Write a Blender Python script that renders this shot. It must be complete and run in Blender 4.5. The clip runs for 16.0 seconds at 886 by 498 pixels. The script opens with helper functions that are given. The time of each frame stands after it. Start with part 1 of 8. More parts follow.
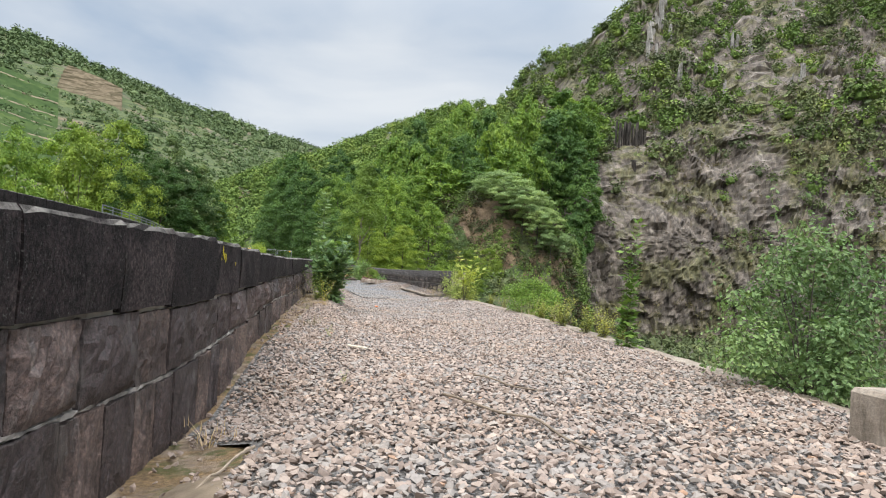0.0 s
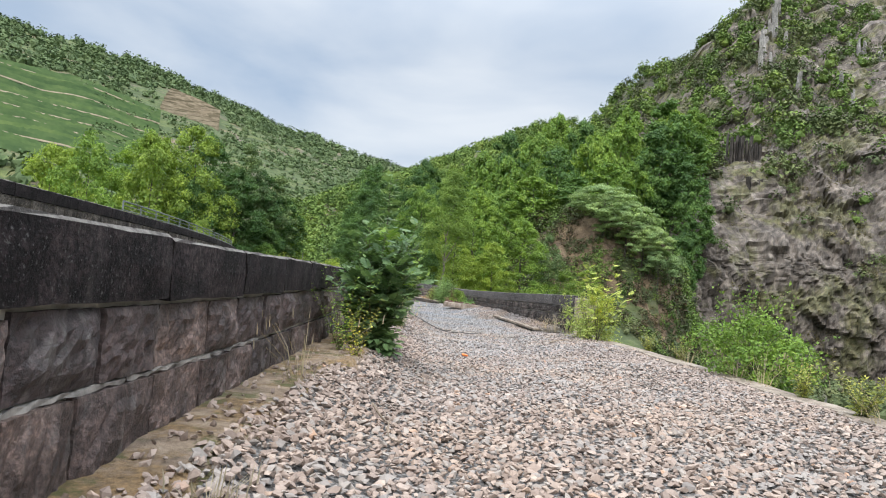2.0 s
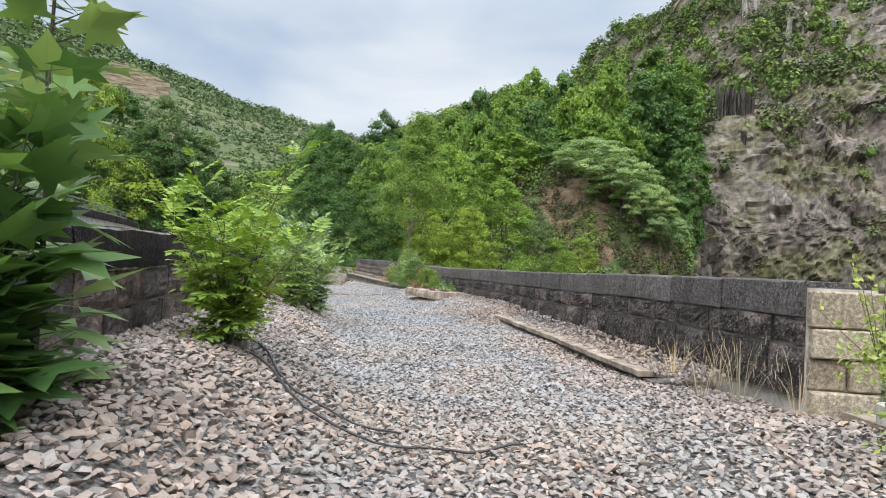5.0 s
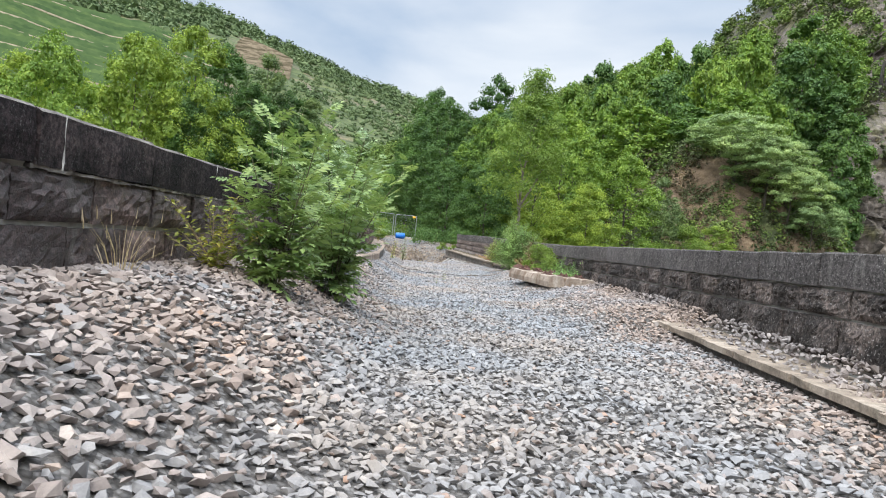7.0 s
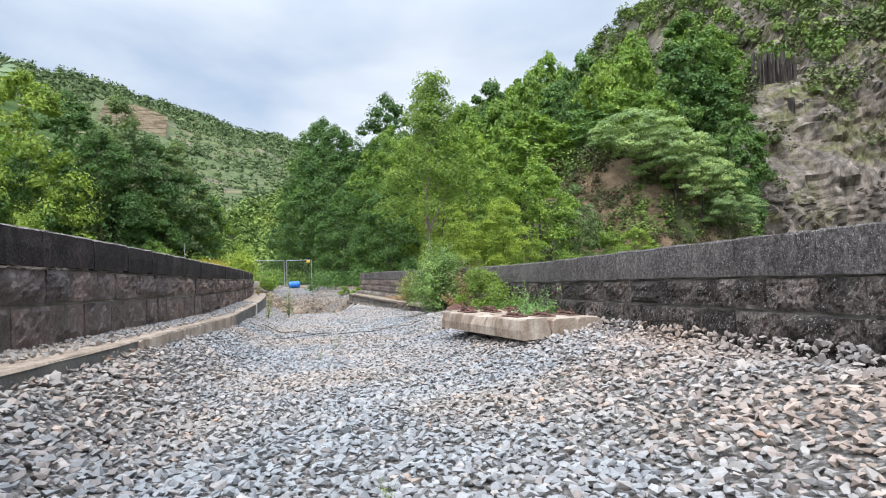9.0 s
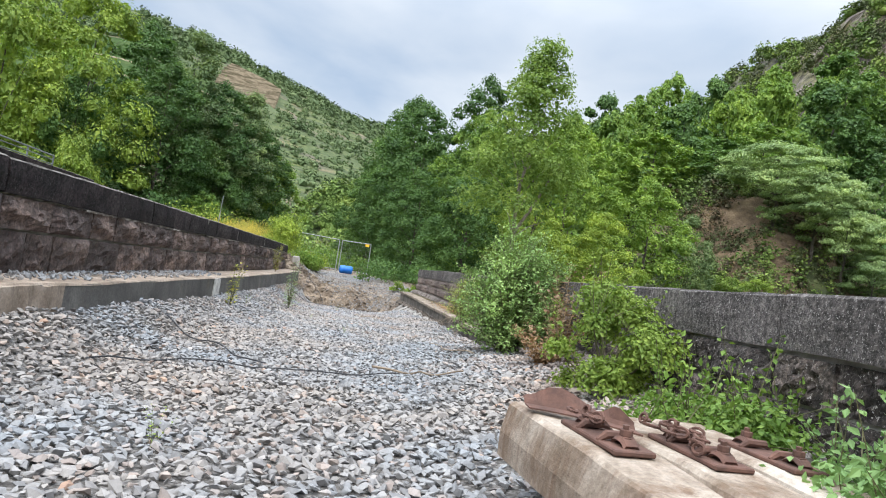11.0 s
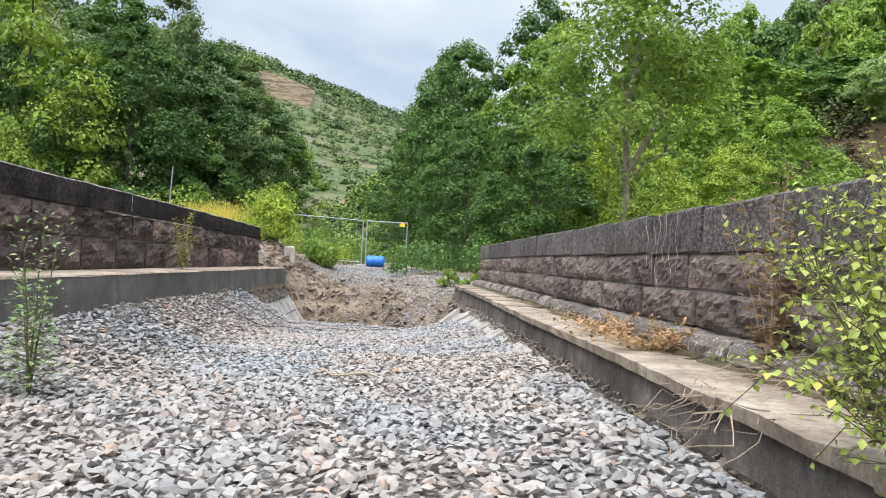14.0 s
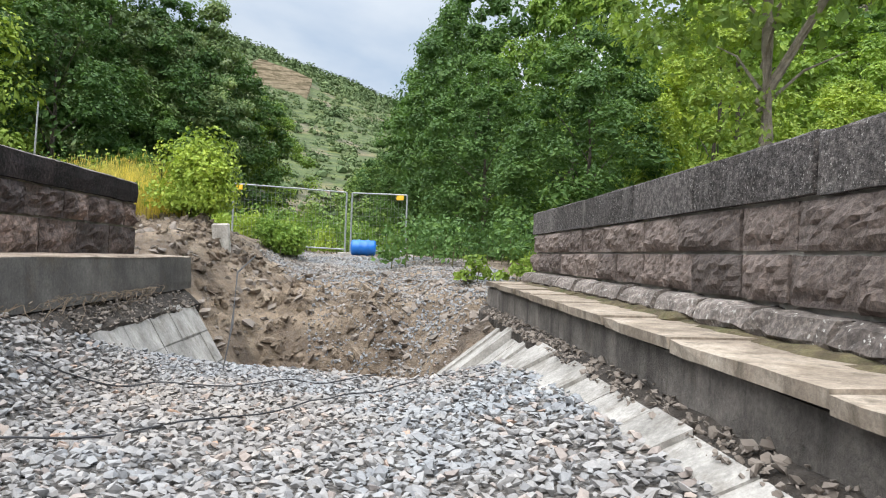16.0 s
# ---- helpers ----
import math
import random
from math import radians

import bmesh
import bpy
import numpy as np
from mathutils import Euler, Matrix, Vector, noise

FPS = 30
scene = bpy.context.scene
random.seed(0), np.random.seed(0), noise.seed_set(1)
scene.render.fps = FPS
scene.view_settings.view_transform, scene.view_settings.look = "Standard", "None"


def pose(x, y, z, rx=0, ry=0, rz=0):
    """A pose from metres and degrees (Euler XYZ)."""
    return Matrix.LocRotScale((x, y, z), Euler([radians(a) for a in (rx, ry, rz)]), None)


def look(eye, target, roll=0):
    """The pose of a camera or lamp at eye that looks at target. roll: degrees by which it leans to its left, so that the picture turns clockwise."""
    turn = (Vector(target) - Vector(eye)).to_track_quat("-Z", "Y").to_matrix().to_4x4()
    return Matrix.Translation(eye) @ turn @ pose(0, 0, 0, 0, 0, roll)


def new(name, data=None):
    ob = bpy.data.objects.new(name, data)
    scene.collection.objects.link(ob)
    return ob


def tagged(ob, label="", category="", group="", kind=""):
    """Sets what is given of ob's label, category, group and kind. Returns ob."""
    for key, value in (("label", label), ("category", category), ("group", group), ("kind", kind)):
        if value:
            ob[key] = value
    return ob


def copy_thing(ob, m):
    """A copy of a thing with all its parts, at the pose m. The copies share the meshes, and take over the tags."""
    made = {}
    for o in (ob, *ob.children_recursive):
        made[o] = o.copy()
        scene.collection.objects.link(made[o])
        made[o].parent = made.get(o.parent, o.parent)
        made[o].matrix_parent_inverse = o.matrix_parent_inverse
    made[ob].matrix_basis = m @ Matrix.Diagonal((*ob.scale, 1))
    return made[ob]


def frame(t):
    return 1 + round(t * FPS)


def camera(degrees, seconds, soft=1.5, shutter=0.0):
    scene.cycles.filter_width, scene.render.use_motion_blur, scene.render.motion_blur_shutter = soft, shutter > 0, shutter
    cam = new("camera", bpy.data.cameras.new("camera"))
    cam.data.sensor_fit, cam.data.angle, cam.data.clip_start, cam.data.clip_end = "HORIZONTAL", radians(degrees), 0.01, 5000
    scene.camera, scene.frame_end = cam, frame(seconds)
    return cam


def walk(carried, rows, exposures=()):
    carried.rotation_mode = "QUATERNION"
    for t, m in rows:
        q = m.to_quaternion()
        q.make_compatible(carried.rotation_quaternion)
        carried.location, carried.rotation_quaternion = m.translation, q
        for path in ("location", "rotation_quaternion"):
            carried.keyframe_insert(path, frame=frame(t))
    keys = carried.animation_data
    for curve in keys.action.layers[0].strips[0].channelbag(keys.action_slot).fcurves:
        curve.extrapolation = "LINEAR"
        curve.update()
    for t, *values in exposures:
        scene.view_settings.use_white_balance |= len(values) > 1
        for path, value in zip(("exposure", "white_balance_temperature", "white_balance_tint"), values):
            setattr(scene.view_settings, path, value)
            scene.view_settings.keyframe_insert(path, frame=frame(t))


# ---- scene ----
cam = camera(66.1, 16.0, 1.1)
PATH = [
    (0, (0.432, 0.736, 1.067), (0.399, 2.735, 1.124), 3.2),
    (0.5, (0.313, 2.524, 0.968), (0.175, 4.518, 1.011), 6.2),
    (1, (0.123, 4.401, 1.014), (-0.131, 6.384, 1.09), 5.2),
    (1.5, (-0.162, 6.274, 1.011), (-0.404, 8.257, 1.123), 4.3),
    (2, (-0.494, 8.33, 0.979), (-0.78, 10.307, 1.085), 4.6),
    (2.5, (-0.814, 10.874, 1.0), (-1.122, 12.847, 1.095), 4.3),
    (3, (-1.123, 13.092, 1.056), (-1.421, 15.068, 1.142), 3.2),
    (3.5, (-1.419, 14.811, 0.969), (-1.683, 16.791, 1.053), 2.5),
    (4, (-1.648, 16.721, 0.99), (-1.885, 18.705, 1.069), 2.1),
    (4.2, (-1.724, 17.499, 1.006), (-1.945, 19.485, 1.083), 1.6),
    (6.3, (-2.112, 23.383, 0.856), (-2.331, 25.37, 0.776), 7.2),
    (6.5, (-2.226, 23.876, 0.806), (-2.552, 25.847, 0.704), 7.8),
    (7, (-2.578, 25.338, 0.734), (-3.08, 27.273, 0.701), 5.7),
    (7.5, (-2.914, 26.853, 0.687), (-3.427, 28.786, 0.682), 1.8),
    (8, (-3.245, 28.28, 0.612), (-3.7, 30.226, 0.681), 1.0),
    (8.5, (-3.534, 29.546, 0.686), (-3.929, 31.502, 0.811), -1.1),
    (8.7, (-3.615, 30.101, 0.688), (-3.894, 32.079, 0.775), -3.4),
    (10.8, (-4.409, 36.832, 0.627), (-4.757, 38.801, 0.696), 7.5),
    (11, (-4.528, 37.348, 0.643), (-5.005, 39.288, 0.742), 8.6),
    (11.5, (-4.921, 38.82, 0.705), (-5.531, 40.72, 0.846), 4.4),
    (12, (-5.364, 40.454, 0.67), (-5.872, 42.386, 0.764), 1.9),
    (12.5, (-5.816, 42.094, 0.615), (-6.322, 44.029, 0.662), 3.2),
    (13, (-6.301, 43.792, 0.584), (-6.856, 45.713, 0.642), 4.1),
    (13.5, (-6.855, 45.417, 0.508), (-7.468, 47.32, 0.566), 3.5),
    (14, (-7.295, 46.68, 0.469), (-7.916, 48.581, 0.526), 3.0),
    (14.5, (-7.902, 48.342, 0.484), (-8.592, 50.217, 0.57), 4.1),
    (15, (-8.402, 49.698, 0.433), (-9.103, 51.572, 0.44), 2.7),
    (15.5, (-8.997, 51.107, 0.393), (-9.677, 52.988, 0.411), 1.4),
    (16, (-9.533, 52.633, 0.38), (-10.159, 54.533, 0.41), 2.1),
]
walk(cam, [(t, look(eye, target, roll)) for t, eye, target, roll in PATH], [(0.0, 0.5, 6500, 11), (2.0, 0.55, 6300, 11), (4.0, 0.58, 6400, 11), (6.5, 0.65, 6350, 11), (8.5, 0.73, 6250, 12), (11.0, 0.67, 6300, 11), (12.5, 0.66, 6350, 10), (14.0, 0.8, 6500, 11), (16.0, 0.74, 6500, 11)])

# ---------------------------------------------------------------- world, sun, exposure
SUN_ELEV, SUN_AZ = 62.0, 188.0
world = bpy.data.worlds.new("sky")
scene.world = world
world.use_nodes = True
wn = world.node_tree
wn.nodes.clear()
w_out = wn.nodes.new("ShaderNodeOutputWorld")
w_bg = wn.nodes.new("ShaderNodeBackground")
w_sky = wn.nodes.new("ShaderNodeTexSky")
w_sky.sky_type = "NISHITA"
w_sky.sun_disc = False
w_sky.sun_elevation, w_sky.sun_rotation = radians(SUN_ELEV), radians(SUN_AZ)
w_sky.air_density, w_sky.dust_density = 1.0, 1.5
w_co = wn.nodes.new("ShaderNodeTexCoord")
w_map = wn.nodes.new("ShaderNodeMapping")
w_map.inputs["Scale"].default_value = (1.6, 1.6, 5.0)
w_noise = wn.nodes.new("ShaderNodeTexNoise")
w_noise.inputs["Scale"].default_value = 1.35
w_noise.inputs["Detail"].default_value = 6.0
w_noise.inputs["Roughness"].default_value = 0.48
w_noise.inputs["Distortion"].default_value = 0.35
w_ramp = wn.nodes.new("ShaderNodeValToRGB")
w_ramp.color_ramp.elements[0].position, w_ramp.color_ramp.elements[0].color = 0.36, (3.2, 3.95, 4.9, 1)
w_ramp.color_ramp.elements[1].position, w_ramp.color_ramp.elements[1].color = 0.66, (5.8, 6.1, 6.3, 1)
w_mix = wn.nodes.new("ShaderNodeMix")
w_mix.data_type = "RGBA"
w_mix.inputs[0].default_value = 0.9
wn.links.new(w_co.outputs["Generated"], w_map.inputs["Vector"])
wn.links.new(w_map.outputs["Vector"], w_noise.inputs["Vector"])
wn.links.new(w_noise.outputs["Fac"], w_ramp.inputs["Fac"])
wn.links.new(w_sky.outputs["Color"], w_mix.inputs[6])
wn.links.new(w_ramp.outputs["Color"], w_mix.inputs[7])
# an overcast sky is brightest overhead
w_sep = wn.nodes.new("ShaderNodeSeparateXYZ")
w_up = wn.nodes.new("ShaderNodeMapRange")
w_up.interpolation_type = "SMOOTHSTEP"
for k_, v_ in (("From Min", 0.3), ("From Max", 1.0), ("To Min", 1.0), ("To Max", 3.2)):
    w_up.inputs[k_].default_value = v_
w_lum = wn.nodes.new("ShaderNodeVectorMath")
w_lum.operation = "SCALE"
wn.links.new(w_co.outputs["Generated"], w_sep.inputs[0])
wn.links.new(w_sep.outputs["Z"], w_up.inputs["Value"])
wn.links.new(w_mix.outputs[2], w_lum.inputs[0])
wn.links.new(w_up.outputs["Result"], w_lum.inputs["Scale"])
wn.links.new(w_lum.outputs["Vector"], w_bg.inputs["Color"])
w_bg.inputs["Strength"].default_value = 0.1
wn.links.new(w_bg.outputs["Background"], w_out.inputs["Surface"])

sun = new("sun", bpy.data.lights.new("sun", "SUN"))
sun.data.energy, sun.data.angle, sun.data.color = 3.0, radians(80), (1.0, 0.95, 0.85)
SUN_WAY = Vector((math.sin(radians(SUN_AZ)) * math.cos(radians(SUN_ELEV)), math.cos(radians(SUN_AZ)) * math.cos(radians(SUN_ELEV)), math.sin(radians(SUN_ELEV))))
sun.matrix_world = look(60 * SUN_WAY, (0, 0, 0))


# ---------------------------------------------------------------- materials
def material(name):
    m = bpy.data.materials.new(name)
    m.use_nodes = True
    nt = m.node_tree
    nt.nodes.clear()
    out = nt.nodes.new("ShaderNodeOutputMaterial")
    bsdf = nt.nodes.new("ShaderNodeBsdfPrincipled")
    nt.links.new(bsdf.outputs[0], out.inputs["Surface"])
    return m, nt, bsdf, out


def world_place(nt):
    return nt.nodes.new("ShaderNodeNewGeometry").outputs["Position"]


def noise_tex(nt, vec, scale, detail=4.0, rough=0.55, stretch=None):
    if stretch:
        mp = nt.nodes.new("ShaderNodeMapping")
        mp.inputs["Scale"].default_value = stretch
        nt.links.new(vec, mp.inputs["Vector"])
        vec = mp.outputs["Vector"]
    n = nt.nodes.new("ShaderNodeTexNoise")
    n.inputs["Scale"].default_value, n.inputs["Detail"].default_value, n.inputs["Roughness"].default_value = scale, detail, rough
    nt.links.new(vec, n.inputs["Vector"])
    return n.outputs["Fac"]


def voronoi_tex(nt, vec, scale, out="Distance"):
    n = nt.nodes.new("ShaderNodeTexVoronoi")
    n.inputs["Scale"].default_value = scale
    nt.links.new(vec, n.inputs["Vector"])
    return n.outputs[out]


def ramp(nt, fac, stops):
    r = nt.nodes.new("ShaderNodeValToRGB")
    els = r.color_ramp.elements
    while len(els) < len(stops):
        els.new(0.5)
    for e, (p, c) in zip(els, stops):
        e.position, e.color = p, (*c, 1) if len(c) == 3 else c
    nt.links.new(fac, r.inputs["Fac"])
    return r.outputs["Color"]


def mix(nt, fac, a, b, blend="MIX"):
    m = nt.nodes.new("ShaderNodeMix")
    m.data_type, m.blend_type = "RGBA", blend
    for sock, v in ((m.inputs[0], fac), (m.inputs[6], a), (m.inputs[7], b)):
        if isinstance(v, (int, float)):
            sock.default_value = v
        elif isinstance(v, tuple):
            sock.default_value = (*v, 1)
        else:
            nt.links.new(v, sock)
    return m.outputs[2]


def bump(nt, bsdf, height, strength, distance):
    b = nt.nodes.new("ShaderNodeBump")
    b.inputs["Strength"].default_value, b.inputs["Distance"].default_value = strength, distance
    nt.links.new(height, b.inputs["Height"])
    nt.links.new(b.outputs["Normal"], bsdf.inputs["Normal"])


def object_random(nt):
    return nt.nodes.new("ShaderNodeObjectInfo").outputs["Random"]


def island_random(nt):
    return nt.nodes.new("ShaderNodeNewGeometry").outputs["Random Per Island"]


def stone_material(name, dark, mid, light, speck=None, speck_scale=60.0, rough=0.9, wash=(0.42, 0.4, 0.375), wash_amount=0.1, relief=0.012, lit_lichen=None, gloss=0.25, grain=0.85, blotch=1.0):
    """Weathered block: tone from stone to stone, blotches, soot, pale lime wash and relief."""
    m, nt, bsdf, out = material(name)
    p = world_place(nt)
    tone = ramp(nt, object_random(nt), [(0.0, dark), (0.5, mid), (1.0, light)])
    blot = noise_tex(nt, p, 3.1, 7.0, 0.65)
    col = mix(nt, ramp(nt, blot, [(0.42, (0, 0, 0)), (0.58, (blotch,) * 3)]), tone, tuple(c * 0.36 for c in mid))
    fine = noise_tex(nt, p, 34.0, 5.0, 0.7)
    col = mix(nt, grain, col, ramp(nt, fine, [(0.38, (0.18, 0.18, 0.18)), (0.5, (0.78, 0.78, 0.78)), (0.62, (2.0, 1.96, 1.92))]), "MULTIPLY")
    drip = noise_tex(nt, p, 6.0, 5.0, 0.7, (1.0, 1.0, 0.22))
    col = mix(nt, ramp(nt, drip, [(0.57, (0, 0, 0)), (0.73, (wash_amount,) * 3)]), col, wash)
    if speck:
        v = noise_tex(nt, p, speck_scale * 1.6, 3.0, 0.6)
        vm = noise_tex(nt, p, 5.0, 4.0, 0.65)
        s = mix(nt, 1.0, ramp(nt, v, [(0.6, (0, 0, 0)), (0.67, (1, 1, 1))]), ramp(nt, vm, [(0.34, (0, 0, 0)), (0.55, (1, 1, 1))]), "MULTIPLY")
        col = mix(nt, s, col, speck)
    if lit_lichen:
        # pale lichen tone on upper faces, also painting in their brighter sky light
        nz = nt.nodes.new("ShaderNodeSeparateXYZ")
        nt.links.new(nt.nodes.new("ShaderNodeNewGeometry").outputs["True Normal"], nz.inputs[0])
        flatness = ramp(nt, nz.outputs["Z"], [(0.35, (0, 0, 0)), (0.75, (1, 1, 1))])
        lit_mask = mix(nt, 1.0, flatness, ramp(nt, noise_tex(nt, p, 9.0, 6.0, 0.7), [(0.36, (0.15, 0.15, 0.15)), (0.56, (0.95, 0.95, 0.95))]), "MULTIPLY")
        col = mix(nt, lit_mask, col, lit_lichen)
    nt.links.new(col, bsdf.inputs["Base Color"])
    bsdf.inputs["Roughness"].default_value = rough
    bsdf.inputs["Specular IOR Level"].default_value = gloss
    h = mix(nt, 0.5, noise_tex(nt, p, 13.0, 9.0, 0.75), noise_tex(nt, p, 75.0, 4.0, 0.65))
    bump(nt, bsdf, h, 1.0, relief)
    return m


def plain_material(name, a, b, scale=8.0, rough=0.8, relief=0.003, metal=0.0, island=False):
    m, nt, bsdf, out = material(name)
    p = world_place(nt)
    col = ramp(nt, noise_tex(nt, p, scale, 6.0, 0.65), [(0.3, a), (0.7, b)])
    if island:
        col = mix(nt, 0.5, col, ramp(nt, island_random(nt), [(0.0, (0.5, 0.5, 0.5)), (1.0, (1.4, 1.4, 1.4))]), "MULTIPLY")
    nt.links.new(col, bsdf.inputs["Base Color"])
    bsdf.inputs["Roughness"].default_value, bsdf.inputs["Metallic"].default_value = rough, metal
    bump(nt, bsdf, noise_tex(nt, p, scale * 6, 5.0, 0.65), 0.6, relief)
    return m


def leaf_material(name, stops, rough=0.5, glow_through=0.3):
    """Leaves: tone from leaf to leaf and patch to patch, some light through the blade."""
    m, nt, bsdf, out = material(name)
    p = world_place(nt)
    col = mix(nt, 0.4, ramp(nt, island_random(nt), stops), stops[1][1])
    col = mix(nt, 1.0, col, (1.46, 1.39, 1.72), "MULTIPLY")
    # patch contrast also paints in clumps lit on top and darker gaps
    patch = noise_tex(nt, p, 0.7, 4.0, 0.65)
    col = mix(nt, 0.75, col, ramp(nt, patch, [(0.32, (0.46, 0.56, 0.52)), (0.5, (0.95, 0.97, 0.92)), (0.68, (1.5, 1.4, 1.1))]), "MULTIPLY")
    col = mix(nt, 0.5, col, ramp(nt, object_random(nt), [(0.0, (0.5, 0.6, 0.58)), (0.5, (0.95, 0.97, 0.9)), (1.0, (1.4, 1.28, 1.0))]), "MULTIPLY")
    nt.links.new(col, bsdf.inputs["Base Color"])
    bsdf.inputs["Roughness"].default_value = rough
    bsdf.inputs["Specular IOR Level"].default_value = 0.25
    tr = nt.nodes.new("ShaderNodeBsdfTranslucent")
    nt.links.new(mix(nt, 1.0, col, (1.0, 1.0, 0.6), "MULTIPLY"), tr.inputs["Color"])
    sh = nt.nodes.new("ShaderNodeMixShader")
    sh.inputs[0].default_value = glow_through
    nt.links.new(bsdf.outputs[0], sh.inputs[1])
    nt.links.new(tr.outputs[0], sh.inputs[2])
    nt.links.new(sh.outputs[0], out.inputs["Surface"])
    return m


WALL_DARK = stone_material("blackened_stone", (0.062, 0.047, 0.048), (0.118, 0.084, 0.078), (0.235, 0.166, 0.14), rough=0.55, wash_amount=0.3, relief=0.024, gloss=0.5, grain=0.6, blotch=0.8)
CAP_DARK = stone_material("blackened_coping", (0.018, 0.0128, 0.0136), (0.032, 0.0235, 0.0246), (0.055, 0.0415, 0.0415), (0.1, 0.096, 0.092), 44.0, wash_amount=0.06, relief=0.016, lit_lichen=(0.23, 0.215, 0.195))
WALL_WARM = stone_material("brown_sooty_stone", (0.055, 0.04, 0.038), (0.125, 0.09, 0.08), (0.25, 0.178, 0.148), rough=0.7, relief=0.028, gloss=0.4, grain=0.55, blotch=0.8)
WALL_BROWN = stone_material("brown_stone", (0.11, 0.09, 0.083), (0.175, 0.141, 0.128), (0.25, 0.202, 0.18), rough=0.8, wash_amount=0.12, relief=0.022, gloss=0.35, grain=0.42, blotch=0.35)
WALL_DARK_BROWN = stone_material("dark_brown_stone", (0.05, 0.043, 0.041), (0.088, 0.074, 0.069), (0.155, 0.127, 0.114), (0.42, 0.4, 0.38), 40.0, rough=0.75, wash_amount=0.12, relief=0.02)
CAP_GREY = stone_material("pebbled_coping", (0.085, 0.077, 0.076), (0.125, 0.114, 0.111), (0.165, 0.151, 0.148), (0.5, 0.48, 0.46), 58.0, wash_amount=0.3, relief=0.03, grain=0.7, blotch=0.5)
MORTAR = plain_material("old_mortar", (0.2, 0.18, 0.16), (0.58, 0.55, 0.5), 5.0, 0.95, 0.01)


def concrete_material(name, dark, mid, light, scale=1.6, stain=(0.05, 0.045, 0.04), stain_amount=0.6, relief=0.006, drip_scale=5.0):
    """Old concrete: broad blotches, grain, pores, dark runs down its face and rusty or mossy dirt."""
    m, nt, bsdf, out = material(name)
    p = world_place(nt)
    col = ramp(nt, noise_tex(nt, p, scale, 7.0, 0.68), [(0.3, dark), (0.5, mid), (0.7, light)])
    runs = noise_tex(nt, p, drip_scale, 6.0, 0.7, (1.0, 1.0, 0.16))
    col = mix(nt, ramp(nt, runs, [(0.5, (0, 0, 0)), (0.66, (stain_amount,) * 3)]), col, stain)
    dirt = noise_tex(nt, p, 2.3, 6.0, 0.7)
    col = mix(nt, ramp(nt, dirt, [(0.55, (0, 0, 0)), (0.72, (0.5, 0.5, 0.5))]), col, (0.12, 0.095, 0.065))
    grain = noise_tex(nt, p, 45.0, 5.0, 0.75)
    col = mix(nt, 0.6, col, ramp(nt, grain, [(0.28, (0.45, 0.45, 0.45)), (0.72, (1.45, 1.43, 1.4))]), "MULTIPLY")
    nt.links.new(col, bsdf.inputs["Base Color"])
    bsdf.inputs["Roughness"].default_value = 0.92
    bsdf.inputs["Specular IOR Level"].default_value = 0.3
    bump(nt, bsdf, mix(nt, 0.5, noise_tex(nt, p, 9.0, 8.0, 0.7), grain), 0.8, relief)
    return m


LEDGE_DARK = concrete_material("dark_concrete", (0.055, 0.052, 0.05), (0.11, 0.104, 0.098), (0.19, 0.178, 0.165), 1.2, (0.03, 0.029, 0.028), 0.35, 0.012)
LEDGE_TOP = concrete_material("pale_worn_concrete", (0.17, 0.128, 0.098), (0.33, 0.265, 0.212), (0.5, 0.425, 0.355), 2.4, (0.1, 0.085, 0.065), 0.6, 0.01, 9.0)
SLAB_BEIGE = concrete_material("beige_coping_slab", (0.14, 0.115, 0.09), (0.29, 0.242, 0.195), (0.45, 0.395, 0.33), 2.2, (0.1, 0.085, 0.065), 0.65, 0.012, 8.0)
PANEL_GREY = concrete_material("grey_lining_panel", (0.18, 0.174, 0.164), (0.32, 0.31, 0.295), (0.47, 0.455, 0.435), 2.8, (0.13, 0.115, 0.095), 0.65, 0.006, 6.0)


# ---------------------------------------------------------------- building helpers
def part(name, bm, mat, parent=None, label=""):
    """One mesh object from a bmesh or mesh, under a thing or a part."""
    if isinstance(bm, bmesh.types.BMesh):
        me = bpy.data.meshes.new(name)
        bm.to_mesh(me)
        bm.free()
    else:
        me = bm
    if mat and not me.materials:
        me.materials.append(mat)
    ob = new(name, me)
    ob.parent = parent
    if label:
        ob["label"] = label
    return ob


def mesh_of(name, verts, faces, mat=None, smooth=False):
    me = bpy.data.meshes.new(name)
    me.from_pydata([tuple(v) for v in verts], [], [tuple(f) for f in faces])
    if mat:
        me.materials.append(mat)
    if smooth:
        me.polygons.foreach_set("use_smooth", [True] * len(me.polygons))
    return me


def array_mesh(name, verts, tris, mat=None, smooth=False):
    """A triangle mesh straight from numpy arrays."""
    me = bpy.data.meshes.new(name)
    n, k = len(verts), len(tris)
    me.vertices.add(n)
    me.vertices.foreach_set("co", np.asarray(verts, dtype=np.float32).ravel())
    me.loops.add(k * 3)
    me.loops.foreach_set("vertex_index", np.asarray(tris, dtype=np.int32).ravel())
    me.polygons.add(k)
    me.polygons.foreach_set("loop_start", np.arange(0, k * 3, 3, dtype=np.int32))
    me.polygons.foreach_set("use_smooth", np.full(k, smooth, dtype=bool))
    if mat:
        me.materials.append(mat)
    me.update(calc_edges=True)
    return me


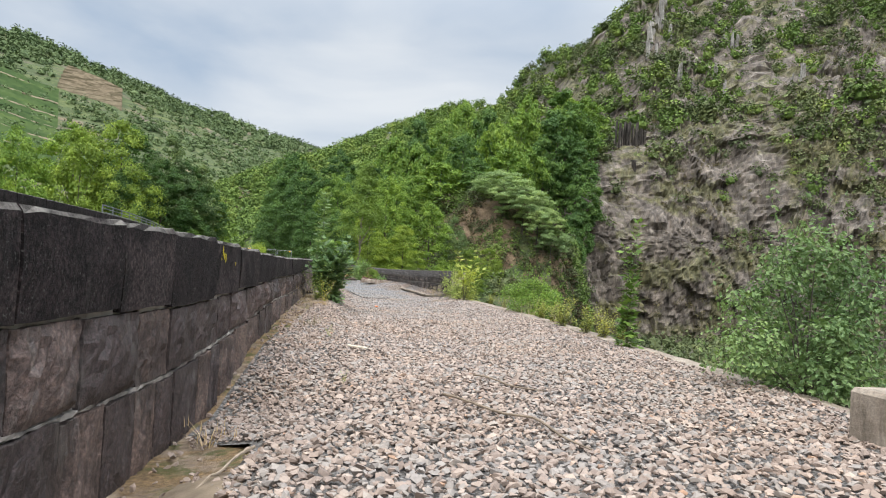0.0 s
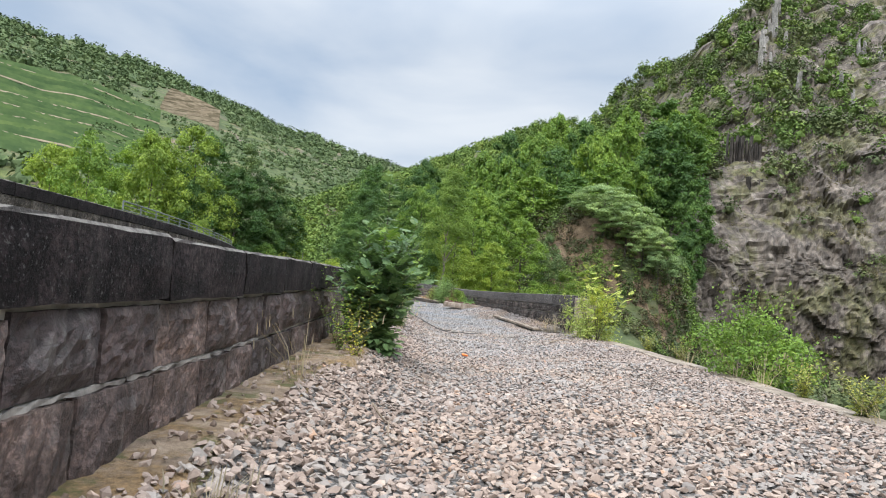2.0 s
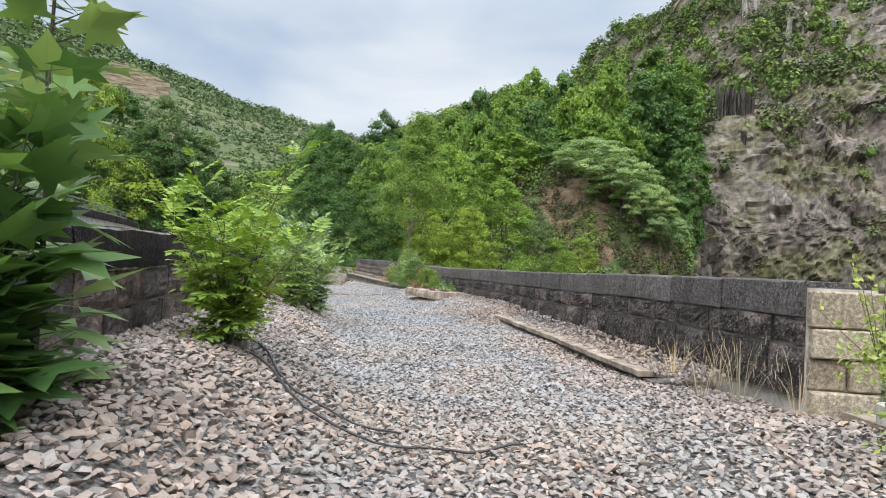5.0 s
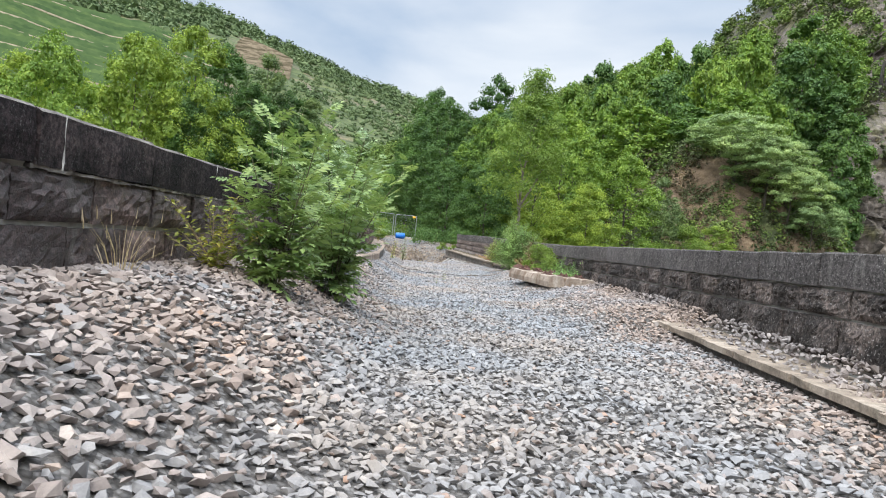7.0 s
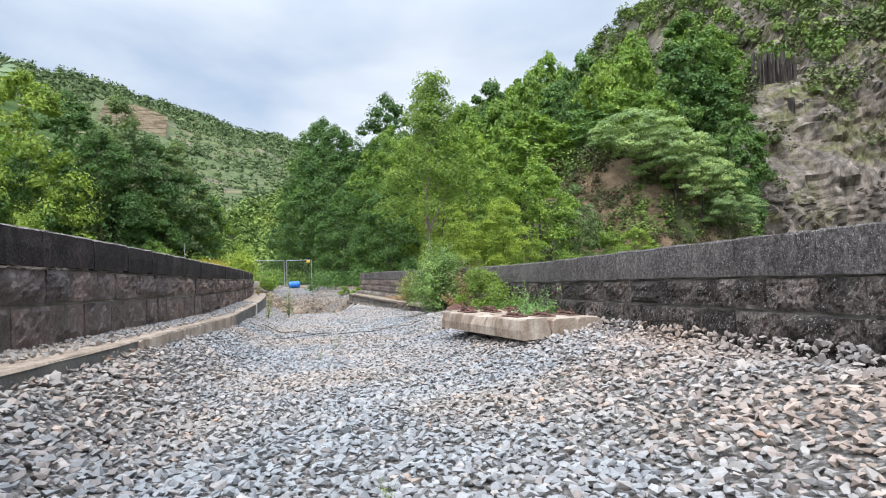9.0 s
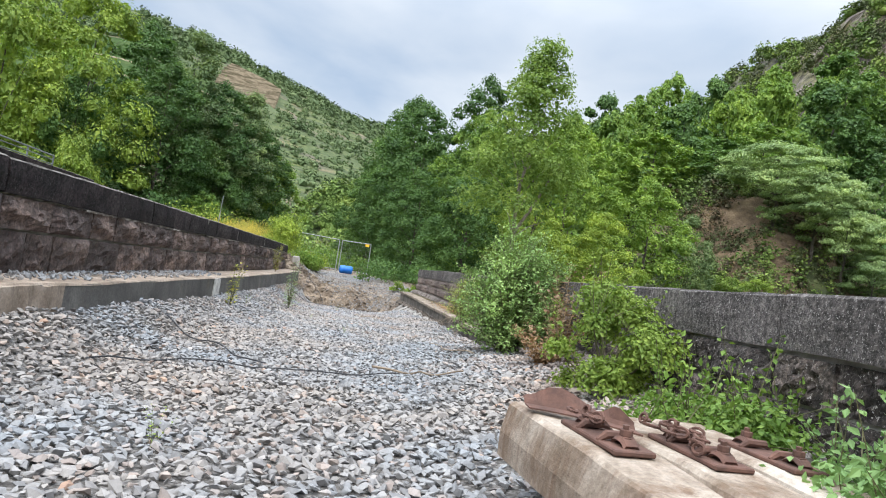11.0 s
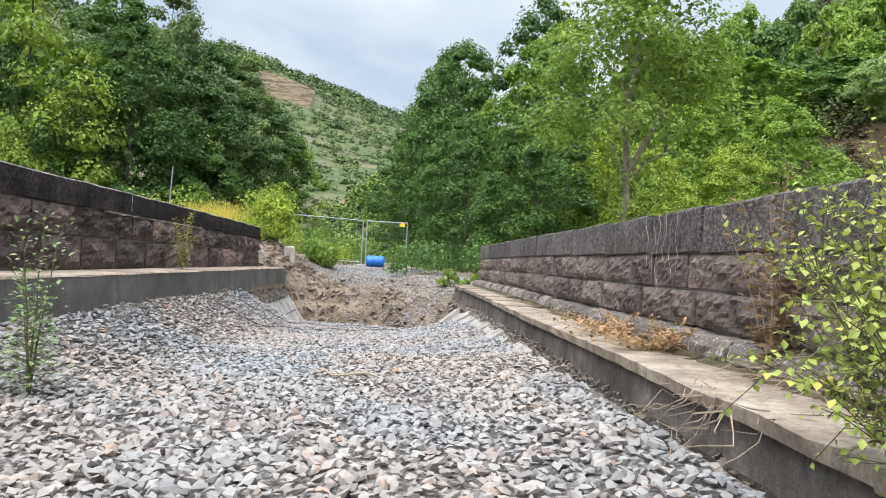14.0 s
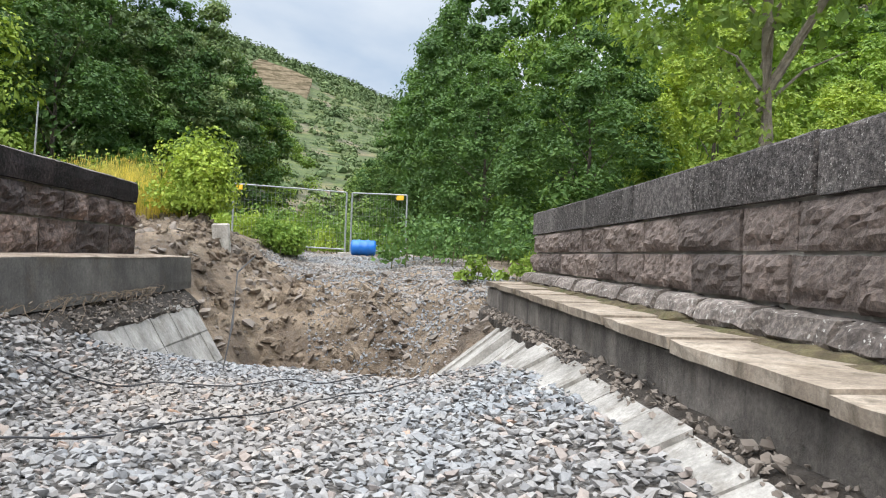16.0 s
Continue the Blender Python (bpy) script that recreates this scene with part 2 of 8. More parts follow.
def box(bm, x0, x1, y0, y1, z0, z1, bevel=0.0):
    m = Matrix.Translation(((x0 + x1) / 2, (y0 + y1) / 2, (z0 + z1) / 2)) @ Matrix.Diagonal((x1 - x0, y1 - y0, z1 - z0, 1))
    r = bmesh.ops.create_cube(bm, size=1.0, matrix=m)
    if bevel:
        edges = list({e for v in r["verts"] for e in v.link_edges})
        bmesh.ops.bevel(bm, geom=edges, offset=bevel, segments=1, affect="EDGES")
    return bm


def tube(bm, pts, radii, sides=8):
    """A tapered round branch, rod or cable along points."""
    rings = []
    pts = [Vector(p) for p in pts]
    for i, p in enumerate(pts):
        d = (pts[min(i + 1, len(pts) - 1)] - pts[max(i - 1, 0)]).normalized()
        a = d.orthogonal().normalized()
        b = d.cross(a)
        r = radii[i] if isinstance(radii, (list, tuple)) else radii
        rings.append([bm.verts.new(p + r * (math.cos(2 * math.pi * k / sides) * a + math.sin(2 * math.pi * k / sides) * b)) for k in range(sides)])
    for q, r in zip(rings, rings[1:]):
        # line the next ring up with this one
        off = min(range(sides), key=lambda o: (q[0].co - r[o].co).length)
        r[:] = r[off:] + r[:off]
        for k in range(sides):
            bm.faces.new((q[k], q[(k + 1) % sides], r[(k + 1) % sides], r[k]))
    bm.faces.new(list(reversed(rings[0])))
    bm.faces.new(rings[-1])
    return bm


def smooth01(a, b, x):
    t = np.clip((x - a) / (b - a), 0, 1)
    return t * t * (3 - 2 * t)


def lumps(x, y, scale, seed=0, octaves=4):
    """Smooth value noise on a plane, -1 to 1, for arrays."""
    rng = np.random.RandomState(seed)
    tab = rng.rand(64, 64)
    out, amp, tot = np.zeros(np.broadcast(x, y).shape), 1.0, 0.0
    for o in range(octaves):
        u, v = np.asarray(x) * scale * 2 ** o + 7.3 * o, np.asarray(y) * scale * 2 ** o + 3.1 * o
        i, j = np.floor(u).astype(int), np.floor(v).astype(int)
        f, g = u - i, v - j
        f, g = f * f * (3 - 2 * f), g * g * (3 - 2 * g)
        a, b = tab[i % 64, j % 64], tab[(i + 1) % 64, j % 64]
        c, d = tab[i % 64, (j + 1) % 64], tab[(i + 1) % 64, (j + 1) % 64]
        out = out + amp * (a + (b - a) * f + (c - a + (a - b - c + d) * f) * g)
        tot, amp = tot + amp, amp * 0.5
    return 2 * out / tot - 1


# ---------------------------------------------------------------- the plan of the line
# The deck bends to the left. left_face(y): x of the left parapet's inner face; offsets run across the deck from there.
def left_face(y):
    return -1.075 - 0.0674 * y - 0.002958 * y * y


def heading(y):
    return math.degrees(math.atan(0.0674 + 0.005916 * y))


RIGHT_FACE = 5.12
LEFT_START, LEFT_END = -7.0, 58.9
RIGHT_START, RIGHT_END = 25.55, 61.1


def on_line(y, off, z=0.0):
    return (left_face(y) + off, y, z)


def ledge_lift(y):
    """How far the left ledge's top lies above or below 0.3 m."""
    return float(np.interp(y, [34, 38, 42, 45, 50, 57], [0.0, -0.05, -0.1, -0.075, -0.035, 0.0]))


def slab_low(y):
    """Underside of the right ledge's coping slabs."""
    return float(np.interp(y, [26, 29, 33, 47, 49, 52, 54, 57, 60.5], [-0.04, -0.025, -0.012, 0.005, 0.003, -0.008, -0.005, 0.035, 0.065]))


def right_top(y):
    """Top of the right parapet's coping."""
    return float(np.interp(y, [25, 29, 31, 34, 37, 41, 45, 48, 50, 52.5, 56, 61], [1.0, 0.965, 0.93, 0.9, 0.885, 0.845, 0.87, 0.885, 0.91, 0.945, 0.99, 1.005]))


def strip(name, y0, y1, profile, mat, step=0.6, parent=None, wobble=0.0, seed=0, lift=None):
    """A solid bar that follows the line: profile is a closed loop of (offset, z)."""
    ys = np.linspace(y0, y1, max(2, int((y1 - y0) / step)))
    rng = np.random.RandomState(seed)
    verts, faces, k = [], [], len(profile)
    for y in ys:
        for off, z in profile:
            verts.append(on_line(y, off + wobble * rng.uniform(-1, 1), z + wobble * rng.uniform(-1, 1) + (lift(y) if lift else 0.0)))
    for i in range(len(ys) - 1):
        for j in range(k):
            a, b = i * k + j, i * k + (j + 1) % k
            faces.append((a, b, b + k, a + k))
    faces.append(tuple(range(k))[::-1])
    faces.append(tuple((len(ys) - 1) * k + j for j in range(k)))
    return part(name, mesh_of(name, verts, faces, mat), mat, parent)


def ballast_height(y, off):
    """Top of the ballast bed."""
    z = np.interp(y, [-8, 0, 12, 18, 25, 35, 48, 53, 57.8], [0.12, 0.1, 0.0, -0.04, -0.12, -0.17, -0.25, -0.36, -0.62])
    left = np.interp(y, [-8, 4, 6.6, 7.5, 8.8, 11.5, 13, 16, 19, 23, 29, 32, 35, 38, 42, 48, 53.5, 55.5, 56.6, 57.8], [-0.2, -0.34, -0.34, -0.16, 0.05, 0.22, 0.26, 0.32, 0.3, 0.5, 0.54, 0.48, 0.46, 0.4, 0.29, 0.27, 0.46, 0.58, 0.42, 0.08])
    reach = np.interp(y, [-8, 18, 24, 30, 35, 57.8], [1.4, 1.3, 2.0, 1.9, 1.3, 1.5])
    z = z + left * (1 - smooth01(np.interp(y, [12, 16, 20, 33, 36], [0.2, 0.55, 0.4, 0.3, 0.3]), reach, off))
    right = np.interp(y, [-8, 12, 25, 27, 32.5, 34, 40, 44, 46, 48, 53, 57.8], [0.02, 0.05, 0.15, 0.06, 0.06, 0.3, 0.3, 0.28, 0.16, 0.12, 0.18, 0.3])
    z = z + right * smooth01(3.2, 4.8, off)
    return z + 0.035 * lumps(np.asarray(off) + 40, np.asarray(y) + 40, 0.7, 5) + 0.02 * lumps(np.asarray(off) + 40, np.asarray(y) + 40, 2.1, 6)
# ---------------------------------------------------------------- lie of the land
def poly_distance(x, y, pts):
    """Signed distance to a polyline (left of its run is plus) and the share of the way along each nearest point."""
    best = np.full(np.shape(x), 1e9)
    sign, where = np.ones(np.shape(x)), np.zeros(np.shape(x))
    for i in range(len(pts) - 1):
        (ax, ay), (bx, by) = pts[i][:2], pts[i + 1][:2]
        dx, dy = bx - ax, by - ay
        t = np.clip(((x - ax) * dx + (y - ay) * dy) / (dx * dx + dy * dy), 0, 1)
        d = np.hypot(x - ax - t * dx, y - ay - t * dy)
        s = np.sign(dx * (y - ay) - dy * (x - ax))
        near = d < best
        best, sign, where = np.where(near, d, best), np.where(near, s, sign), np.where(near, i + t, where)
    return best, sign, where


RIDGE_LEFT = [(-480, 60, 118), (-300, 235, 112), (-254, 288, 107), (-224, 338, 107), (-191, 380, 100), (-169, 412, 92), (-145, 442, 88), (-104, 495, 83), (-60, 560, 83), (80, 640, 95)]
RIDGE_RIGHT = [(-62, 340, 44), (-50, 302, 50), (-9, 266, 61), (2, 256, 69), (12, 248, 77), (29, 239, 78), (47, 236, 83), (57, 231, 90), (67, 226, 99), (110, 200, 126), (190, 120, 140), (260, -40, 120)]
CLIFF_FOOT = [(-70, 150), (-30, 112), (-10, 90), (2, 76), (10, 76), (17, 94), (20, 104), (32, 112), (50, 109), (75, 94), (110, 66), (160, 15), (220, -90)]
VALLEY = -9.0


def land(x, y):
    x, y = np.asarray(x, dtype=float), np.asarray(y, dtype=float)
    d, _, s = poly_distance(x, y, RIDGE_LEFT)
    left = np.interp(s, range(len(RIDGE_LEFT)), [p[2] for p in RIDGE_LEFT]) - 0.46 * d
    d, _, s = poly_distance(x, y, RIDGE_RIGHT)
    right = np.interp(s, range(len(RIDGE_RIGHT)), [p[2] for p in RIDGE_RIGHT]) - 0.47 * d
    f, sg, s = poly_distance(x, y, CLIFF_FOOT)
    f = f * sg
    rocky = smooth01(6.0, 26.0, x) + (smooth01(12.0, 50.0, x) - smooth01(6.0, 26.0, x)) * smooth01(12, 40, f)
    steep = np.interp(f, [-1, 0, 4, 8, 20, 400], [-2, 0, 15, 21, 35, 330])
    gentle = np.interp(f, [-1, 0, 400], [-1, 5, 205])
    foot = VALLEY + np.where(f > -1, rocky * steep + (1 - rocky) * gentle, -2)
    right = np.where(f > -1, np.minimum(right, foot), -50)
    # the bank that the line runs into past the deck
    along = y + 0.25 * (x + 14)
    bank = smooth01(60.5, 65.0, along)
    shelf = VALLEY + bank * (9.2 - 3.0 * smooth01(8, 30, -(x - left_face(y)) )  - 1.2 * smooth01(6, 10, x - left_face(y))) * (1 - smooth01(12, 30, x - left_face(y) - 0.35 * (y - 60)))
    # a steep little spur in front of the wooded slope
    spur = np.interp(np.hypot(x - 6.0, 0.85 * (y - 101.5)) + 1.3 * lumps(x + 60, y + 60, 0.22, 13), [0, 7.5, 11.5, 15], [12.8, 10.4, 3.0, -9.0])
    z = np.maximum(np.maximum(np.maximum(left, right), shelf), spur)
    rough = lumps(x + 900, y + 900, 0.03, 11) * 3.0 * smooth01(60, 140, np.hypot(x, y - 30))
    return np.maximum(z, VALLEY) + rough * smooth01(VALLEY + 3, VALLEY + 20, z)


# ---------------------------------------------------------------- ground sheet
def build_ground():
    m, nt, bsdf, out = material("hillside_soil_and_grass")
    p = world_place(nt)
    big = noise_tex(nt, p, 0.05, 6.0, 0.6)
    small = noise_tex(nt, p, 0.6, 6.0, 0.65)
    grass = ramp(nt, small, [(0.3, (0.045, 0.07, 0.025)), (0.55, (0.075, 0.105, 0.035)), (0.75, (0.125, 0.13, 0.055))])
    soil = ramp(nt, small, [(0.3, (0.1, 0.08, 0.06)), (0.7, (0.2, 0.165, 0.125))])
    col = mix(nt, ramp(nt, big, [(0.5, (0, 0, 0)), (0.66, (1, 1, 1))]), grass, soil)
    lines = noise_tex(nt, p, 0.5, 5.0, 0.6, (0.12, 0.12, 2.2))
    col = mix(nt, 0.7, col, ramp(nt, lines, [(0.38, (0.5, 0.55, 0.5)), (0.5, (1.0, 1.0, 1.0)), (0.62, (1.7, 1.45, 1.2))]), "MULTIPLY")
    scree = ramp(nt, noise_tex(nt, p, 0.45, 7.0, 0.7), [(0.3, (0.035, 0.032, 0.03)), (0.45, (0.075, 0.068, 0.062)), (0.54, (0.095, 0.1, 0.045)), (0.64, (0.12, 0.112, 0.09)), (0.78, (0.24, 0.225, 0.205))])
    sx = nt.nodes.new("ShaderNodeSeparateXYZ")
    nt.links.new(p, sx.inputs[0])
    mr = nt.nodes.new("ShaderNodeMapRange")
    mr.inputs["From Min"].default_value, mr.inputs["From Max"].default_value = 6.0, 22.0
    nt.links.new(sx.outputs["X"], mr.inputs["Value"])
    nt.links.new(mix(nt, mr.outputs["Result"], col, scree), bsdf.inputs["Base Color"])
    bsdf.inputs["Roughness"].default_value = 0.95
    bump(nt, bsdf, small, 0.7, 0.3)
    az = np.radians(np.concatenate([np.arange(-62, 50, 0.75), np.arange(50, 298, 4.0)]))
    rad = 3.0 * np.exp(np.linspace(0, math.log(2600 / 3.0), 170))
    a, r = np.meshgrid(az, rad)
    x, y = -5 + r * np.sin(a), 30 + r * np.cos(a)
    z = land(x, y)
    f, sg, _ = poly_distance(x, y, CLIFF_FOOT)
    f = f * sg
    z = z - 6.0 * smooth01(19, 27, x) * smooth01(-1.5, 0.6, f) * (1 - smooth01(98, 110, f)) * (1 - smooth01(95, 112, x))
    nr, na = x.shape
    v = np.stack([x.ravel(), y.ravel(), z.ravel()], 1)
    v = np.vstack([v, [[-5, 30, VALLEY]]])
    i, j = np.meshgrid(np.arange(nr - 1), np.arange(na), indexing="ij")
    k = (j + 1) % na
    q0, q1, q2, q3 = i * na + j, i * na + k, (i + 1) * na + k, (i + 1) * na + j
    t = np.concatenate([np.stack([q0, q2, q1], -1).reshape(-1, 3), np.stack([q0, q3, q2], -1).reshape(-1, 3)])
    c = len(v) - 1
    t = np.vstack([t, [[c, jj, (jj + 1) % na] for jj in range(na)]])
    return tagged(part("ground", array_mesh("ground", v, t, m, True), m), "valley floor and hillsides of soil and rough grass", "ground", kind="structure")


build_ground()



# ---------------------------------------------------------------- deck, ledges, parapets
def left_top(y):
    return float(np.interp(y, [-8, 5.8, 7.2, 9.8, 12, 15, 22, 27, 30, 36, 42, 50, 58], [1.25, 1.24, 1.205, 1.13, 1.105, 1.115, 1.115, 1.17, 1.15, 1.15, 1.105, 1.1, 1.13]))


def rock_block(seed, height, depth, rough, nu=15, nv=8, edge=0.012):
    """A split-faced block, one metre long (y), its face towards +x: chiselled facets, broken grain and drafted edges."""
    rng = np.random.RandomState(seed)
    bm = bmesh.new()
    grid = []
    bulge, shift = rng.uniform(0.35, 0.9), Vector((seed * 7.3, seed * 1.7, 0))
    facets = [(rng.uniform(0.35, 1.0), rng.uniform(-1.5, 1.5), rng.uniform(-1.3, 1.3)) for _ in range(5)]
    for j in range(nv + 1):
        row = []
        for i in range(nu + 1):
            u, v = i / nu, j / nv
            rim = min(1.0, 8 * min(u, 1 - u)) * min(1.0, 5.5 * min(v, 1 - v))
            at = Vector((u * 2.6, v * 1.5, 0)) + shift
            plane = min(a + b * (u - 0.5) + c * (v - 0.5) for a, b, c in facets)
            broken = 0.5 * noise.noise(at * 1.3) + 0.4 * noise.noise(at * 3.1) + 0.3 * noise.noise(at * 6.5) + 0.18 * noise.noise(at * 13)
            x = rough * (rim * (bulge * max(-0.2, plane) + 0.55 * broken) + 0.12 * noise.noise(at * 5))
            x = max(x, -0.016)
            jy = rng.uniform(-0.3, 0.3) / nu * rim
            jz = rng.uniform(-0.3, 0.3) / nv * rim
            wear = 0.012 * noise.noise(at * 4 + Vector((0, 0, 5)))
            row.append(bm.verts.new((x, u - 0.5 + jy + (edge * (0.5 - u)) + wear * (1 - rim), (v - 0.5 + jz) * height * (1 - 2 * edge) + 0.5 * wear * (1 - rim))))
        grid.append(row)
    for j in range(nv):
        for i in range(nu):
            a, b, c, d = grid[j][i], grid[j][i + 1], grid[j + 1][i + 1], grid[j + 1][i]
            bm.faces.new((a, b, c, d))
    ring = [grid[0][i] for i in range(nu + 1)] + [grid[j][nu] for j in range(1, nv + 1)] + [grid[nv][i] for i in range(nu - 1, -1, -1)] + [grid[j][0] for j in range(nv - 1, 0, -1)]
    back = [bm.verts.new((-depth, v.co.y, v.co.z)) for v in ring]
    n = len(ring)
    for k in range(n):
        bm.faces.new((ring[k], back[k], back[(k + 1) % n], ring[(k + 1) % n]))
    me = bpy.data.meshes.new("stone")
    bm.to_mesh(me)
    bm.free()
    return me


def cap_block(seed, depth, height, rough=0.008, c=0.014):
    """A dressed coping block, one metre long, chamfered and slightly worn, its face towards +x."""
    rng = np.random.RandomState(seed)
    bm = bmesh.new()
    e = 0.003
    prof = [(-depth, -height / 2), (0.0, -height / 2), (0.004, 0), (0.0, height / 2 - c), (-1.2 * c, height / 2), (-depth / 2, height / 2 + 0.004), (-depth, height / 2)]
    rings = []
    for u in (-0.5 + e, -0.38, -0.2, 0.0, 0.15, 0.33, 0.5 - e):
        rings.append([bm.verts.new((x + rng.uniform(-rough, rough), u, z + rng.uniform(-rough, rough) * 0.7)) for x, z in prof])
    k = len(prof)
    for a, b in zip(rings, rings[1:]):
        for j in range(k):
            bm.faces.new((a[j], a[(j + 1) % k], b[(j + 1) % k], b[j]))
    bm.faces.new(rings[0]), bm.faces.new(list(reversed(rings[-1])))
    bmesh.ops.recalc_face_normals(bm, faces=bm.faces)
    me = bpy.data.meshes.new("coping_stone")
    bm.to_mesh(me)
    bm.free()
    return me


def course(name, wall, meshes, y0, y1, off, z_of, tall, side, lengths, rng, mat, proud=0.01, gap=0.012):
    """Lay one course of blocks along the line. side +1: faces the deck from the left parapet, -1: from the right."""
    for me in meshes:
        if not me.materials:
            me.materials.append(mat)
    y = y0
    while y < y1 - 0.12:
        L = rng.uniform(*lengths)
        h = heading(y)
        dy = L * math.cos(radians(h))
        if y + dy > y1 - 0.2:
            dy = y1 - y
            L = dy / math.cos(radians(h))
        ym = y + dy / 2
        z0, z1 = z_of(ym)
        me = meshes[rng.randint(len(meshes))]
        ob = new(name, me)
        ob.parent = wall
        x = left_face(ym) + off + side * rng.uniform(-0.006, 0.006 + proud)
        flip = 0 if side > 0 else 180
        ob.matrix_basis = pose(x, ym, (z0 + z1) / 2, rng.uniform(-0.25, 0.25), 0, heading(ym) + flip) @ Matrix.Diagonal((1, L - gap, (z1 - z0 - 0.016) / tall, 1))
        y += dy


STONES = [rock_block(s, 0.3, 0.2, 0.095, edge=0.02) for s in range(10)]
STONES_FLAT = [rock_block(40 + s, 0.3, 0.2, 0.065, edge=0.018) for s in range(8)]
STONES_BROWN = [rock_block(80 + s, 0.25, 0.2, 0.085) for s in range(10)]
STONES_DARK = [rock_block(100 + s, 0.25, 0.2, 0.075) for s in range(9)]
CAPS_L = [cap_block(s, 0.6, 0.3, 0.008, 0.018) for s in range(8)]
CAPS_R = [cap_block(20 + s, 0.6, 0.29, 0.006) for s in range(6)]

# left parapet
rng = np.random.RandomState(4)
wall_left = strip("wall_left", LEFT_START, LEFT_END, [(-0.024, -3.0), (-0.024, 1.04), (-0.53, 1.04), (-0.53, -3.0)][::-1], MORTAR)
tagged(wall_left, "soot-blackened stone parapet with dressed coping", "wall", kind="structure")
cap_low = lambda y: left_top(y) - float(np.interp(y, [3.4, 4.4, 5.6, 6.2, 7.1, 7.9, 10.4, 15, 20, 24, 46, 50], [0.5, 0.515, 0.55, 0.545, 0.5, 0.455, 0.32, 0.28, 0.24, 0.285, 0.285, 0.245]))
mid_low = lambda y: cap_low(y) - float(np.interp(y, [3.4, 4.4, 5.5, 6.2, 7.0, 8.0, 8.8, 9.8, 23.9, 24], [0.46, 0.49, 0.485, 0.44, 0.42, 0.385, 0.36, 0.32, 0.32, 0.27]))
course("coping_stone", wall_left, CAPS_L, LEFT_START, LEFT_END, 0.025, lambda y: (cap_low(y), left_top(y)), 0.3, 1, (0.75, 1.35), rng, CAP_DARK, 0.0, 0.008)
for y0, y1, blocks, flats, mat_ in ((LEFT_START, 41.5, STONES, STONES_FLAT, WALL_DARK), (41.5, LEFT_END, [rock_block(s, 0.3, 0.2, 0.13) for s in range(10, 18)], [rock_block(50 + s, 0.3, 0.2, 0.1) for s in range(8)], WALL_WARM)):
    course("stone", wall_left, blocks, y0, y1, 0.0, lambda y: (mid_low(y), cap_low(y)), 0.3, 1, (0.38, 0.8), rng, mat_)
    course("stone", wall_left, flats, y0, y1, 0.015, lambda y: (float(np.interp(y, [7.5, 9.5, 12], [-0.42, -0.12, 0.16])) if y < 24 else 0.3 + ledge_lift(y), mid_low(y)), 0.3, 1, (0.36, 0.78), rng, mat_)

JOINT = plain_material("grimy_joint_mortar", (0.04, 0.033, 0.03), (0.46, 0.42, 0.375), 6.0, 0.95, 0.01)
for k in range(15):
    strip("mortar_joint", -2.0 + k, -1.0 + k, [(-0.03, -0.012), (0.002, -0.01), (0.002, 0.008), (-0.03, 0.012)], JOINT, 0.06, wall_left, 0.007, 70 + k, mid_low)
YELLOW_PAINT = plain_material("yellow_paint", (0.5, 0.4, 0.02), (0.75, 0.6, 0.04), 30.0, 0.7, 0.001)
for y0, z0, r0, h0 in ((6.84, 1.11, 0.008, 0.05), (6.9, 1.07, 0.022, 0.035), (6.96, 1.05, 0.012, 0.045), (6.8, 1.04, 0.006, 0.012), (7.4, 1.0, 0.01, 0.02)):
    bm = bmesh.new()
    bmesh.ops.create_icosphere(bm, subdivisions=2, radius=1.0)
    for vtx in bm.verts:
        k = 1 + 0.5 * noise.noise(vtx.co * 2.3 + Vector((y0 * 9, 0, 0)))
        vtx.co = Vector((vtx.co.x * 0.003, vtx.co.y * r0 * k, vtx.co.z * h0 * k))
    mark = part("paint_mark", bm, YELLOW_PAINT, wall_left, "small splash of yellow paint")
    mark.matrix_basis = pose(left_face(y0) + 0.031, y0, z0, 0, 0, heading(y0))

# right parapet
wall_right = strip("wall_right", RIGHT_START, RIGHT_END, [(RIGHT_FACE + 0.026, -3.0), (RIGHT_FACE + 0.026, -0.06), (RIGHT_FACE + 0.53, -0.06), (RIGHT_FACE + 0.53, -3.0)], MORTAR, lift=right_top)
tagged(wall_right, "brown split-faced stone parapet with pebbly grey coping", "wall", kind="structure")
course("coping_stone", wall_right, CAPS_R, RIGHT_START, RIGHT_END, RIGHT_FACE - 0.02, lambda y: (right_top(y) - 0.285, right_top(y)), 0.29, -1, (0.8, 1.25), rng, CAP_GREY, 0.0, 0.008)
right_mid = lambda y: right_top(y) - 0.285 - (0.225 if y < 42.5 else (right_top(y) - 0.285 - slab_low(y) - 0.205) * 0.5)
# darker brown stone up to y 44.6, lighter brown beyond
for y0, y1, blocks, mat_ in ((RIGHT_START, 44.6, STONES_DARK, WALL_DARK_BROWN), (44.6, RIGHT_END, STONES_BROWN, WALL_BROWN)):
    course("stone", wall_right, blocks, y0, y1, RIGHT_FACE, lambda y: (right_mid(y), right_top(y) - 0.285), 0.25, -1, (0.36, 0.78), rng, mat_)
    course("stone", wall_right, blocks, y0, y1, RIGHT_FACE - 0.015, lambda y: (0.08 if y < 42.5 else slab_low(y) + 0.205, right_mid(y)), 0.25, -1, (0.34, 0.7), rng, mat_)

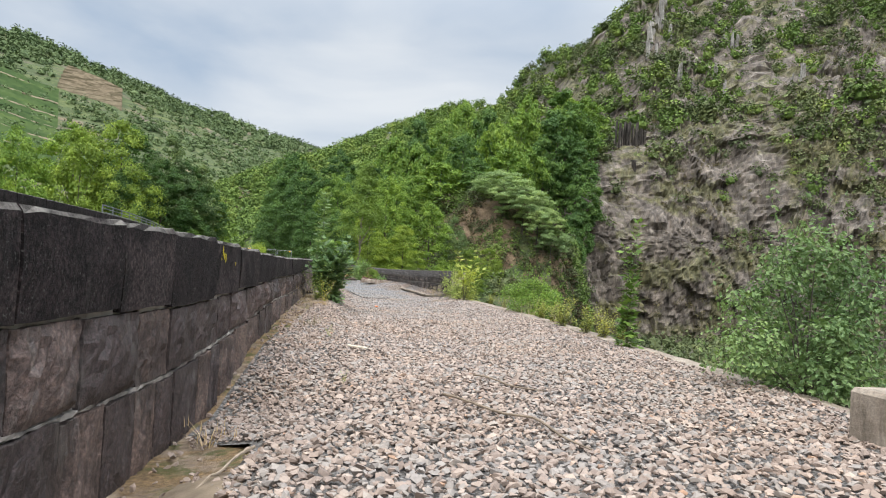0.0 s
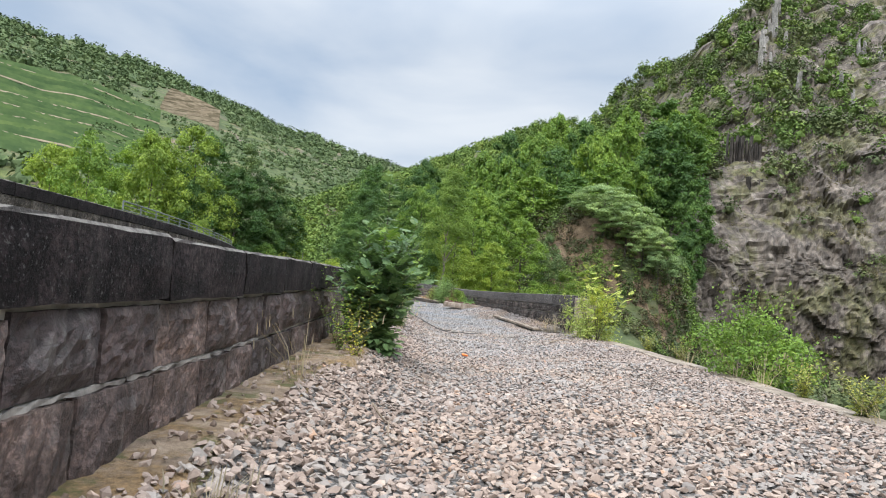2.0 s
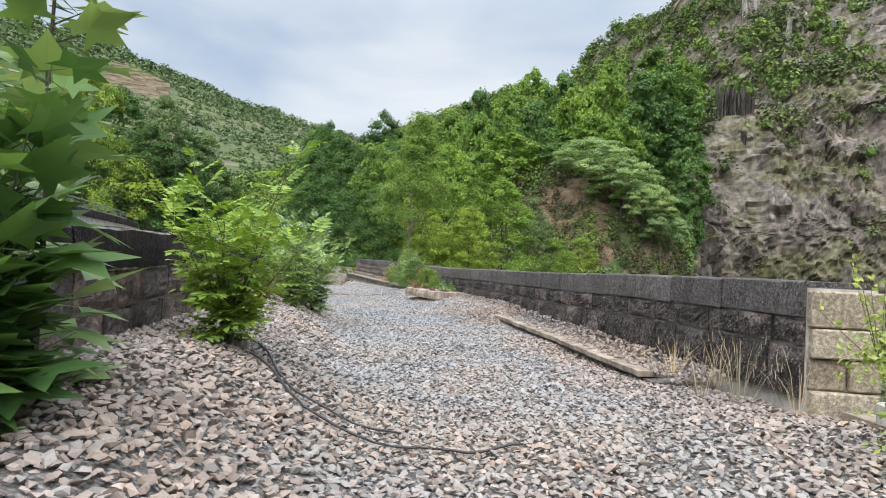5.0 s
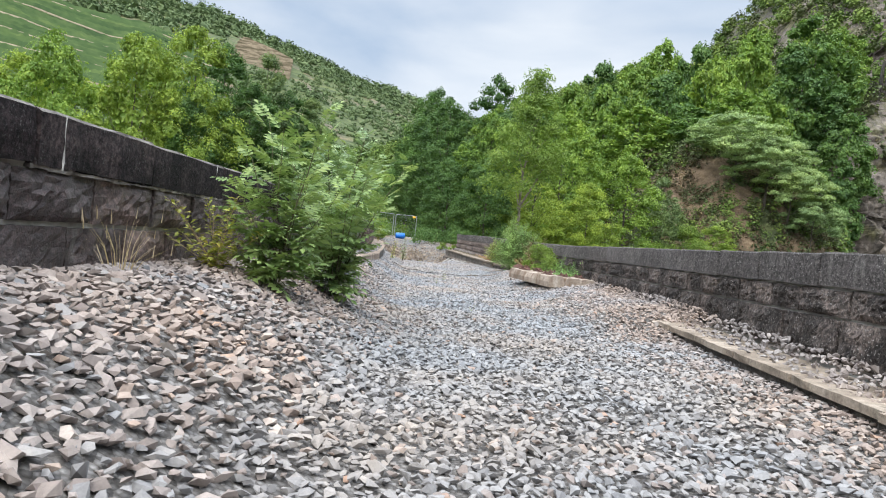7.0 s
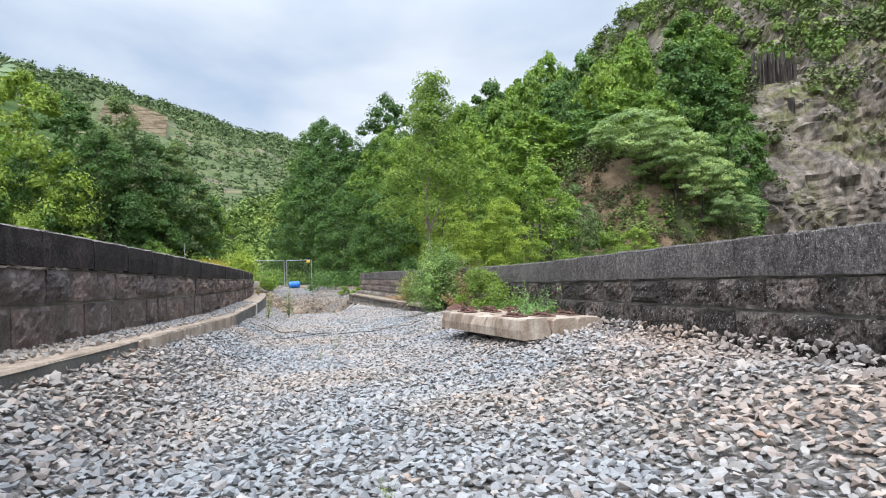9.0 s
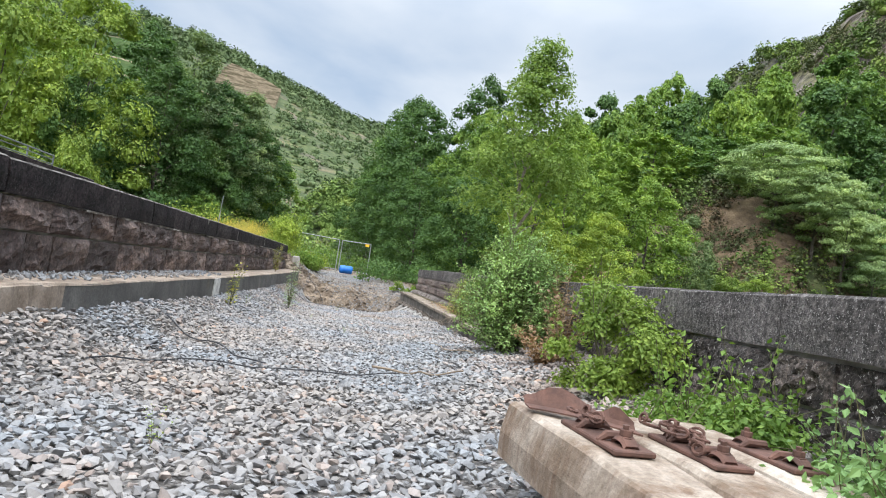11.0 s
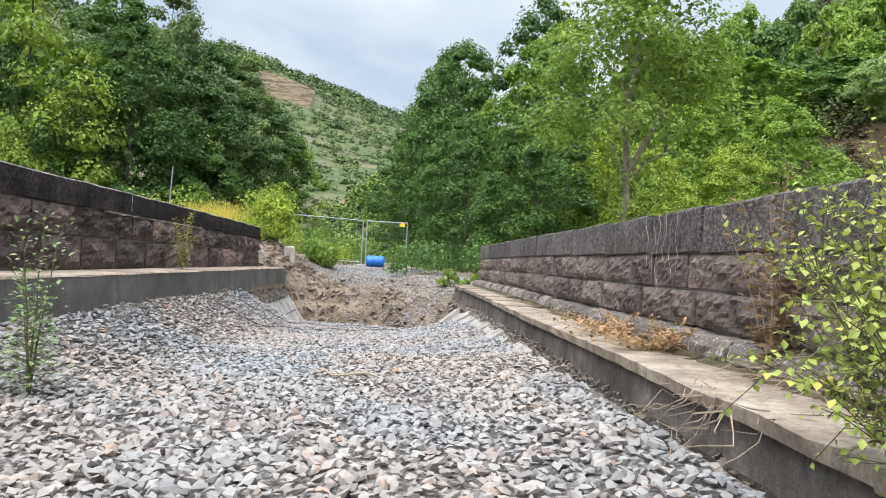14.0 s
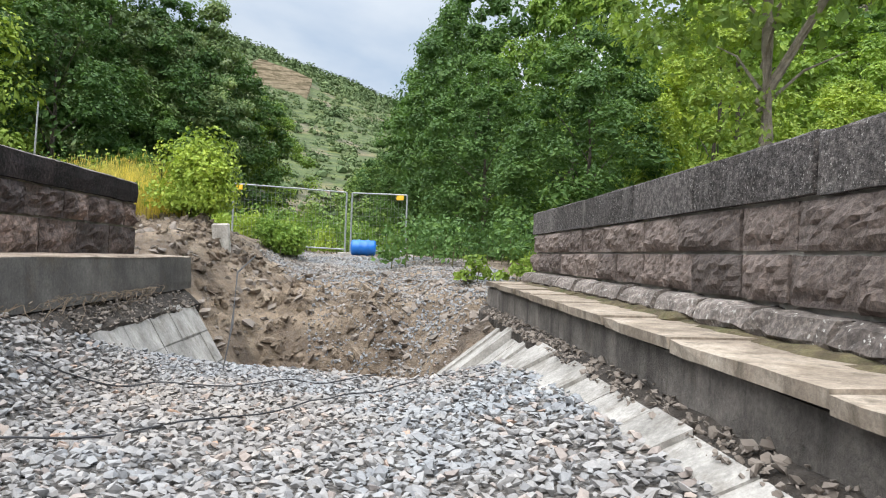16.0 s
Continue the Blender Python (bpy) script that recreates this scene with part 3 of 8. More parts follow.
END_STONE = stone_material("fresh_beige_stone", (0.3, 0.25, 0.19), (0.4, 0.34, 0.26), (0.5, 0.43, 0.34), rough=0.9, relief=0.02, grain=0.5, blotch=0.3)
for z0, z1, o0, o1 in ((-0.2, 0.16, 0.03, 0.52), (0.17, 0.4, 0.02, 0.3), (0.17, 0.4, 0.31, 0.53), (0.41, 0.63, 0.03, 0.5), (0.64, 0.915, 0.015, 0.54)):
    bm = box(bmesh.new(), left_face(25.5) + RIGHT_FACE + o0, left_face(25.5) + RIGHT_FACE + o1, 25.49 + 0.03 * math.sin(9 * z0 + 7 * o0), 25.6, z0, z1, 0.012)
    part("end_stone", bm, END_STONE, wall_right, "beige broken stone at the open end of the wall")


def plinth_block(seed):
    """A rounded foot-course block, one metre long, its round side towards +x."""
    r = np.random.RandomState(seed)
    bm = bmesh.new()
    prof = [(-0.15, -0.075), (0.1, -0.075), (0.118, -0.04), (0.108, 0.015), (0.085, 0.055), (0.03, 0.076), (-0.15, 0.08)]
    rings = [[bm.verts.new((x + r.uniform(-0.02, 0.012), u, z + r.uniform(-0.014, 0.01))) for x, z in prof] for u in (-0.497, -0.34, -0.18, 0.0, 0.16, 0.33, 0.497)]
    k = len(prof)
    for a, b in zip(rings, rings[1:]):
        for j in range(k):
            bm.faces.new((a[j], a[(j + 1) % k], b[(j + 1) % k], b[j]))
    bm.faces.new(rings[0]), bm.faces.new(list(reversed(rings[-1])))
    bmesh.ops.recalc_face_normals(bm, faces=bm.faces)
    me = bpy.data.meshes.new("plinth_stone")
    bm.to_mesh(me)
    bm.free()
    return me


PLINTH = stone_material("lichen_plinth", (0.13, 0.112, 0.104), (0.19, 0.165, 0.152), (0.26, 0.228, 0.21), (0.5, 0.49, 0.46), 22.0, wash_amount=0.25, grain=0.5, blotch=0.4)
course("plinth_stone", wall_right, [plinth_block(s) for s in range(6)], 42.5, RIGHT_END, RIGHT_FACE - 0.03, lambda y: (slab_low(y) + 0.055, slab_low(y) + 0.205), 0.155, -1, (0.45, 0.95), rng, PLINTH, 0.0, 0.012)

CHALK = plain_material("white_lime", (0.3, 0.28, 0.26), (0.7, 0.68, 0.64), 14.0, 0.9, 0.004)
for y0, z0, z1, w in ((51.83, 0.94, 0.58, 0.006), (51.7, 0.9, 0.5, 0.004), (51.62, 0.93, 0.35, 0.005), (51.5, 0.94, 0.6, 0.005), (51.4, 0.88, 0.42, 0.004), (51.3, 0.92, 0.5, 0.004)):
    streak = tube(bmesh.new(), [on_line(y0 + 0.022 * math.sin(14 * z + 9 * y0) + 0.015 * math.sin(31 * z + 40 * y0), RIGHT_FACE - (0.03 if z > 0.7 else 0.035), z) for z in np.linspace(z0, z1, 25)], [w * (0.24 + 0.12 * math.sin(2.3 * k + 20 * y0)) for k in range(24)] + [w * 0.1], 5)
    part("lime_streak", streak, CHALK, wall_right, "thin white lime run on the wall")

for y0, long_, w in ((19.15, 0.24, 0.014), (20.28, 0.16, 0.01), (22.0, 0.14, 0.008), (27.38, 0.17, 0.012), (28.13, 0.27, 0.024), (30.2, 0.16, 0.009), (44.06, 0.26, 0.012), (46.9, 0.2, 0.012), (49.2, 0.22, 0.014), (52.6, 0.2, 0.012)):
    z1 = left_top(y0) - 0.015
    bm = bmesh.new()
    rows = []
    for k in range(15):
        u = k / 14
        z, half = z1 - long_ * u, w * (0.35 + 0.3 * math.sin(5.1 * u + y0) + 0.35 * noise.noise(Vector((y0, 9 * u, 0.0)))) * (1 - 0.4 * u)
        c = y0 + 0.003 * math.sin(7 * u + 3 * y0)
        rows.append([bm.verts.new(on_line(c + s_ * max(half, 0.002), 0.028, z)) for s_ in (-1, 0, 1)])
        rows[-1][1].co.x += 0.003
    for a, b in zip(rows, rows[1:]):
        bm.faces.new((a[0], a[1], b[1], b[0]))
        bm.faces.new((a[1], a[2], b[2], b[1]))
    part("lime_streak", bm, CHALK, wall_left, "white lime run on the blackened coping")
for k, (y0, y1) in enumerate(((15.6, 20.6), (24.2, 25.6), (27.9, 30.4), (33.5, 36.0), (42.8, 45.6), (47.0, 50.0), (52.0, 55.0))):
    strip("mortar_joint", y0, y1, [(-0.03, -0.012), (0.017, -0.011), (0.019, 0.006), (-0.03, 0.009)], JOINT, 0.05, wall_left, 0.007, 90 + k, cap_low)

# the deck itself and the pier under it
tagged(strip("deck", -30.0, 59.0, [(-0.6, -1.3), (5.7, -1.3), (5.7, -3.0), (-0.6, -3.0)], WALL_DARK), "stone viaduct deck under the ballast", "bridge deck", kind="structure")
for y0 in (-20, 2, 24, 46):
    tagged(strip("pier", y0, y0 + 4, [(-0.4, -3.0), (5.5, -3.0), (5.8, -12.0), (-0.7, -12.0)], WALL_DARK), "stone pier under the viaduct deck", "pier", kind="structure")

# ledges along both parapets
ledge_left = strip("ledge_left", 16.9, 59.55, [(-0.02, -0.08), (0.56, -0.08), (0.56, 0.0), (0.54, 0.295), (-0.02, 0.30)][::-1], LEDGE_DARK, 0.5, None, 0.004, 3, ledge_lift)
tagged(ledge_left, "dark weathered concrete ledge along the parapet", "ledge", kind="structure")
strip("top", 16.95, 59.5, [(0.0, 0.296), (0.0, 0.312), (0.53, 0.306), (0.545, 0.29)], LEDGE_TOP, 0.35, ledge_left, 0.004, 4, ledge_lift)["label"] = "pale worn cement top of the ledge"
strip("patch", 36.2, 41.72, [(0.55, 0.1), (0.566, 0.1), (0.563, 0.29), (0.55, 0.29)][::-1], LEDGE_TOP, 0.09, ledge_left, 0.009, 9, ledge_lift)["label"] = "pale cement render left on the face of the ledge"
strip("patch", 45.98, 46.32, [(0.55, 0.02), (0.563, 0.02), (0.563, 0.285), (0.55, 0.285)][::-1], CHALK, 0.06, ledge_left, 0.006, 8, ledge_lift)["label"] = "broken white patch of mortar"

# dark leaf mould and crumbled mortar along the wall's foot on the ledge
MOULD = concrete_material("dark_leaf_mould", (0.02, 0.014, 0.01), (0.055, 0.038, 0.026), (0.12, 0.085, 0.058), 9.0, (0.03, 0.022, 0.014), 0.6, 0.03)
for k in range(6):
    y0 = 16.95 + 0.75 * k
    wide_ = (0.2, 0.15, 0.22, 0.16, 0.24, 0.2)[k]
    tagged(strip("leaf_mould", y0, y0 + 0.72, [(-0.01, 0.3), (-0.01, 0.345), (0.06, 0.338), (wide_ * 0.7, 0.326), (wide_, 0.308), (wide_, 0.3)][::-1], MOULD, 0.05, None, 0.016, 110 + k), "dark leaf mould gathered on the ledge at the wall foot", "dirt", kind="structure")
r = np.random.RandomState(61)
for k in range(46):
    y0 = 17.0 + 4.6 * k / 46 + r.uniform(-0.03, 0.03)
    bm = bmesh.new()
    bmesh.ops.create_icosphere(bm, subdivisions=1, radius=1.0)
    for vtx in bm.verts:
        vtx.co = vtx.co * (1 + 0.5 * noise.noise(vtx.co * 1.7 + Vector((y0 * 5, 0, 0))))
        vtx.co = Vector((vtx.co.x * 0.02, vtx.co.y * 0.038, vtx.co.z * 0.02)) * (0.6 + 0.7 * (k * 37 % 11) / 11)
    lump = part("mortar_lump", bm, JOINT, wall_left, "crumbled pale mortar at the wall foot")
    lump.matrix_basis = pose(left_face(y0) + 0.025, y0, 0.35 + r.uniform(-0.01, 0.015), 0, 0, heading(y0))

LEDGE_GREY = concrete_material("grey_rendered_ledge", (0.07, 0.064, 0.059), (0.15, 0.137, 0.126), (0.28, 0.255, 0.232), 2.6, (0.04, 0.036, 0.033), 0.6, 0.04)
ledge_right = strip("ledge_right", 26.8, 61.3, [(4.57, -0.26), (RIGHT_FACE + 0.03, -0.26), (RIGHT_FACE + 0.03, 0.03), (4.57, -0.018)], LEDGE_GREY, 0.5, None, 0.004, 5, slab_low)
tagged(ledge_right, "dark concrete ledge with beige coping slabs", "ledge", kind="structure")
rng = np.random.RandomState(9)


def ledge_slab(seed):
    """A worn coping slab, a metre long, with a ragged front edge."""
    r = np.random.RandomState(seed)
    bm = bmesh.new()
    n = 7
    rows = [[], [], [], []]
    for i in range(n):
        u = -0.495 + 0.99 * i / (n - 1)
        w = r.uniform(-0.012, 0.012)
        rows[0].append(bm.verts.new((w + 0.01, u, 0.0)))
        rows[1].append(bm.verts.new((w + r.uniform(-0.004, 0.012), u, 0.055 + r.uniform(-0.005, 0.004))))
        rows[2].append(bm.verts.new((0.5, u, 0.062)))
        rows[3].append(bm.verts.new((0.5, u, 0.0)))
    for a in range(4):
        b = (a + 1) % 4
        for i in range(n - 1):
            bm.faces.new((rows[a][i], rows[b][i], rows[b][i + 1], rows[a][i + 1]))
    bm.faces.new([rows[a][0] for a in range(4)][::-1]), bm.faces.new([rows[a][-1] for a in range(4)])
    bmesh.ops.recalc_face_normals(bm, faces=bm.faces)
    me = bpy.data.meshes.new("slab")
    bm.to_mesh(me)
    bm.free()
    me.materials.append(SLAB_BEIGE)
    return me


SLABS = [ledge_slab(s) for s in range(6)]
y = 27.0
while y < 61.0:
    if 33.2 < y < 46.0:
        y = 46.0
    L = rng.uniform(0.75, 1.15)
    h = heading(y + L / 2)
    ob = new("slab", SLABS[rng.randint(6)])
    ob.parent = ledge_right
    ym = y + L * math.cos(radians(h)) / 2
    low = slab_low(ym)
    ob.matrix_basis = pose(left_face(ym) + 4.5 + rng.uniform(-0.012, 0.012), ym, low, rng.uniform(-0.12, 0.12), rng.uniform(-0.4, 0.2), h + rng.uniform(-0.2, 0.2)) @ Matrix.Diagonal((1, L, 1, 1))
    y += L * math.cos(radians(h))

kerb = strip("kerb_right", -8.0, 25.3, [(5.22, -1.5), (5.62, -1.5), (5.62, 0.03), (5.6, 0.05), (5.24, 0.055)], SLAB_BEIGE, 0.35, None, 0.008, 6)
tagged(kerb, "pale concrete edge of the deck where the parapet is gone", "kerb", kind="structure")


# sloping lining panels of the ballast trough
def lining(name, y0, y1, top_off, top_z, foot_off, foot_z, rng, rows=3, widths=(0.5, 0.62), uneven=0.012):
    root = strip(name, y0, y1, [(top_off, top_z - 0.1), (top_off + 0.001, top_z - 0.14), (foot_off + 0.001, foot_z - 0.14), (foot_off, foot_z - 0.1)] if foot_off > top_off else [(top_off, top_z - 0.1), (foot_off, foot_z - 0.1), (foot_off, foot_z - 0.14), (top_off, top_z - 0.14)], LEDGE_DARK)
    tagged(root, "light grey concrete lining panels sloping into the ballast trough", "trough lining", kind="structure")
    y = y0
    while y < y1 - 0.1:
        L = min(rng.uniform(*widths), y1 - y)
        for r in range(rows):
            a, b = r / rows, (r + 1) / rows - 0.012
            bm = bmesh.new()
            vs = []
            j = rng.uniform(-uneven, uneven)
            for yy in (y + 0.006, y + L - 0.006):
                for s in (a, b):
                    o, z = top_off + (foot_off - top_off) * s, top_z + (foot_z - top_z) * s + j
                    for dz in (0.0, -0.1):
                        vs.append(bm.verts.new(on_line(yy, o, z + dz)))
            q = [(0, 2, 6, 4), (1, 5, 7, 3), (0, 1, 3, 2), (4, 6, 7, 5), (0, 4, 5, 1), (2, 3, 7, 6)]
            for f in q:
                bm.faces.new([vs[k] for k in f])
            bmesh.ops.recalc_face_normals(bm, faces=bm.faces)
            part("panel", bm, PANEL_GREY, root)
        y += L


lining("trough_lining_left", 50.0, 59.2, 0.72, -0.22, 1.4, -1.15, np.random.RandomState(12))
lining("trough_lining_right", 47.5, 57.9, 4.44, -0.225, 3.4, -0.85, np.random.RandomState(13), 1, (0.3, 0.5), 0.03)
lining("trough_lining_torn", 57.95, 59.7, 4.42, -0.3, 3.75, -0.85, np.random.RandomState(15), 1, (0.1, 0.24), 0.075)
lining("trough_lining_bottom", 50.0, 58.4, 1.4, -1.15, 3.4, -0.95, np.random.RandomState(14))

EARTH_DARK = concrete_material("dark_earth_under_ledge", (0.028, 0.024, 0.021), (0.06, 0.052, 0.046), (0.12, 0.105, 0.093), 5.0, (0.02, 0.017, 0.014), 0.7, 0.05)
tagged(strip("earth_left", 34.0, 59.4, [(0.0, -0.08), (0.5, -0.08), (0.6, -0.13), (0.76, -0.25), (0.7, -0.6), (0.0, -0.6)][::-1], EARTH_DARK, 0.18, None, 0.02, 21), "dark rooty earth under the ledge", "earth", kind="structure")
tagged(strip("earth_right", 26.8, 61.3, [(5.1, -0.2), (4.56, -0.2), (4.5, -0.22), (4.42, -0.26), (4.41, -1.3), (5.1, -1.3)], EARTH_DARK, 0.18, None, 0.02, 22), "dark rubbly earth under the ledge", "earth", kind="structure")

MOSS_DIRT = concrete_material("mossy_dirt", (0.045, 0.038, 0.022), (0.1, 0.08, 0.05), (0.17, 0.15, 0.08), 7.0, (0.06, 0.075, 0.025), 0.7, 0.03)
for k in range(7):
    y0 = 46.4 + 2.05 * k
    low = slab_low(y0 + 1)
    tagged(strip("dirt_strip", y0, y0 + 2.05, [(4.84, low + 0.045), (4.91, low + 0.068), (4.99, low + 0.08), (5.1, low + 0.095), (5.1, low)][::-1], MOSS_DIRT, 0.1, None, 0.014, 30 + k), "dirt and moss gathered along the wall foot on the slabs", "dirt", kind="structure")

# the second viaduct's parapet beyond
beyond = strip("wall_beyond", -12.0, 60.5, [(-9.02, -4.0), (-9.02, 2.3), (-9.5, 2.3), (-9.5, -4.0)][::-1], MORTAR)
tagged(beyond, "parapet of the neighbouring viaduct in rubble stone with black coping", "wall", kind="structure")
rng = np.random.RandomState(17)
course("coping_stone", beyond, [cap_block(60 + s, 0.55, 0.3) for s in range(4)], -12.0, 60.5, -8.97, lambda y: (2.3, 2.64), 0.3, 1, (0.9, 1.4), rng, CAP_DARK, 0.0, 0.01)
RUBBLE = [rock_block(120 + s, 0.3, 0.2, 0.05, 4, 3) for s in range(8)]
for z0 in (2.05, 1.8, 1.55):
    course("stone", beyond, RUBBLE, 14.0, 46.0, -9.0, lambda y, z0=z0: (z0, z0 + 0.25), 0.3, 1, (0.25, 0.5), rng, stone_material("pale_rubble", (0.11, 0.095, 0.08), (0.17, 0.145, 0.125), (0.26, 0.22, 0.19)) if z0 == 2.05 else RUBBLE[0].materials[0])

STEEL = plain_material("galvanised_steel", (0.3, 0.32, 0.33), (0.42, 0.44, 0.45), 20.0, 0.5, 0.001, 0.7)
GREY_PAINT = plain_material("grey_rail_paint", (0.12, 0.14, 0.14), (0.22, 0.24, 0.24), 12.0, 0.6, 0.001)
rail = new("railing")
tagged(rail, "grey steel railing on the neighbouring viaduct", "railing")
for zz, r in ((3.0, 0.03), (2.86, 0.018), (2.7, 0.018)):
    bm = bmesh.new()
    tube(bm, [on_line(y, -9.15, zz) for y in np.linspace(30, 57, 20)], r, 6)
    part("rail", bm, GREY_PAINT, rail)
POST = tube(bmesh.new(), [(0, 0, 2.6), (0, 0, 3.0)], 0.028, 6)
POST_ME = bpy.data.meshes.new("post")
POST.to_mesh(POST_ME)
POST.free()
POST_ME.materials.append(GREY_PAINT)
for y in np.arange(30, 57.1, 1.8):
    p_ = new("post", POST_ME)
    p_.parent = rail
    p_.location = on_line(float(y), -9.15, 0)

# ---------------------------------------------------------------- ballast
def ballast_edges(y):
    lo = np.interp(y, [-8, 2.4, 3.7, 4.3, 5.3, 5.9, 9.5, 11, 13, 14.2, 18.5, 21.0, 23.0, 35.0, 38.5, 58], [0.1, 0.12, 0.15, 0.72, 0.78, 0.12, 0.22, 0.32, 0.38, 0.48, 0.52, 0.46, 0.02, 0.02, 0.57, 0.58])
    hi = np.interp(y, [-8, 25, 25.6, 36, 44, 46.5, 50.5, 58], [5.32, 5.3, 5.05, 5.05, 5.05, 4.5, 4.4, 4.24])
    return lo, hi


def stone_shapes(n, rng):
    """Chunky broken stones: hulls of uneven blocks."""
    shapes = []
    for _ in range(n):
        bm = bmesh.new()
        long_, deep, shear = rng.uniform(0.95, 1.3), rng.uniform(0.4, 0.66), rng.uniform(-0.25, 0.25, 3)
        far = []
        while len(far) < 8:
            d = rng.normal(0, 1, 3)
            d /= np.linalg.norm(d)
            if all(d @ e < 0.72 for e in far):
                far.append(d)
        for x, y, z in far:
            k = rng.uniform(0.85, 1.15)
            x, y, z = x * k, y * k, z * k
            bm.verts.new(((x + shear[0] * y + shear[1] * z) * long_, (y + shear[2] * z) * 0.85, z * deep))
        r = bmesh.ops.convex_hull(bm, input=bm.verts)
        junk = list({g for g in r["geom_interior"] + r["geom_unused"] if isinstance(g, bmesh.types.BMVert)})
        bmesh.ops.delete(bm, geom=junk, context="VERTS")
        bmesh.ops.triangulate(bm, faces=bm.faces)
        bm.verts.ensure_lookup_table()
        bm.verts.index_update()
        shapes.append((np.array([v.co[:] for v in bm.verts]), np.array([[v.index for v in f.verts] for f in bm.faces])))
        bm.free()
    return shapes


def spread_shapes(shapes, pos, size, rng, tilt=0.6):
    """Lay copies of the shapes at the places, each turned and scaled by chance."""
    pick = rng.randint(len(shapes), size=len(pos))
    vs, ts, base = [], [], 0
    for k, (v, t) in enumerate(shapes):
        at = np.where(pick == k)[0]
        if not len(at):
            continue
        a, b, c = rng.uniform(0, 2 * math.pi, len(at)), rng.normal(0, tilt, len(at)), rng.normal(0, tilt, len(at))
        ca, sa, cb, sb, cc, sc = np.cos(a), np.sin(a), np.cos(b), np.sin(b), np.cos(c), np.sin(c)
        R = np.empty((len(at), 3, 3))
        R[:, 0, 0], R[:, 0, 1], R[:, 0, 2] = ca * cb, ca * sb * sc - sa * cc, ca * sb * cc + sa * sc
        R[:, 1, 0], R[:, 1, 1], R[:, 1, 2] = sa * cb, sa * sb * sc + ca * cc, sa * sb * cc - ca * sc
        R[:, 2, 0], R[:, 2, 1], R[:, 2, 2] = -sb, cb * sc, cb * cc
        w = np.einsum("nij,vj->nvi", R, v) * size[at][:, None, None] + pos[at][:, None, :]
        vs.append(w.reshape(-1, 3))
        ts.append((t[None] + (np.arange(len(at)) * len(v))[:, None, None] + base).reshape(-1, 3))
        base += w.shape[0] * w.shape[1]
    return np.concatenate(vs), np.concatenate(ts)


def ballast_material(name, stops):
    m, nt, bsdf, out = material(name)
    p = world_place(nt)
    tone = ramp(nt, island_random(nt), stops)
    zone = noise_tex(nt, p, 0.55, 4.0, 0.6)
    warm = mix(nt, ramp(nt, zone, [(0.4, (0, 0, 0)), (0.62, (1, 1, 1))]), (0.93, 0.98, 1.04), (1.08, 0.98, 0.9))
    sy = nt.nodes.new("ShaderNodeSeparateXYZ")
    nt.links.new(p, sy.inputs[0])
    older = nt.nodes.new("ShaderNodeMapRange")
    older.inputs["From Min"].default_value, older.inputs["From Max"].default_value = 34.0, 14.0
    nt.links.new(sy.outputs["Y"], older.inputs["Value"])
    warm = mix(nt, older.outputs["Result"], warm, mix(nt, 0.65, warm, (1.2, 1.0, 0.84)))
    col = mix(nt, 1.0, tone, warm, "MULTIPLY")
    col = mix(nt, 0.4, col, ramp(nt, noise_tex(nt, p, 70.0, 4.0, 0.7), [(0.3, (0.65, 0.65, 0.65)), (0.7, (1.35, 1.33, 1.3))]), "MULTIPLY")
    nt.links.new(col, bsdf.inputs["Base Color"])
    bsdf.inputs["Roughness"].default_value = 0.88
    bump(nt, bsdf, noise_tex(nt, p, 90.0, 4.0, 0.7), 0.5, 0.004)
    return m


def bed_material():
    """Packed smaller stones and grit in the gaps between the loose ones."""
    m, nt, bsdf, out = material("grit_between_stones")
    p = world_place(nt)
    cell = nt.nodes.new("ShaderNodeSeparateColor")
    nt.links.new(voronoi_tex(nt, p, 42.0, "Color"), cell.inputs[0])
    tone = ramp(nt, cell.outputs[0], [(0.0, (0.09, 0.085, 0.081)), (0.4, (0.16, 0.152, 0.146)), (0.8, (0.24, 0.23, 0.222)), (1.0, (0.31, 0.298, 0.287))])
    far = voronoi_tex(nt, p, 42.0)
    # cell rims darkened in the colour to stand for shade in the crevices
    col = mix(nt, 1.0, tone, ramp(nt, far, [(0.25, (1, 1, 1)), (0.65, (0.5, 0.48, 0.46))]), "MULTIPLY")
    col = mix(nt, 0.6, col, ramp(nt, noise_tex(nt, p, 80.0, 4.0, 0.7), [(0.3, (0.5, 0.5, 0.5)), (0.7, (1.4, 1.4, 1.4))]), "MULTIPLY")
    nt.links.new(col, bsdf.inputs["Base Color"])
    bsdf.inputs["Roughness"].default_value = 0.95
    bump(nt, bsdf, far, 0.6, -0.012)
    return m


BALLAST = ballast_material("crushed_rock_ballast", [(0.0, (0.174, 0.177, 0.183)), (0.25, (0.231, 0.234, 0.239)), (0.6, (0.261, 0.264, 0.267)), (0.9, (0.291, 0.291, 0.291)), (0.98, (0.331, 0.325, 0.317)), (1.0, (0.313, 0.217, 0.165))])
BALLAST_BROWN = ballast_material("weathered_brown_ballast", [(0.0, (0.185, 0.163, 0.152)), (0.3, (0.238, 0.21, 0.197)), (0.65, (0.285, 0.256, 0.24)), (0.92, (0.335, 0.304, 0.286)), (0.98, (0.39, 0.36, 0.337)), (1.0, (0.36, 0.255, 0.19))])
BED = bed_material()
ys = np.linspace(-10, 58.0, 240)
us = np.linspace(0, 1, 26)
verts = []
for y in ys:
    lo, hi = ballast_edges(y)
    o = lo - 0.06 + (hi - lo + 0.1) * us
    z = ballast_height(np.full_like(o, y), o) - 0.022
    verts += [(left_face(y) + oo, y, zz) for oo, zz in zip(o, z)]
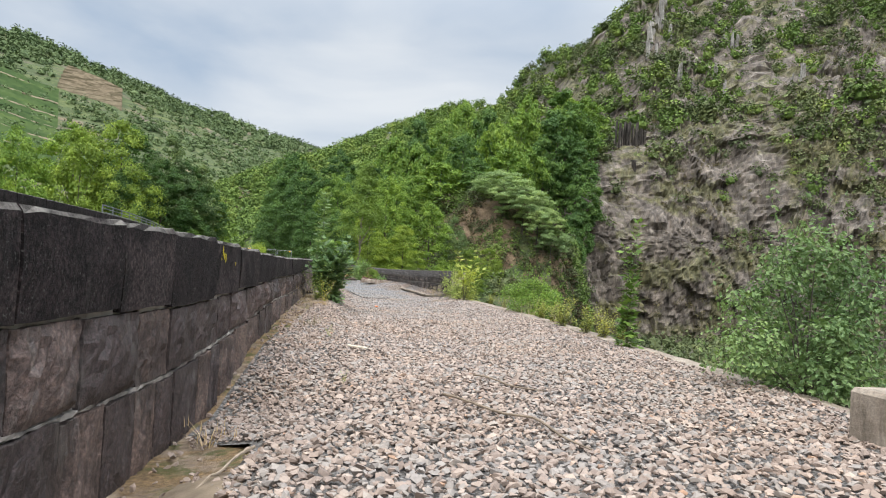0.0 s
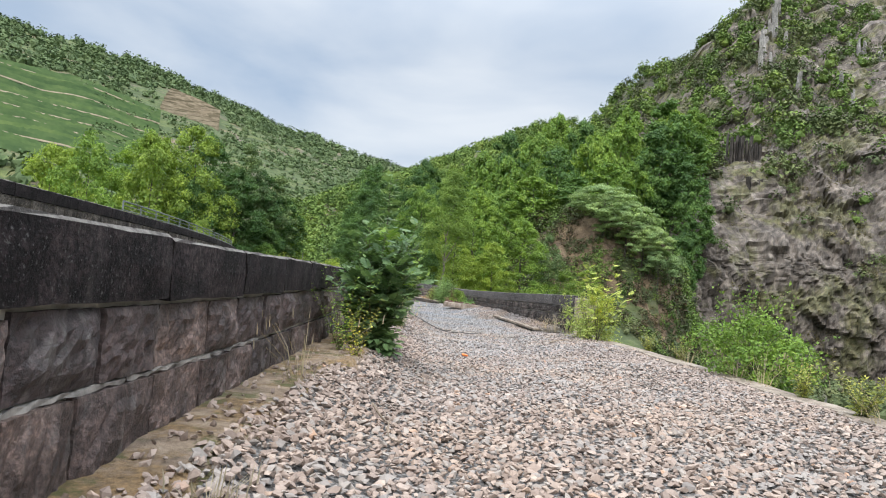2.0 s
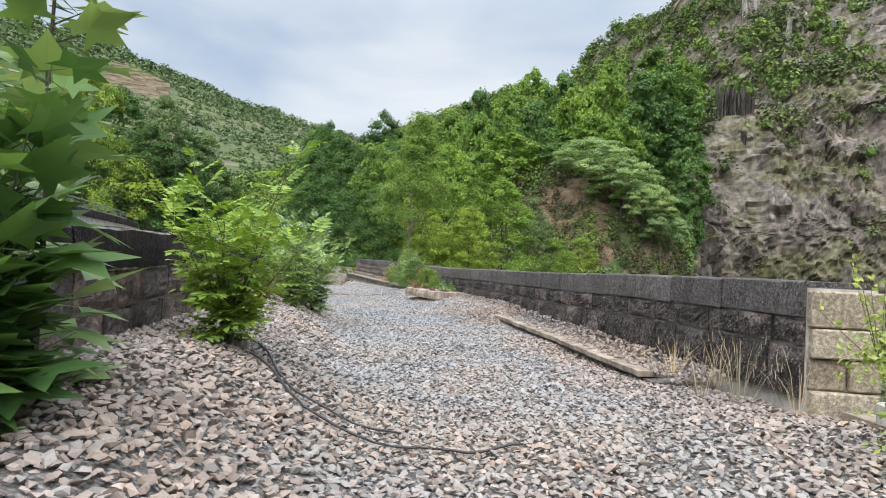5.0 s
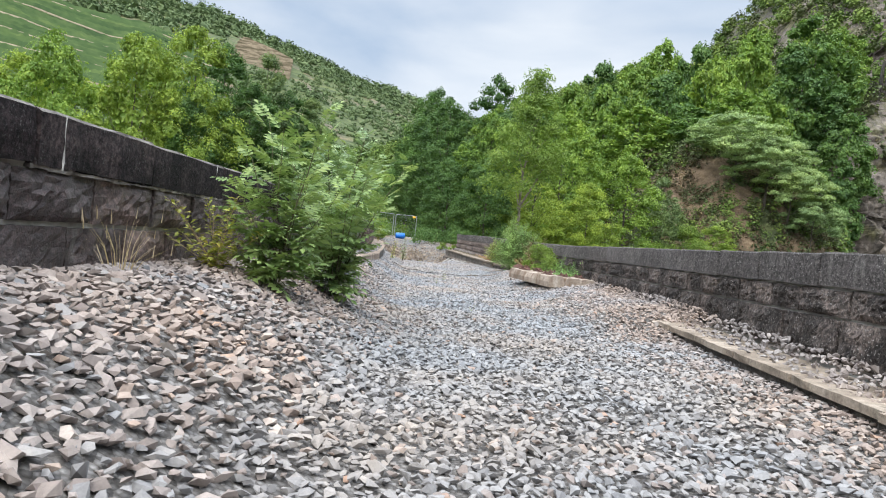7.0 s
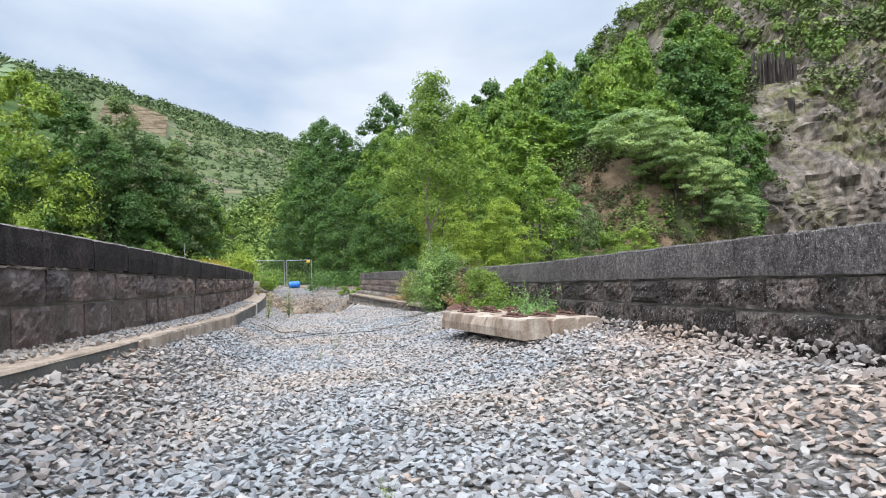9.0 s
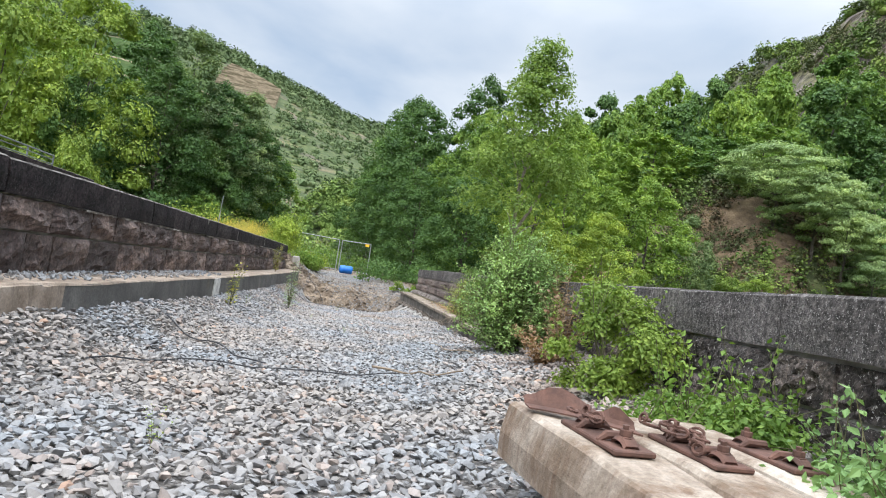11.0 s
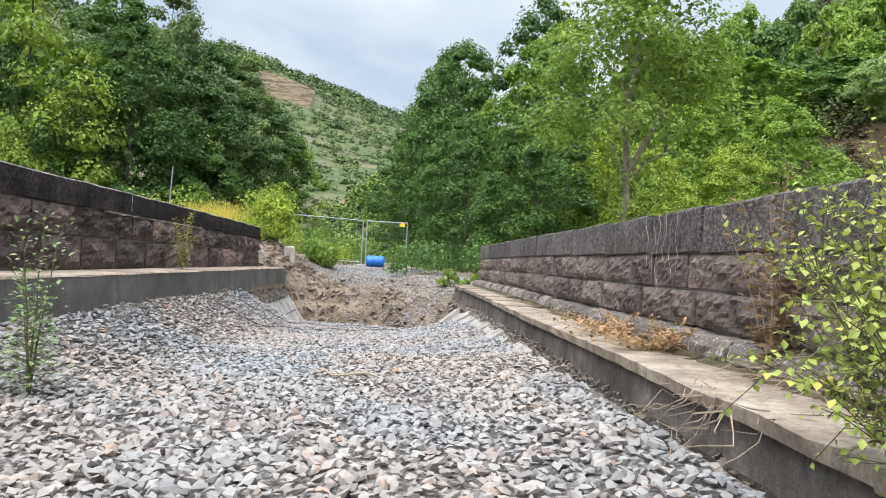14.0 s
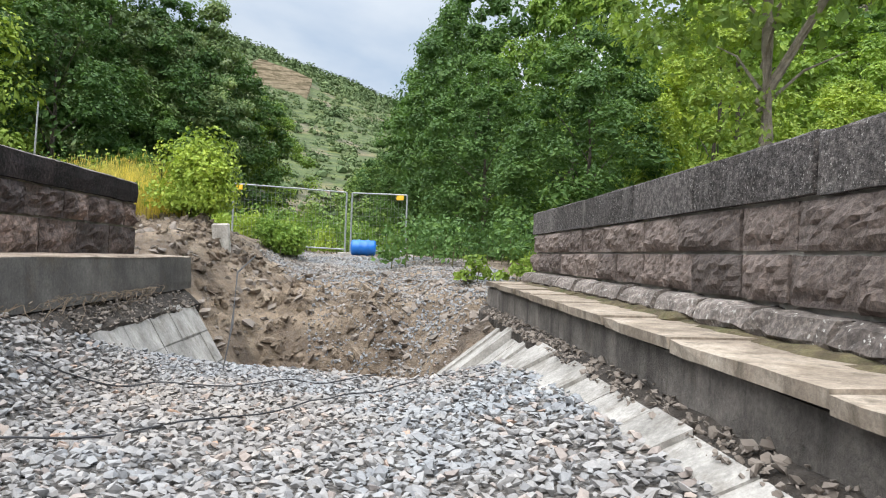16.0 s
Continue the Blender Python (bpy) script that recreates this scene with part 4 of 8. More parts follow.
faces = [(i * 26 + j, i * 26 + j + 1, i * 26 + j + 27, i * 26 + j + 26) for i in range(239) for j in range(25)]
bed = part("ballast_bed", mesh_of("ballast_bed", verts, faces, BED, True), BED)
tagged(bed, "fine grit under the crushed-stone ballast of the old track", "ballast bed", kind="structure")

rng = np.random.RandomState(31)
SHAPES = stone_shapes(36, rng)
# close-packed: one stone to a cell, each shifted by chance
CELL = 0.0455
y, o = np.meshgrid(np.arange(1.2, 57.9, CELL), np.arange(0.03, 5.35, CELL), indexing="ij")
o = (o + CELL * 0.5 * (np.arange(o.shape[0]) % 2)[:, None]).ravel() + CELL * rng.uniform(-0.48, 0.48, o.size)
y = y.ravel() + CELL * rng.uniform(-0.48, 0.48, y.size)
lo, hi = ballast_edges(y)
keep = (o > lo) & (o < hi)
y, o = y[keep], o[keep]
size = 0.0165 + 0.021 * rng.rand(len(y)) ** 1.7
size *= np.interp(y, [1, 14, 24], [1.06, 1.04, 1.0]) * np.where((o < 1.7) & (y > 20) & (y < 34), 1.1, 1.0) * np.where(rng.rand(len(y)) < 0.012, 1.45, 1.0)
z = ballast_height(y, o) + rng.uniform(-0.012, 0.008, len(y))
brown = np.maximum(smooth01(1.9, 0.9, o) * np.interp(y, [0, 14, 19, 31, 35, 40], [0.5, 0.6, 0.95, 0.95, 0.3, 0.12]), smooth01(3.5, 4.4, o) * np.interp(y, [0, 10, 40, 46, 50], [0.75, 0.85, 0.85, 0.5, 0.1]))
brown = np.maximum(brown, np.interp(y, [0, 12, 22, 30], [0.62, 0.72, 0.5, 0.1])) + np.interp(y, [0, 28, 36], [0.3, 0.3, 0.12]) * lumps(o + 70, y + 70, 0.5, 8)
brown = rng.rand(len(y)) < brown
for pick, mat_, text in ((~brown, BALLAST, "loose grey crushed-stone railway ballast"), (brown, BALLAST_BROWN, "older brownish ballast stones along the edges of the bed")):
    v, t = spread_shapes(SHAPES, np.stack([left_face(y) + o, y, z], 1)[pick], size[pick], rng, 0.3)
    tagged(part("ballast", array_mesh("ballast", v, t, mat_), mat_), text, "ballast", kind="stuff")
# stones on the trodden strip by the left parapet
ys_, os_ = rng.uniform(1.5, 15, 1700), 0.05 + 0.75 * rng.rand(1700) ** 0.7
bare = (np.hypot((ys_ - 4.85) / 0.7, (os_ - 0.55) / 0.4) < 1.0) & (rng.rand(1700) < 0.8)
ys_, os_ = ys_[~bare], os_[~bare]
v, t = spread_shapes(SHAPES, np.stack([left_face(ys_) + os_, ys_, ballast_height(ys_, os_) + 0.002], 1), 0.014 + 0.018 * rng.rand(len(ys_)), rng)
tagged(part("strip_stones", array_mesh("strip_stones", v, t, BALLAST_BROWN), BALLAST_BROWN), "scattered brown stones along the parapet foot", "stones", kind="stuff")
# ballast lying on the right ledge
y = rng.uniform(26.4, 46.4, 3400)
o = rng.uniform(4.62, 5.08, len(y))
v, t = spread_shapes(SHAPES, np.stack([left_face(y) + o, y, np.interp(y, [26, 33, 34.5, 44, 46.4], [0.035, 0.035, 0.08, 0.08, 0.03]) + 0.15 * smooth01(4.66, 5.1, o) * np.interp(y, [26, 34, 46], [0.6, 1.0, 0.3]) + rng.uniform(-0.02, 0.015, len(y))], 1), 0.017 + 0.017 * rng.rand(len(y)), rng)
tagged(part("ledge_ballast", array_mesh("ledge_ballast", v, t, BALLAST_BROWN), BALLAST_BROWN), "brownish ballast heaped on the ledge by the parapet", "ballast", kind="stuff")
# strays on the left ledge
y = np.concatenate([rng.uniform(34, 47, 1300), rng.uniform(17.2, 19.5, 60)])
o = rng.rand(len(y)) ** 1.6 * 0.45
v, t = spread_shapes(SHAPES, np.stack([left_face(y) + o, y, np.array([0.325 + ledge_lift(q) for q in y])], 1), 0.014 + 0.015 * rng.rand(len(y)), rng)
tagged(part("stray_stones", array_mesh("stray_stones", v, t, BALLAST), BALLAST), "stray ballast stones lying on the ledge", "stones", kind="stuff")


# ---------------------------------------------------------------- washed-out gap and the bank beyond
def bank_height(y, off):
    y, off = np.asarray(y, float), np.asarray(off, float)
    z = np.interp(y, [56.5, 58.2, 59.3, 60.6, 62.2, 64.0, 66.5, 75, 90], [-1.3, -1.75, -1.75, -1.35, -0.45, 0.05, 0.34, 0.45, 0.5])
    steep = np.interp(y, [56.5, 58.2, 59.3, 61.0, 61.35, 61.75, 62.8, 66.5, 75, 90], [-1.3, -1.8, -1.8, -1.5, -0.95, -0.42, -0.02, 0.34, 0.45, 0.5])
    mixf = smooth01(2.6, 3.6, off)
    z = steep * (1 - mixf) + z * mixf
    left = np.interp(y, [57, 59.2, 60.5, 62.5, 66, 90], [-1.2, -0.5, 0.6, 0.95, 0.75, 0.6])
    z = z + (np.maximum(left, z) - z) * (1 - smooth01(-0.6, 1.6, off))
    right = np.interp(y, [56.6, 58, 60.5, 62, 66, 90], [-1.0, -0.62, -0.32, -0.05, 0.35, 0.6])
    z = z + (np.maximum(right, z) - z) * smooth01(3.3, 4.5, off)
    dig = smooth01(0.4, -0.6, z)
    return z + (0.05 + 0.24 * dig) * lumps(off * 1.0 + 30, y + 30, 1.1, 41) + (0.25 + 0.75 * dig) * (0.2 * np.abs(lumps(off + 30, (y + z) * 1.0 + 30, 2.4, 42, 5)) - 0.09) * smooth01(64.5, 62.0, y) + 0.13 * dig * lumps(off + 11, y + 0.7 * z + 11, 4.2, 43, 3) + 0.06 * dig * np.abs(lumps(off + 17, y + z + 17, 9.0, 44, 2))


def soil_material():
    m, nt, bsdf, out = material("raw_brown_earth")
    p = world_place(nt)
    a = noise_tex(nt, p, 1.4, 7.0, 0.65)
    col = ramp(nt, a, [(0.28, (0.1, 0.074, 0.054)), (0.42, (0.2, 0.152, 0.112)), (0.56, (0.33, 0.26, 0.19)), (0.74, (0.46, 0.375, 0.29))])
    layer = noise_tex(nt, p, 1.6, 6.0, 0.7, (0.3, 0.3, 2.4))
    col = mix(nt, 0.7, col, ramp(nt, layer, [(0.36, (0.5, 0.48, 0.46)), (0.55, (1.0, 1.0, 1.0)), (0.68, (1.3, 1.25, 1.2))]), "MULTIPLY")
    col = mix(nt, ramp(nt, noise_tex(nt, p, 18.0, 6.0, 0.7), [(0.45, (0, 0, 0)), (0.7, (0.8, 0.8, 0.8))]), col, (0.2, 0.17, 0.145))
    nt.links.new(col, bsdf.inputs["Base Color"])
    bsdf.inputs["Roughness"].default_value = 0.97
    bump(nt, bsdf, noise_tex(nt, p, 6.0, 10.0, 0.75), 1.0, 0.13)
    return m


SOIL = soil_material()
ny, no = 190, 150
yy, oo = np.meshgrid(np.concatenate([np.linspace(56.6, 67, 160), np.linspace(67.3, 92, 30)]), np.linspace(-7, 11, no), indexing="ij")
zz = bank_height(yy, oo)
zz = np.where((oo < -5) | (oo > 8.5), zz - 0.5 * smooth01(0, 2, np.maximum(-5 - oo, oo - 8.5)), zz)
xx = left_face(66) + (left_face(np.minimum(yy, 66)) - left_face(66)) + np.where(yy > 66, -0.46 * (yy - 66), 0) + oo
idx = np.arange(ny * no).reshape(ny, no)
q = np.stack([idx[:-1, :-1], idx[:-1, 1:], idx[1:, 1:], idx[1:, :-1]], -1).reshape(-1, 4)
t = np.concatenate([q[:, [0, 1, 2]], q[:, [0, 2, 3]]])
tagged(part("earth_bank", array_mesh("earth_bank", np.stack([xx, yy, zz], -1).reshape(-1, 3), t, SOIL, False), SOIL), "washed-out brown earth bank past the broken deck", "earth bank", kind="structure")


def bank_x(y, off):
    return left_face(np.minimum(y, 66)) + np.where(y > 66, -0.46 * (y - 66), 0) + off


rng = np.random.RandomState(33)
n = 17000
y, o = rng.uniform(60.4, 68.0, n), rng.uniform(0.6, 5.6, n)
zb = bank_height(y, o)
edge = 1.9 - 1.5 * smooth01(62.2, 63.8, y) + 0.35 * lumps(y, y * 0 + 3, 0.9, 3)
ok = (o > edge) & (zb > -1.3) & (o < 5.4 - 0.5 * smooth01(64, 68, y))
y, o, zb = y[ok], o[ok], zb[ok]
v, t = spread_shapes(SHAPES, np.stack([bank_x(y, o), y, zb + 0.01], 1), 0.017 + 0.016 * rng.rand(len(y)), rng)
tagged(part("spilt_ballast", array_mesh("spilt_ballast", v, t, BALLAST), BALLAST), "grey ballast spilling down the earth bank", "ballast", kind="stuff")
ROCK_BROWN = plain_material("slaty_fragments", (0.13, 0.11, 0.095), (0.27, 0.235, 0.205), 5.0, 0.95, 0.01, island=True)
n = 2600
y, o = rng.uniform(59.6, 63.8, n), rng.uniform(-2.2, 4.6, n)
zb = bank_height(y, o)
v, t = spread_shapes(SHAPES, np.stack([bank_x(y, o), y, zb], 1), 0.011 + 0.11 * rng.rand(n) ** 6, rng, 0.4)
tagged(part("earth_clods", array_mesh("earth_clods", v, t, ROCK_BROWN), ROCK_BROWN), "slaty stones and clods sticking out of the earth", "stones", kind="stuff")
n = 1100
y, o = rng.uniform(60.6, 62.9, n), rng.uniform(-1.8, 3.4, n)
v, t = spread_shapes(SHAPES, np.stack([bank_x(y, o), y, bank_height(y, o) + 0.01], 1), 0.02 + 0.13 * rng.rand(n) ** 3, rng, 0.8)
tagged(part("soil_clods", array_mesh("soil_clods", v, t, SOIL), SOIL), "crumbling clods of brown soil on the torn bank", "soil", kind="stuff")
# trodden soil strip under the left parapet near the start
verts, faces = [], []
for i, y in enumerate(np.linspace(1.0, 20.0, 150)):
    for j, o in enumerate(np.linspace(0, 0.8, 12)):
        base = float(ballast_height(y, o)) - 0.045 * float(smooth01(0.3, 0.8, o))
        if y > 14 and o < (0.6 if y < 16.8 else 0.48):
            base = max(base, 0.29 + 0.03 * float(lumps(y * 1.0, o * 1.0 + 5, 2.2, 15)))
        verts.append((left_face(y) + o, y, base + 0.012 * float(lumps(y + 5.0, o + 5.0, 4.0, 14)) - (0.03 if y < 10 else 0.012)))
for i in range(149):
    for j in range(11):
        a = i * 12 + j
        faces.append((a, a + 1, a + 13, a + 12))
SAND, nt_, bs_, o_ = material("mossy_sandy_soil")
p_ = world_place(nt_)
soil_ = ramp(nt_, noise_tex(nt_, p_, 5.0, 8.0, 0.7), [(0.3, (0.11, 0.082, 0.06)), (0.5, (0.28, 0.21, 0.148)), (0.7, (0.48, 0.38, 0.28))])
soil_ = mix(nt_, ramp(nt_, noise_tex(nt_, p_, 2.1, 6.0, 0.7), [(0.43, (0, 0, 0)), (0.53, (0.9, 0.9, 0.9))]), soil_, ramp(nt_, noise_tex(nt_, p_, 24.0, 4.0, 0.7), [(0.35, (0.1, 0.062, 0.028)), (0.65, (0.33, 0.215, 0.1))]))
soil_ = mix(nt_, ramp(nt_, noise_tex(nt_, p_, 3.3, 6.0, 0.7), [(0.52, (0, 0, 0)), (0.6, (0.85, 0.85, 0.85))]), soil_, (0.085, 0.09, 0.025))
nt_.links.new(soil_, bs_.inputs["Base Color"])
bs_.inputs["Roughness"].default_value = 0.97
bump(nt_, bs_, noise_tex(nt_, p_, 20.0, 8.0, 0.75), 1.0, 0.03)
tagged(part("soil_strip", mesh_of("soil_strip", verts, faces, SAND, True), SAND), "sandy soil and dead leaves along the parapet foot", "soil", kind="structure")

# a drift of pale sand trodden bare beside the parapet
DRY_SAND = plain_material("pale_dry_sand", (0.13, 0.097, 0.065), (0.25, 0.195, 0.135), 7.0, 0.97, 0.008)
verts, faces = [], []
for i in range(12):
    for j in range(40):
        a, r = j * math.tau / 40, i / 11
        reach_ = 1 + 0.55 * float(lumps(3 + 1.3 * math.cos(a), 3 + 1.3 * math.sin(a), 1.6, 91))
        y, o = 4.2 + 0.6 * r * reach_ * math.sin(a), 0.5 + 0.3 * r * reach_ * math.cos(a)
        verts.append((left_face(y) + o, y, float(ballast_height(y, o)) + 0.03 - 0.085 * r ** 3 + 0.012 * float(lumps(y * 1.0 + 8, o + 8, 3.5, 92))))
faces = [(i * 40 + j, i * 40 + (j + 1) % 40, i * 40 + 40 + (j + 1) % 40, i * 40 + 40 + j) for i in range(11) for j in range(40)]
tagged(part("sand_drift", mesh_of("sand_drift", verts, faces, DRY_SAND, True), DRY_SAND), "pale dry sand drift beside the dark parapet foot", "sand", kind="structure")

# ---------------------------------------------------------------- plants: leaves, shrubs, trees
def leaf_cloud(points, normals, size, rng, fold=0.25, aspect=0.62, spread=0.55):
    """Leaf blades: two triangles each, folded along the midrib, one blade at every point."""
    n = len(points)
    nrm = normals + rng.normal(0, spread, (n, 3))
    nrm /= np.linalg.norm(nrm, axis=1, keepdims=True) + 1e-9
    t = np.cross(nrm, rng.normal(0, 1, (n, 3)))
    t /= np.linalg.norm(t, axis=1, keepdims=True) + 1e-9
    b = np.cross(nrm, t)
    s = (size * rng.uniform(0.6, 1.35, n))[:, None]
    w = s * aspect * 0.5
    v = np.stack([points - t * s * 0.5, points + b * w + nrm * s * fold * 0.5, points + t * s * 0.5, points - b * w + nrm * s * fold * 0.5], 1).reshape(-1, 3)
    k = np.arange(n)[:, None] * 4
    return v, np.concatenate([k + np.array([0, 1, 2]), k + np.array([0, 2, 3])], 0)


def crown_points(rng, n, lobes, shell=0.5):
    """Points in the outer skin of a crown made of round lobes (cx, cy, cz, r, squash)."""
    lobes = np.array(lobes)
    w = lobes[:, 3] ** 2
    pick = rng.choice(len(lobes), n, p=w / w.sum())
    d = rng.normal(0, 1, (n, 3))
    d /= np.linalg.norm(d, axis=1, keepdims=True)
    d[:, 2] = np.where(d[:, 2] < -0.4, -d[:, 2], d[:, 2])
    L = lobes[pick]
    clump = 0.8 + 0.34 * lumps(d[:, 0] * 2.2 + pick * 3.7 + 20, d[:, 1] * 2.2 + d[:, 2] * 2.6 + 20, 1.5, 21, 3)
    rr = L[:, 3] * clump * (1 - shell * rng.rand(n) ** 2.0)
    return L[:, :3] + d * rr[:, None] * np.stack([np.ones(n), np.ones(n), L[:, 4]], 1), d


def tree(name, height, spread, n, leaf, mat, bark, seed, trunk_r=0.2, first=0.25, lean=(0, 0), label="", forks=(), flat=False, boughs=120, gaps=-0.3, pointed=0.0, limbs=9, solid=True):
    """A tapered trunk with limbs and a crown of leafy sprays, bulging and broken by gaps."""
    rng = np.random.RandomState(seed)
    root = new(name)
    bm = bmesh.new()
    tip = Vector((lean[0], lean[1], height * 0.93))
    foot = Vector((0, 0, -0.5))
    pts = [foot + (tip - foot) * float(t) + Vector((rng.uniform(-1, 1), rng.uniform(-1, 1), 0)) * float(0.06 * height * t * (1 - t)) for t in np.linspace(0, 1, 9)]
    tube(bm, pts, [trunk_r * (1 - 0.93 * float(t)) for t in np.linspace(0, 1, 9)], 8)
    for fx, fy, fz, h0 in forks:
        a = Vector((lean[0] * h0, lean[1] * h0, height * h0))
        tube(bm, [a, a + Vector((fx * 0.5, fy * 0.5, fz * 0.45)), a + Vector((fx, fy, fz))], [trunk_r * 0.7, trunk_r * 0.5, trunk_r * 0.15], 7)

    def reach(q):
        return spread * (1 - 0.7 * pointed * q) * math.sin(math.pi * min(1.0, 0.16 + 0.84 * q ** 0.9)) ** 0.6

    for i in range(limbs):
        h = first + (0.9 - first) * (i + 0.5) / limbs
        a, q = i * 2.4 + rng.uniform(-0.4, 0.4), (h - first) / (1 - first)
        rr = reach(q) * 0.6
        base = Vector((lean[0] * h * 0.7, lean[1] * h * 0.7, height * h * 0.72))
        c = Vector((lean[0] * h + rr * math.cos(a), lean[1] * h + rr * math.sin(a), height * h))
        tube(bm, [base, (base + c) / 2 + Vector((0, 0, 0.015 * height)), c], [trunk_r * 0.35 * (1 - 0.6 * h), trunk_r * 0.2 * (1 - 0.5 * h), trunk_r * 0.04], 5)
    part("trunk", bm, bark, root)
    # boughs: flattened leafy domes over the crown's skin, gaps between them, coarser leaves within
    pts, nrm, sizes = [], [], []
    each = max(12, n // boughs)
    made = tries = 0
    while made < boughs and tries < boughs * 8:
        tries += 1
        a = rng.uniform(0, 2 * math.pi)
        if flat:
            r = spread * math.sqrt(rng.rand()) * 0.9
            tier = rng.choice(3)
            c = Vector((r * math.cos(a), r * math.sin(a), height * (0.97 - 0.3 * (r / spread) ** 2.2 - (0, 0.14, 0.28)[tier])))
            if r < (0, 0.35, 0.5)[tier] * spread or noise.noise(Vector((c.x * 0.45, c.y * 0.45, tier * 5.0 + seed))) < -0.15:
                continue
            size_b, thin = spread * rng.uniform(0.16, 0.27), 0.24
        else:
            q = rng.rand() ** 0.85
            if rng.rand() > 0.35 + 0.65 * reach(q) / spread:
                continue
            d = Vector((math.cos(a), math.sin(a), 2.2 * q))
            bulge = noise.noise(d * 1.3 + Vector((seed * 5.3, 0, 0))) * 0.5 + noise.noise(d * 3.1 + Vector((0, seed * 3.7, 0))) * 0.3
            if noise.noise(d * 2.6 + Vector((9.1, seed * 2.3, 4.0))) < gaps:
                continue
            r = reach(q) * (0.84 + 0.5 * bulge) * (1 - 0.4 * rng.rand() ** 2)
            h = first + (1 - first) * q * (1 + 0.06 * bulge)
            c = Vector((lean[0] * h + r * math.cos(a), lean[1] * h + r * math.sin(a), height * h))
            size_b, thin = spread * rng.uniform(0.16, 0.33) * (1 - 0.3 * q), rng.uniform(0.5, 0.85)
        d = rng.normal(0, 1, (each, 3))
        d /= np.linalg.norm(d, axis=1, keepdims=True)
        d[:, 2] = np.where(d[:, 2] < -0.25, -d[:, 2], d[:, 2])
        ragged = 0.92 + 0.6 * lumps(d[:, 0] * 1.6 + made * 3.7 + 20, d[:, 1] * 1.6 + d[:, 2] + 20, 1.3, 21, 3)
        rr = size_b * ragged * (1 - 0.45 * rng.rand(each) ** 2)
        q_ = d * rr[:, None] * np.array([1.0, 1.0, thin])
        q_[:, 2] -= 0.22 * size_b * (np.hypot(d[:, 0], d[:, 1]) ** 2)
        pts.append(q_ + np.array(c[:]))
        nrm.append(d * np.array([0.6, 0.6, 0.5]) + np.array([0.25 * math.cos(a), 0.25 * math.sin(a), 0.55]))
        sizes.append(np.full(each, leaf))
        if solid:
            deep = each * 2 // 5
            d = rng.normal(0, 1, (deep, 3))
            d /= np.linalg.norm(d, axis=1, keepdims=True)
            q_ = d * (size_b * rng.uniform(0.3, 0.66, deep))[:, None] * np.array([1.0, 1.0, thin])
            q_[:, 2] -= 0.2 * size_b * (np.hypot(d[:, 0], d[:, 1]) ** 2)
            pts.append(q_ + np.array(c[:]))
            nrm.append(d + np.array([0.0, 0.0, 0.3]))
            sizes.append(np.full(deep, leaf * (1.45 if flat else 1.75)))
        made += 1
    inner = int(0.06 * n)
    q = rng.rand(inner)
    a, rr = rng.uniform(0, 2 * math.pi, inner), 0.62 * np.sqrt(rng.rand(inner)) * np.array([reach(float(k)) for k in q])
    h = first + (1 - first) * (0.05 + 0.82 * q)
    if flat:
        h = 0.62 + 0.22 * q
    pts.append(np.stack([lean[0] * h + rr * np.cos(a), lean[1] * h + rr * np.sin(a), height * h], 1))
    nrm.append(np.stack([np.cos(a), np.sin(a), np.full(inner, 0.3)], 1))
    sizes.append(np.full(inner, leaf * (1.2 if flat else 1.8)))
    v, t = leaf_cloud(np.concatenate(pts), np.concatenate(nrm), np.concatenate(sizes), rng, spread=0.45)
    part("crown", array_mesh("crown", v, t, mat), mat, root)
    return tagged(root, label, "tree")


def leaflet(length, width, n=3):
    """A pointed blade along +y, folded a little: vertices and triangles."""
    v, t = [(0, 0, 0)], []
    for i in range(1, n + 1):
        u = i / (n + 1)
        w = width * math.sin(math.pi * u ** 0.8) * 0.5
        z = -0.12 * length * u * u
        v += [(-w, length * u, z + 0.25 * w), (0, length * u, z), (w, length * u, z + 0.25 * w)]
    v.append((0, length, -0.12 * length))
    for s in (0, 2):
        t.append((0, 1 + s, 2) if s else (0, 2, 1))
        for i in range(n - 1):
            a, b = 1 + 3 * i, 4 + 3 * i
            if s:
                t += [(a + 1, a + 2, b + 2), (a + 1, b + 2, b + 1)]
            else:
                t += [(a, a + 1, b + 1), (a, b + 1, b)]
        a = 1 + 3 * (n - 1)
        t.append((a + 1, a + 2, 3 * n + 1) if s else (a, a + 1, 3 * n + 1))
    return np.array(v, float), np.array(t)


def join_shapes(items):
    vs, ts, b = [], [], 0
    for v, t in items:
        vs.append(v), ts.append(t + b)
        b += len(v)
    return np.concatenate(vs), np.concatenate(ts)


def turn(v, m):
    return v @ np.array(m.to_3x3()).T + np.array(m.translation)


def pinnate(length=0.26, pairs=4, blade=(0.09, 0.046), fine=1):
    """An ash leaf: paired leaflets along a stalk and one at its end."""
    items = []
    for i in range(pairs):
        u = 0.25 + 0.7 * i / pairs
        k = 0.75 + 0.5 * math.sin(math.pi * (i + 0.6) / pairs)
        v, t = leaflet(blade[0] * k, blade[1] * k, fine)
        for s in (-1, 1):
            items.append((turn(v, pose(0, length * u, -0.05 * length * u * u, -8, 0, s * -62)), t))
    v, t = leaflet(*blade, fine)
    items.append((turn(v, pose(0, length * 0.95, -0.05 * length, -10, 0, 0)), t))
    s = 0.003
    items.append((np.array([(-s, 0, 0), (s, 0, 0), (s * 0.5, length, -0.05 * length), (-s * 0.5, length, -0.05 * length)]), np.array([(0, 1, 2), (0, 2, 3)])))
    return join_shapes(items)


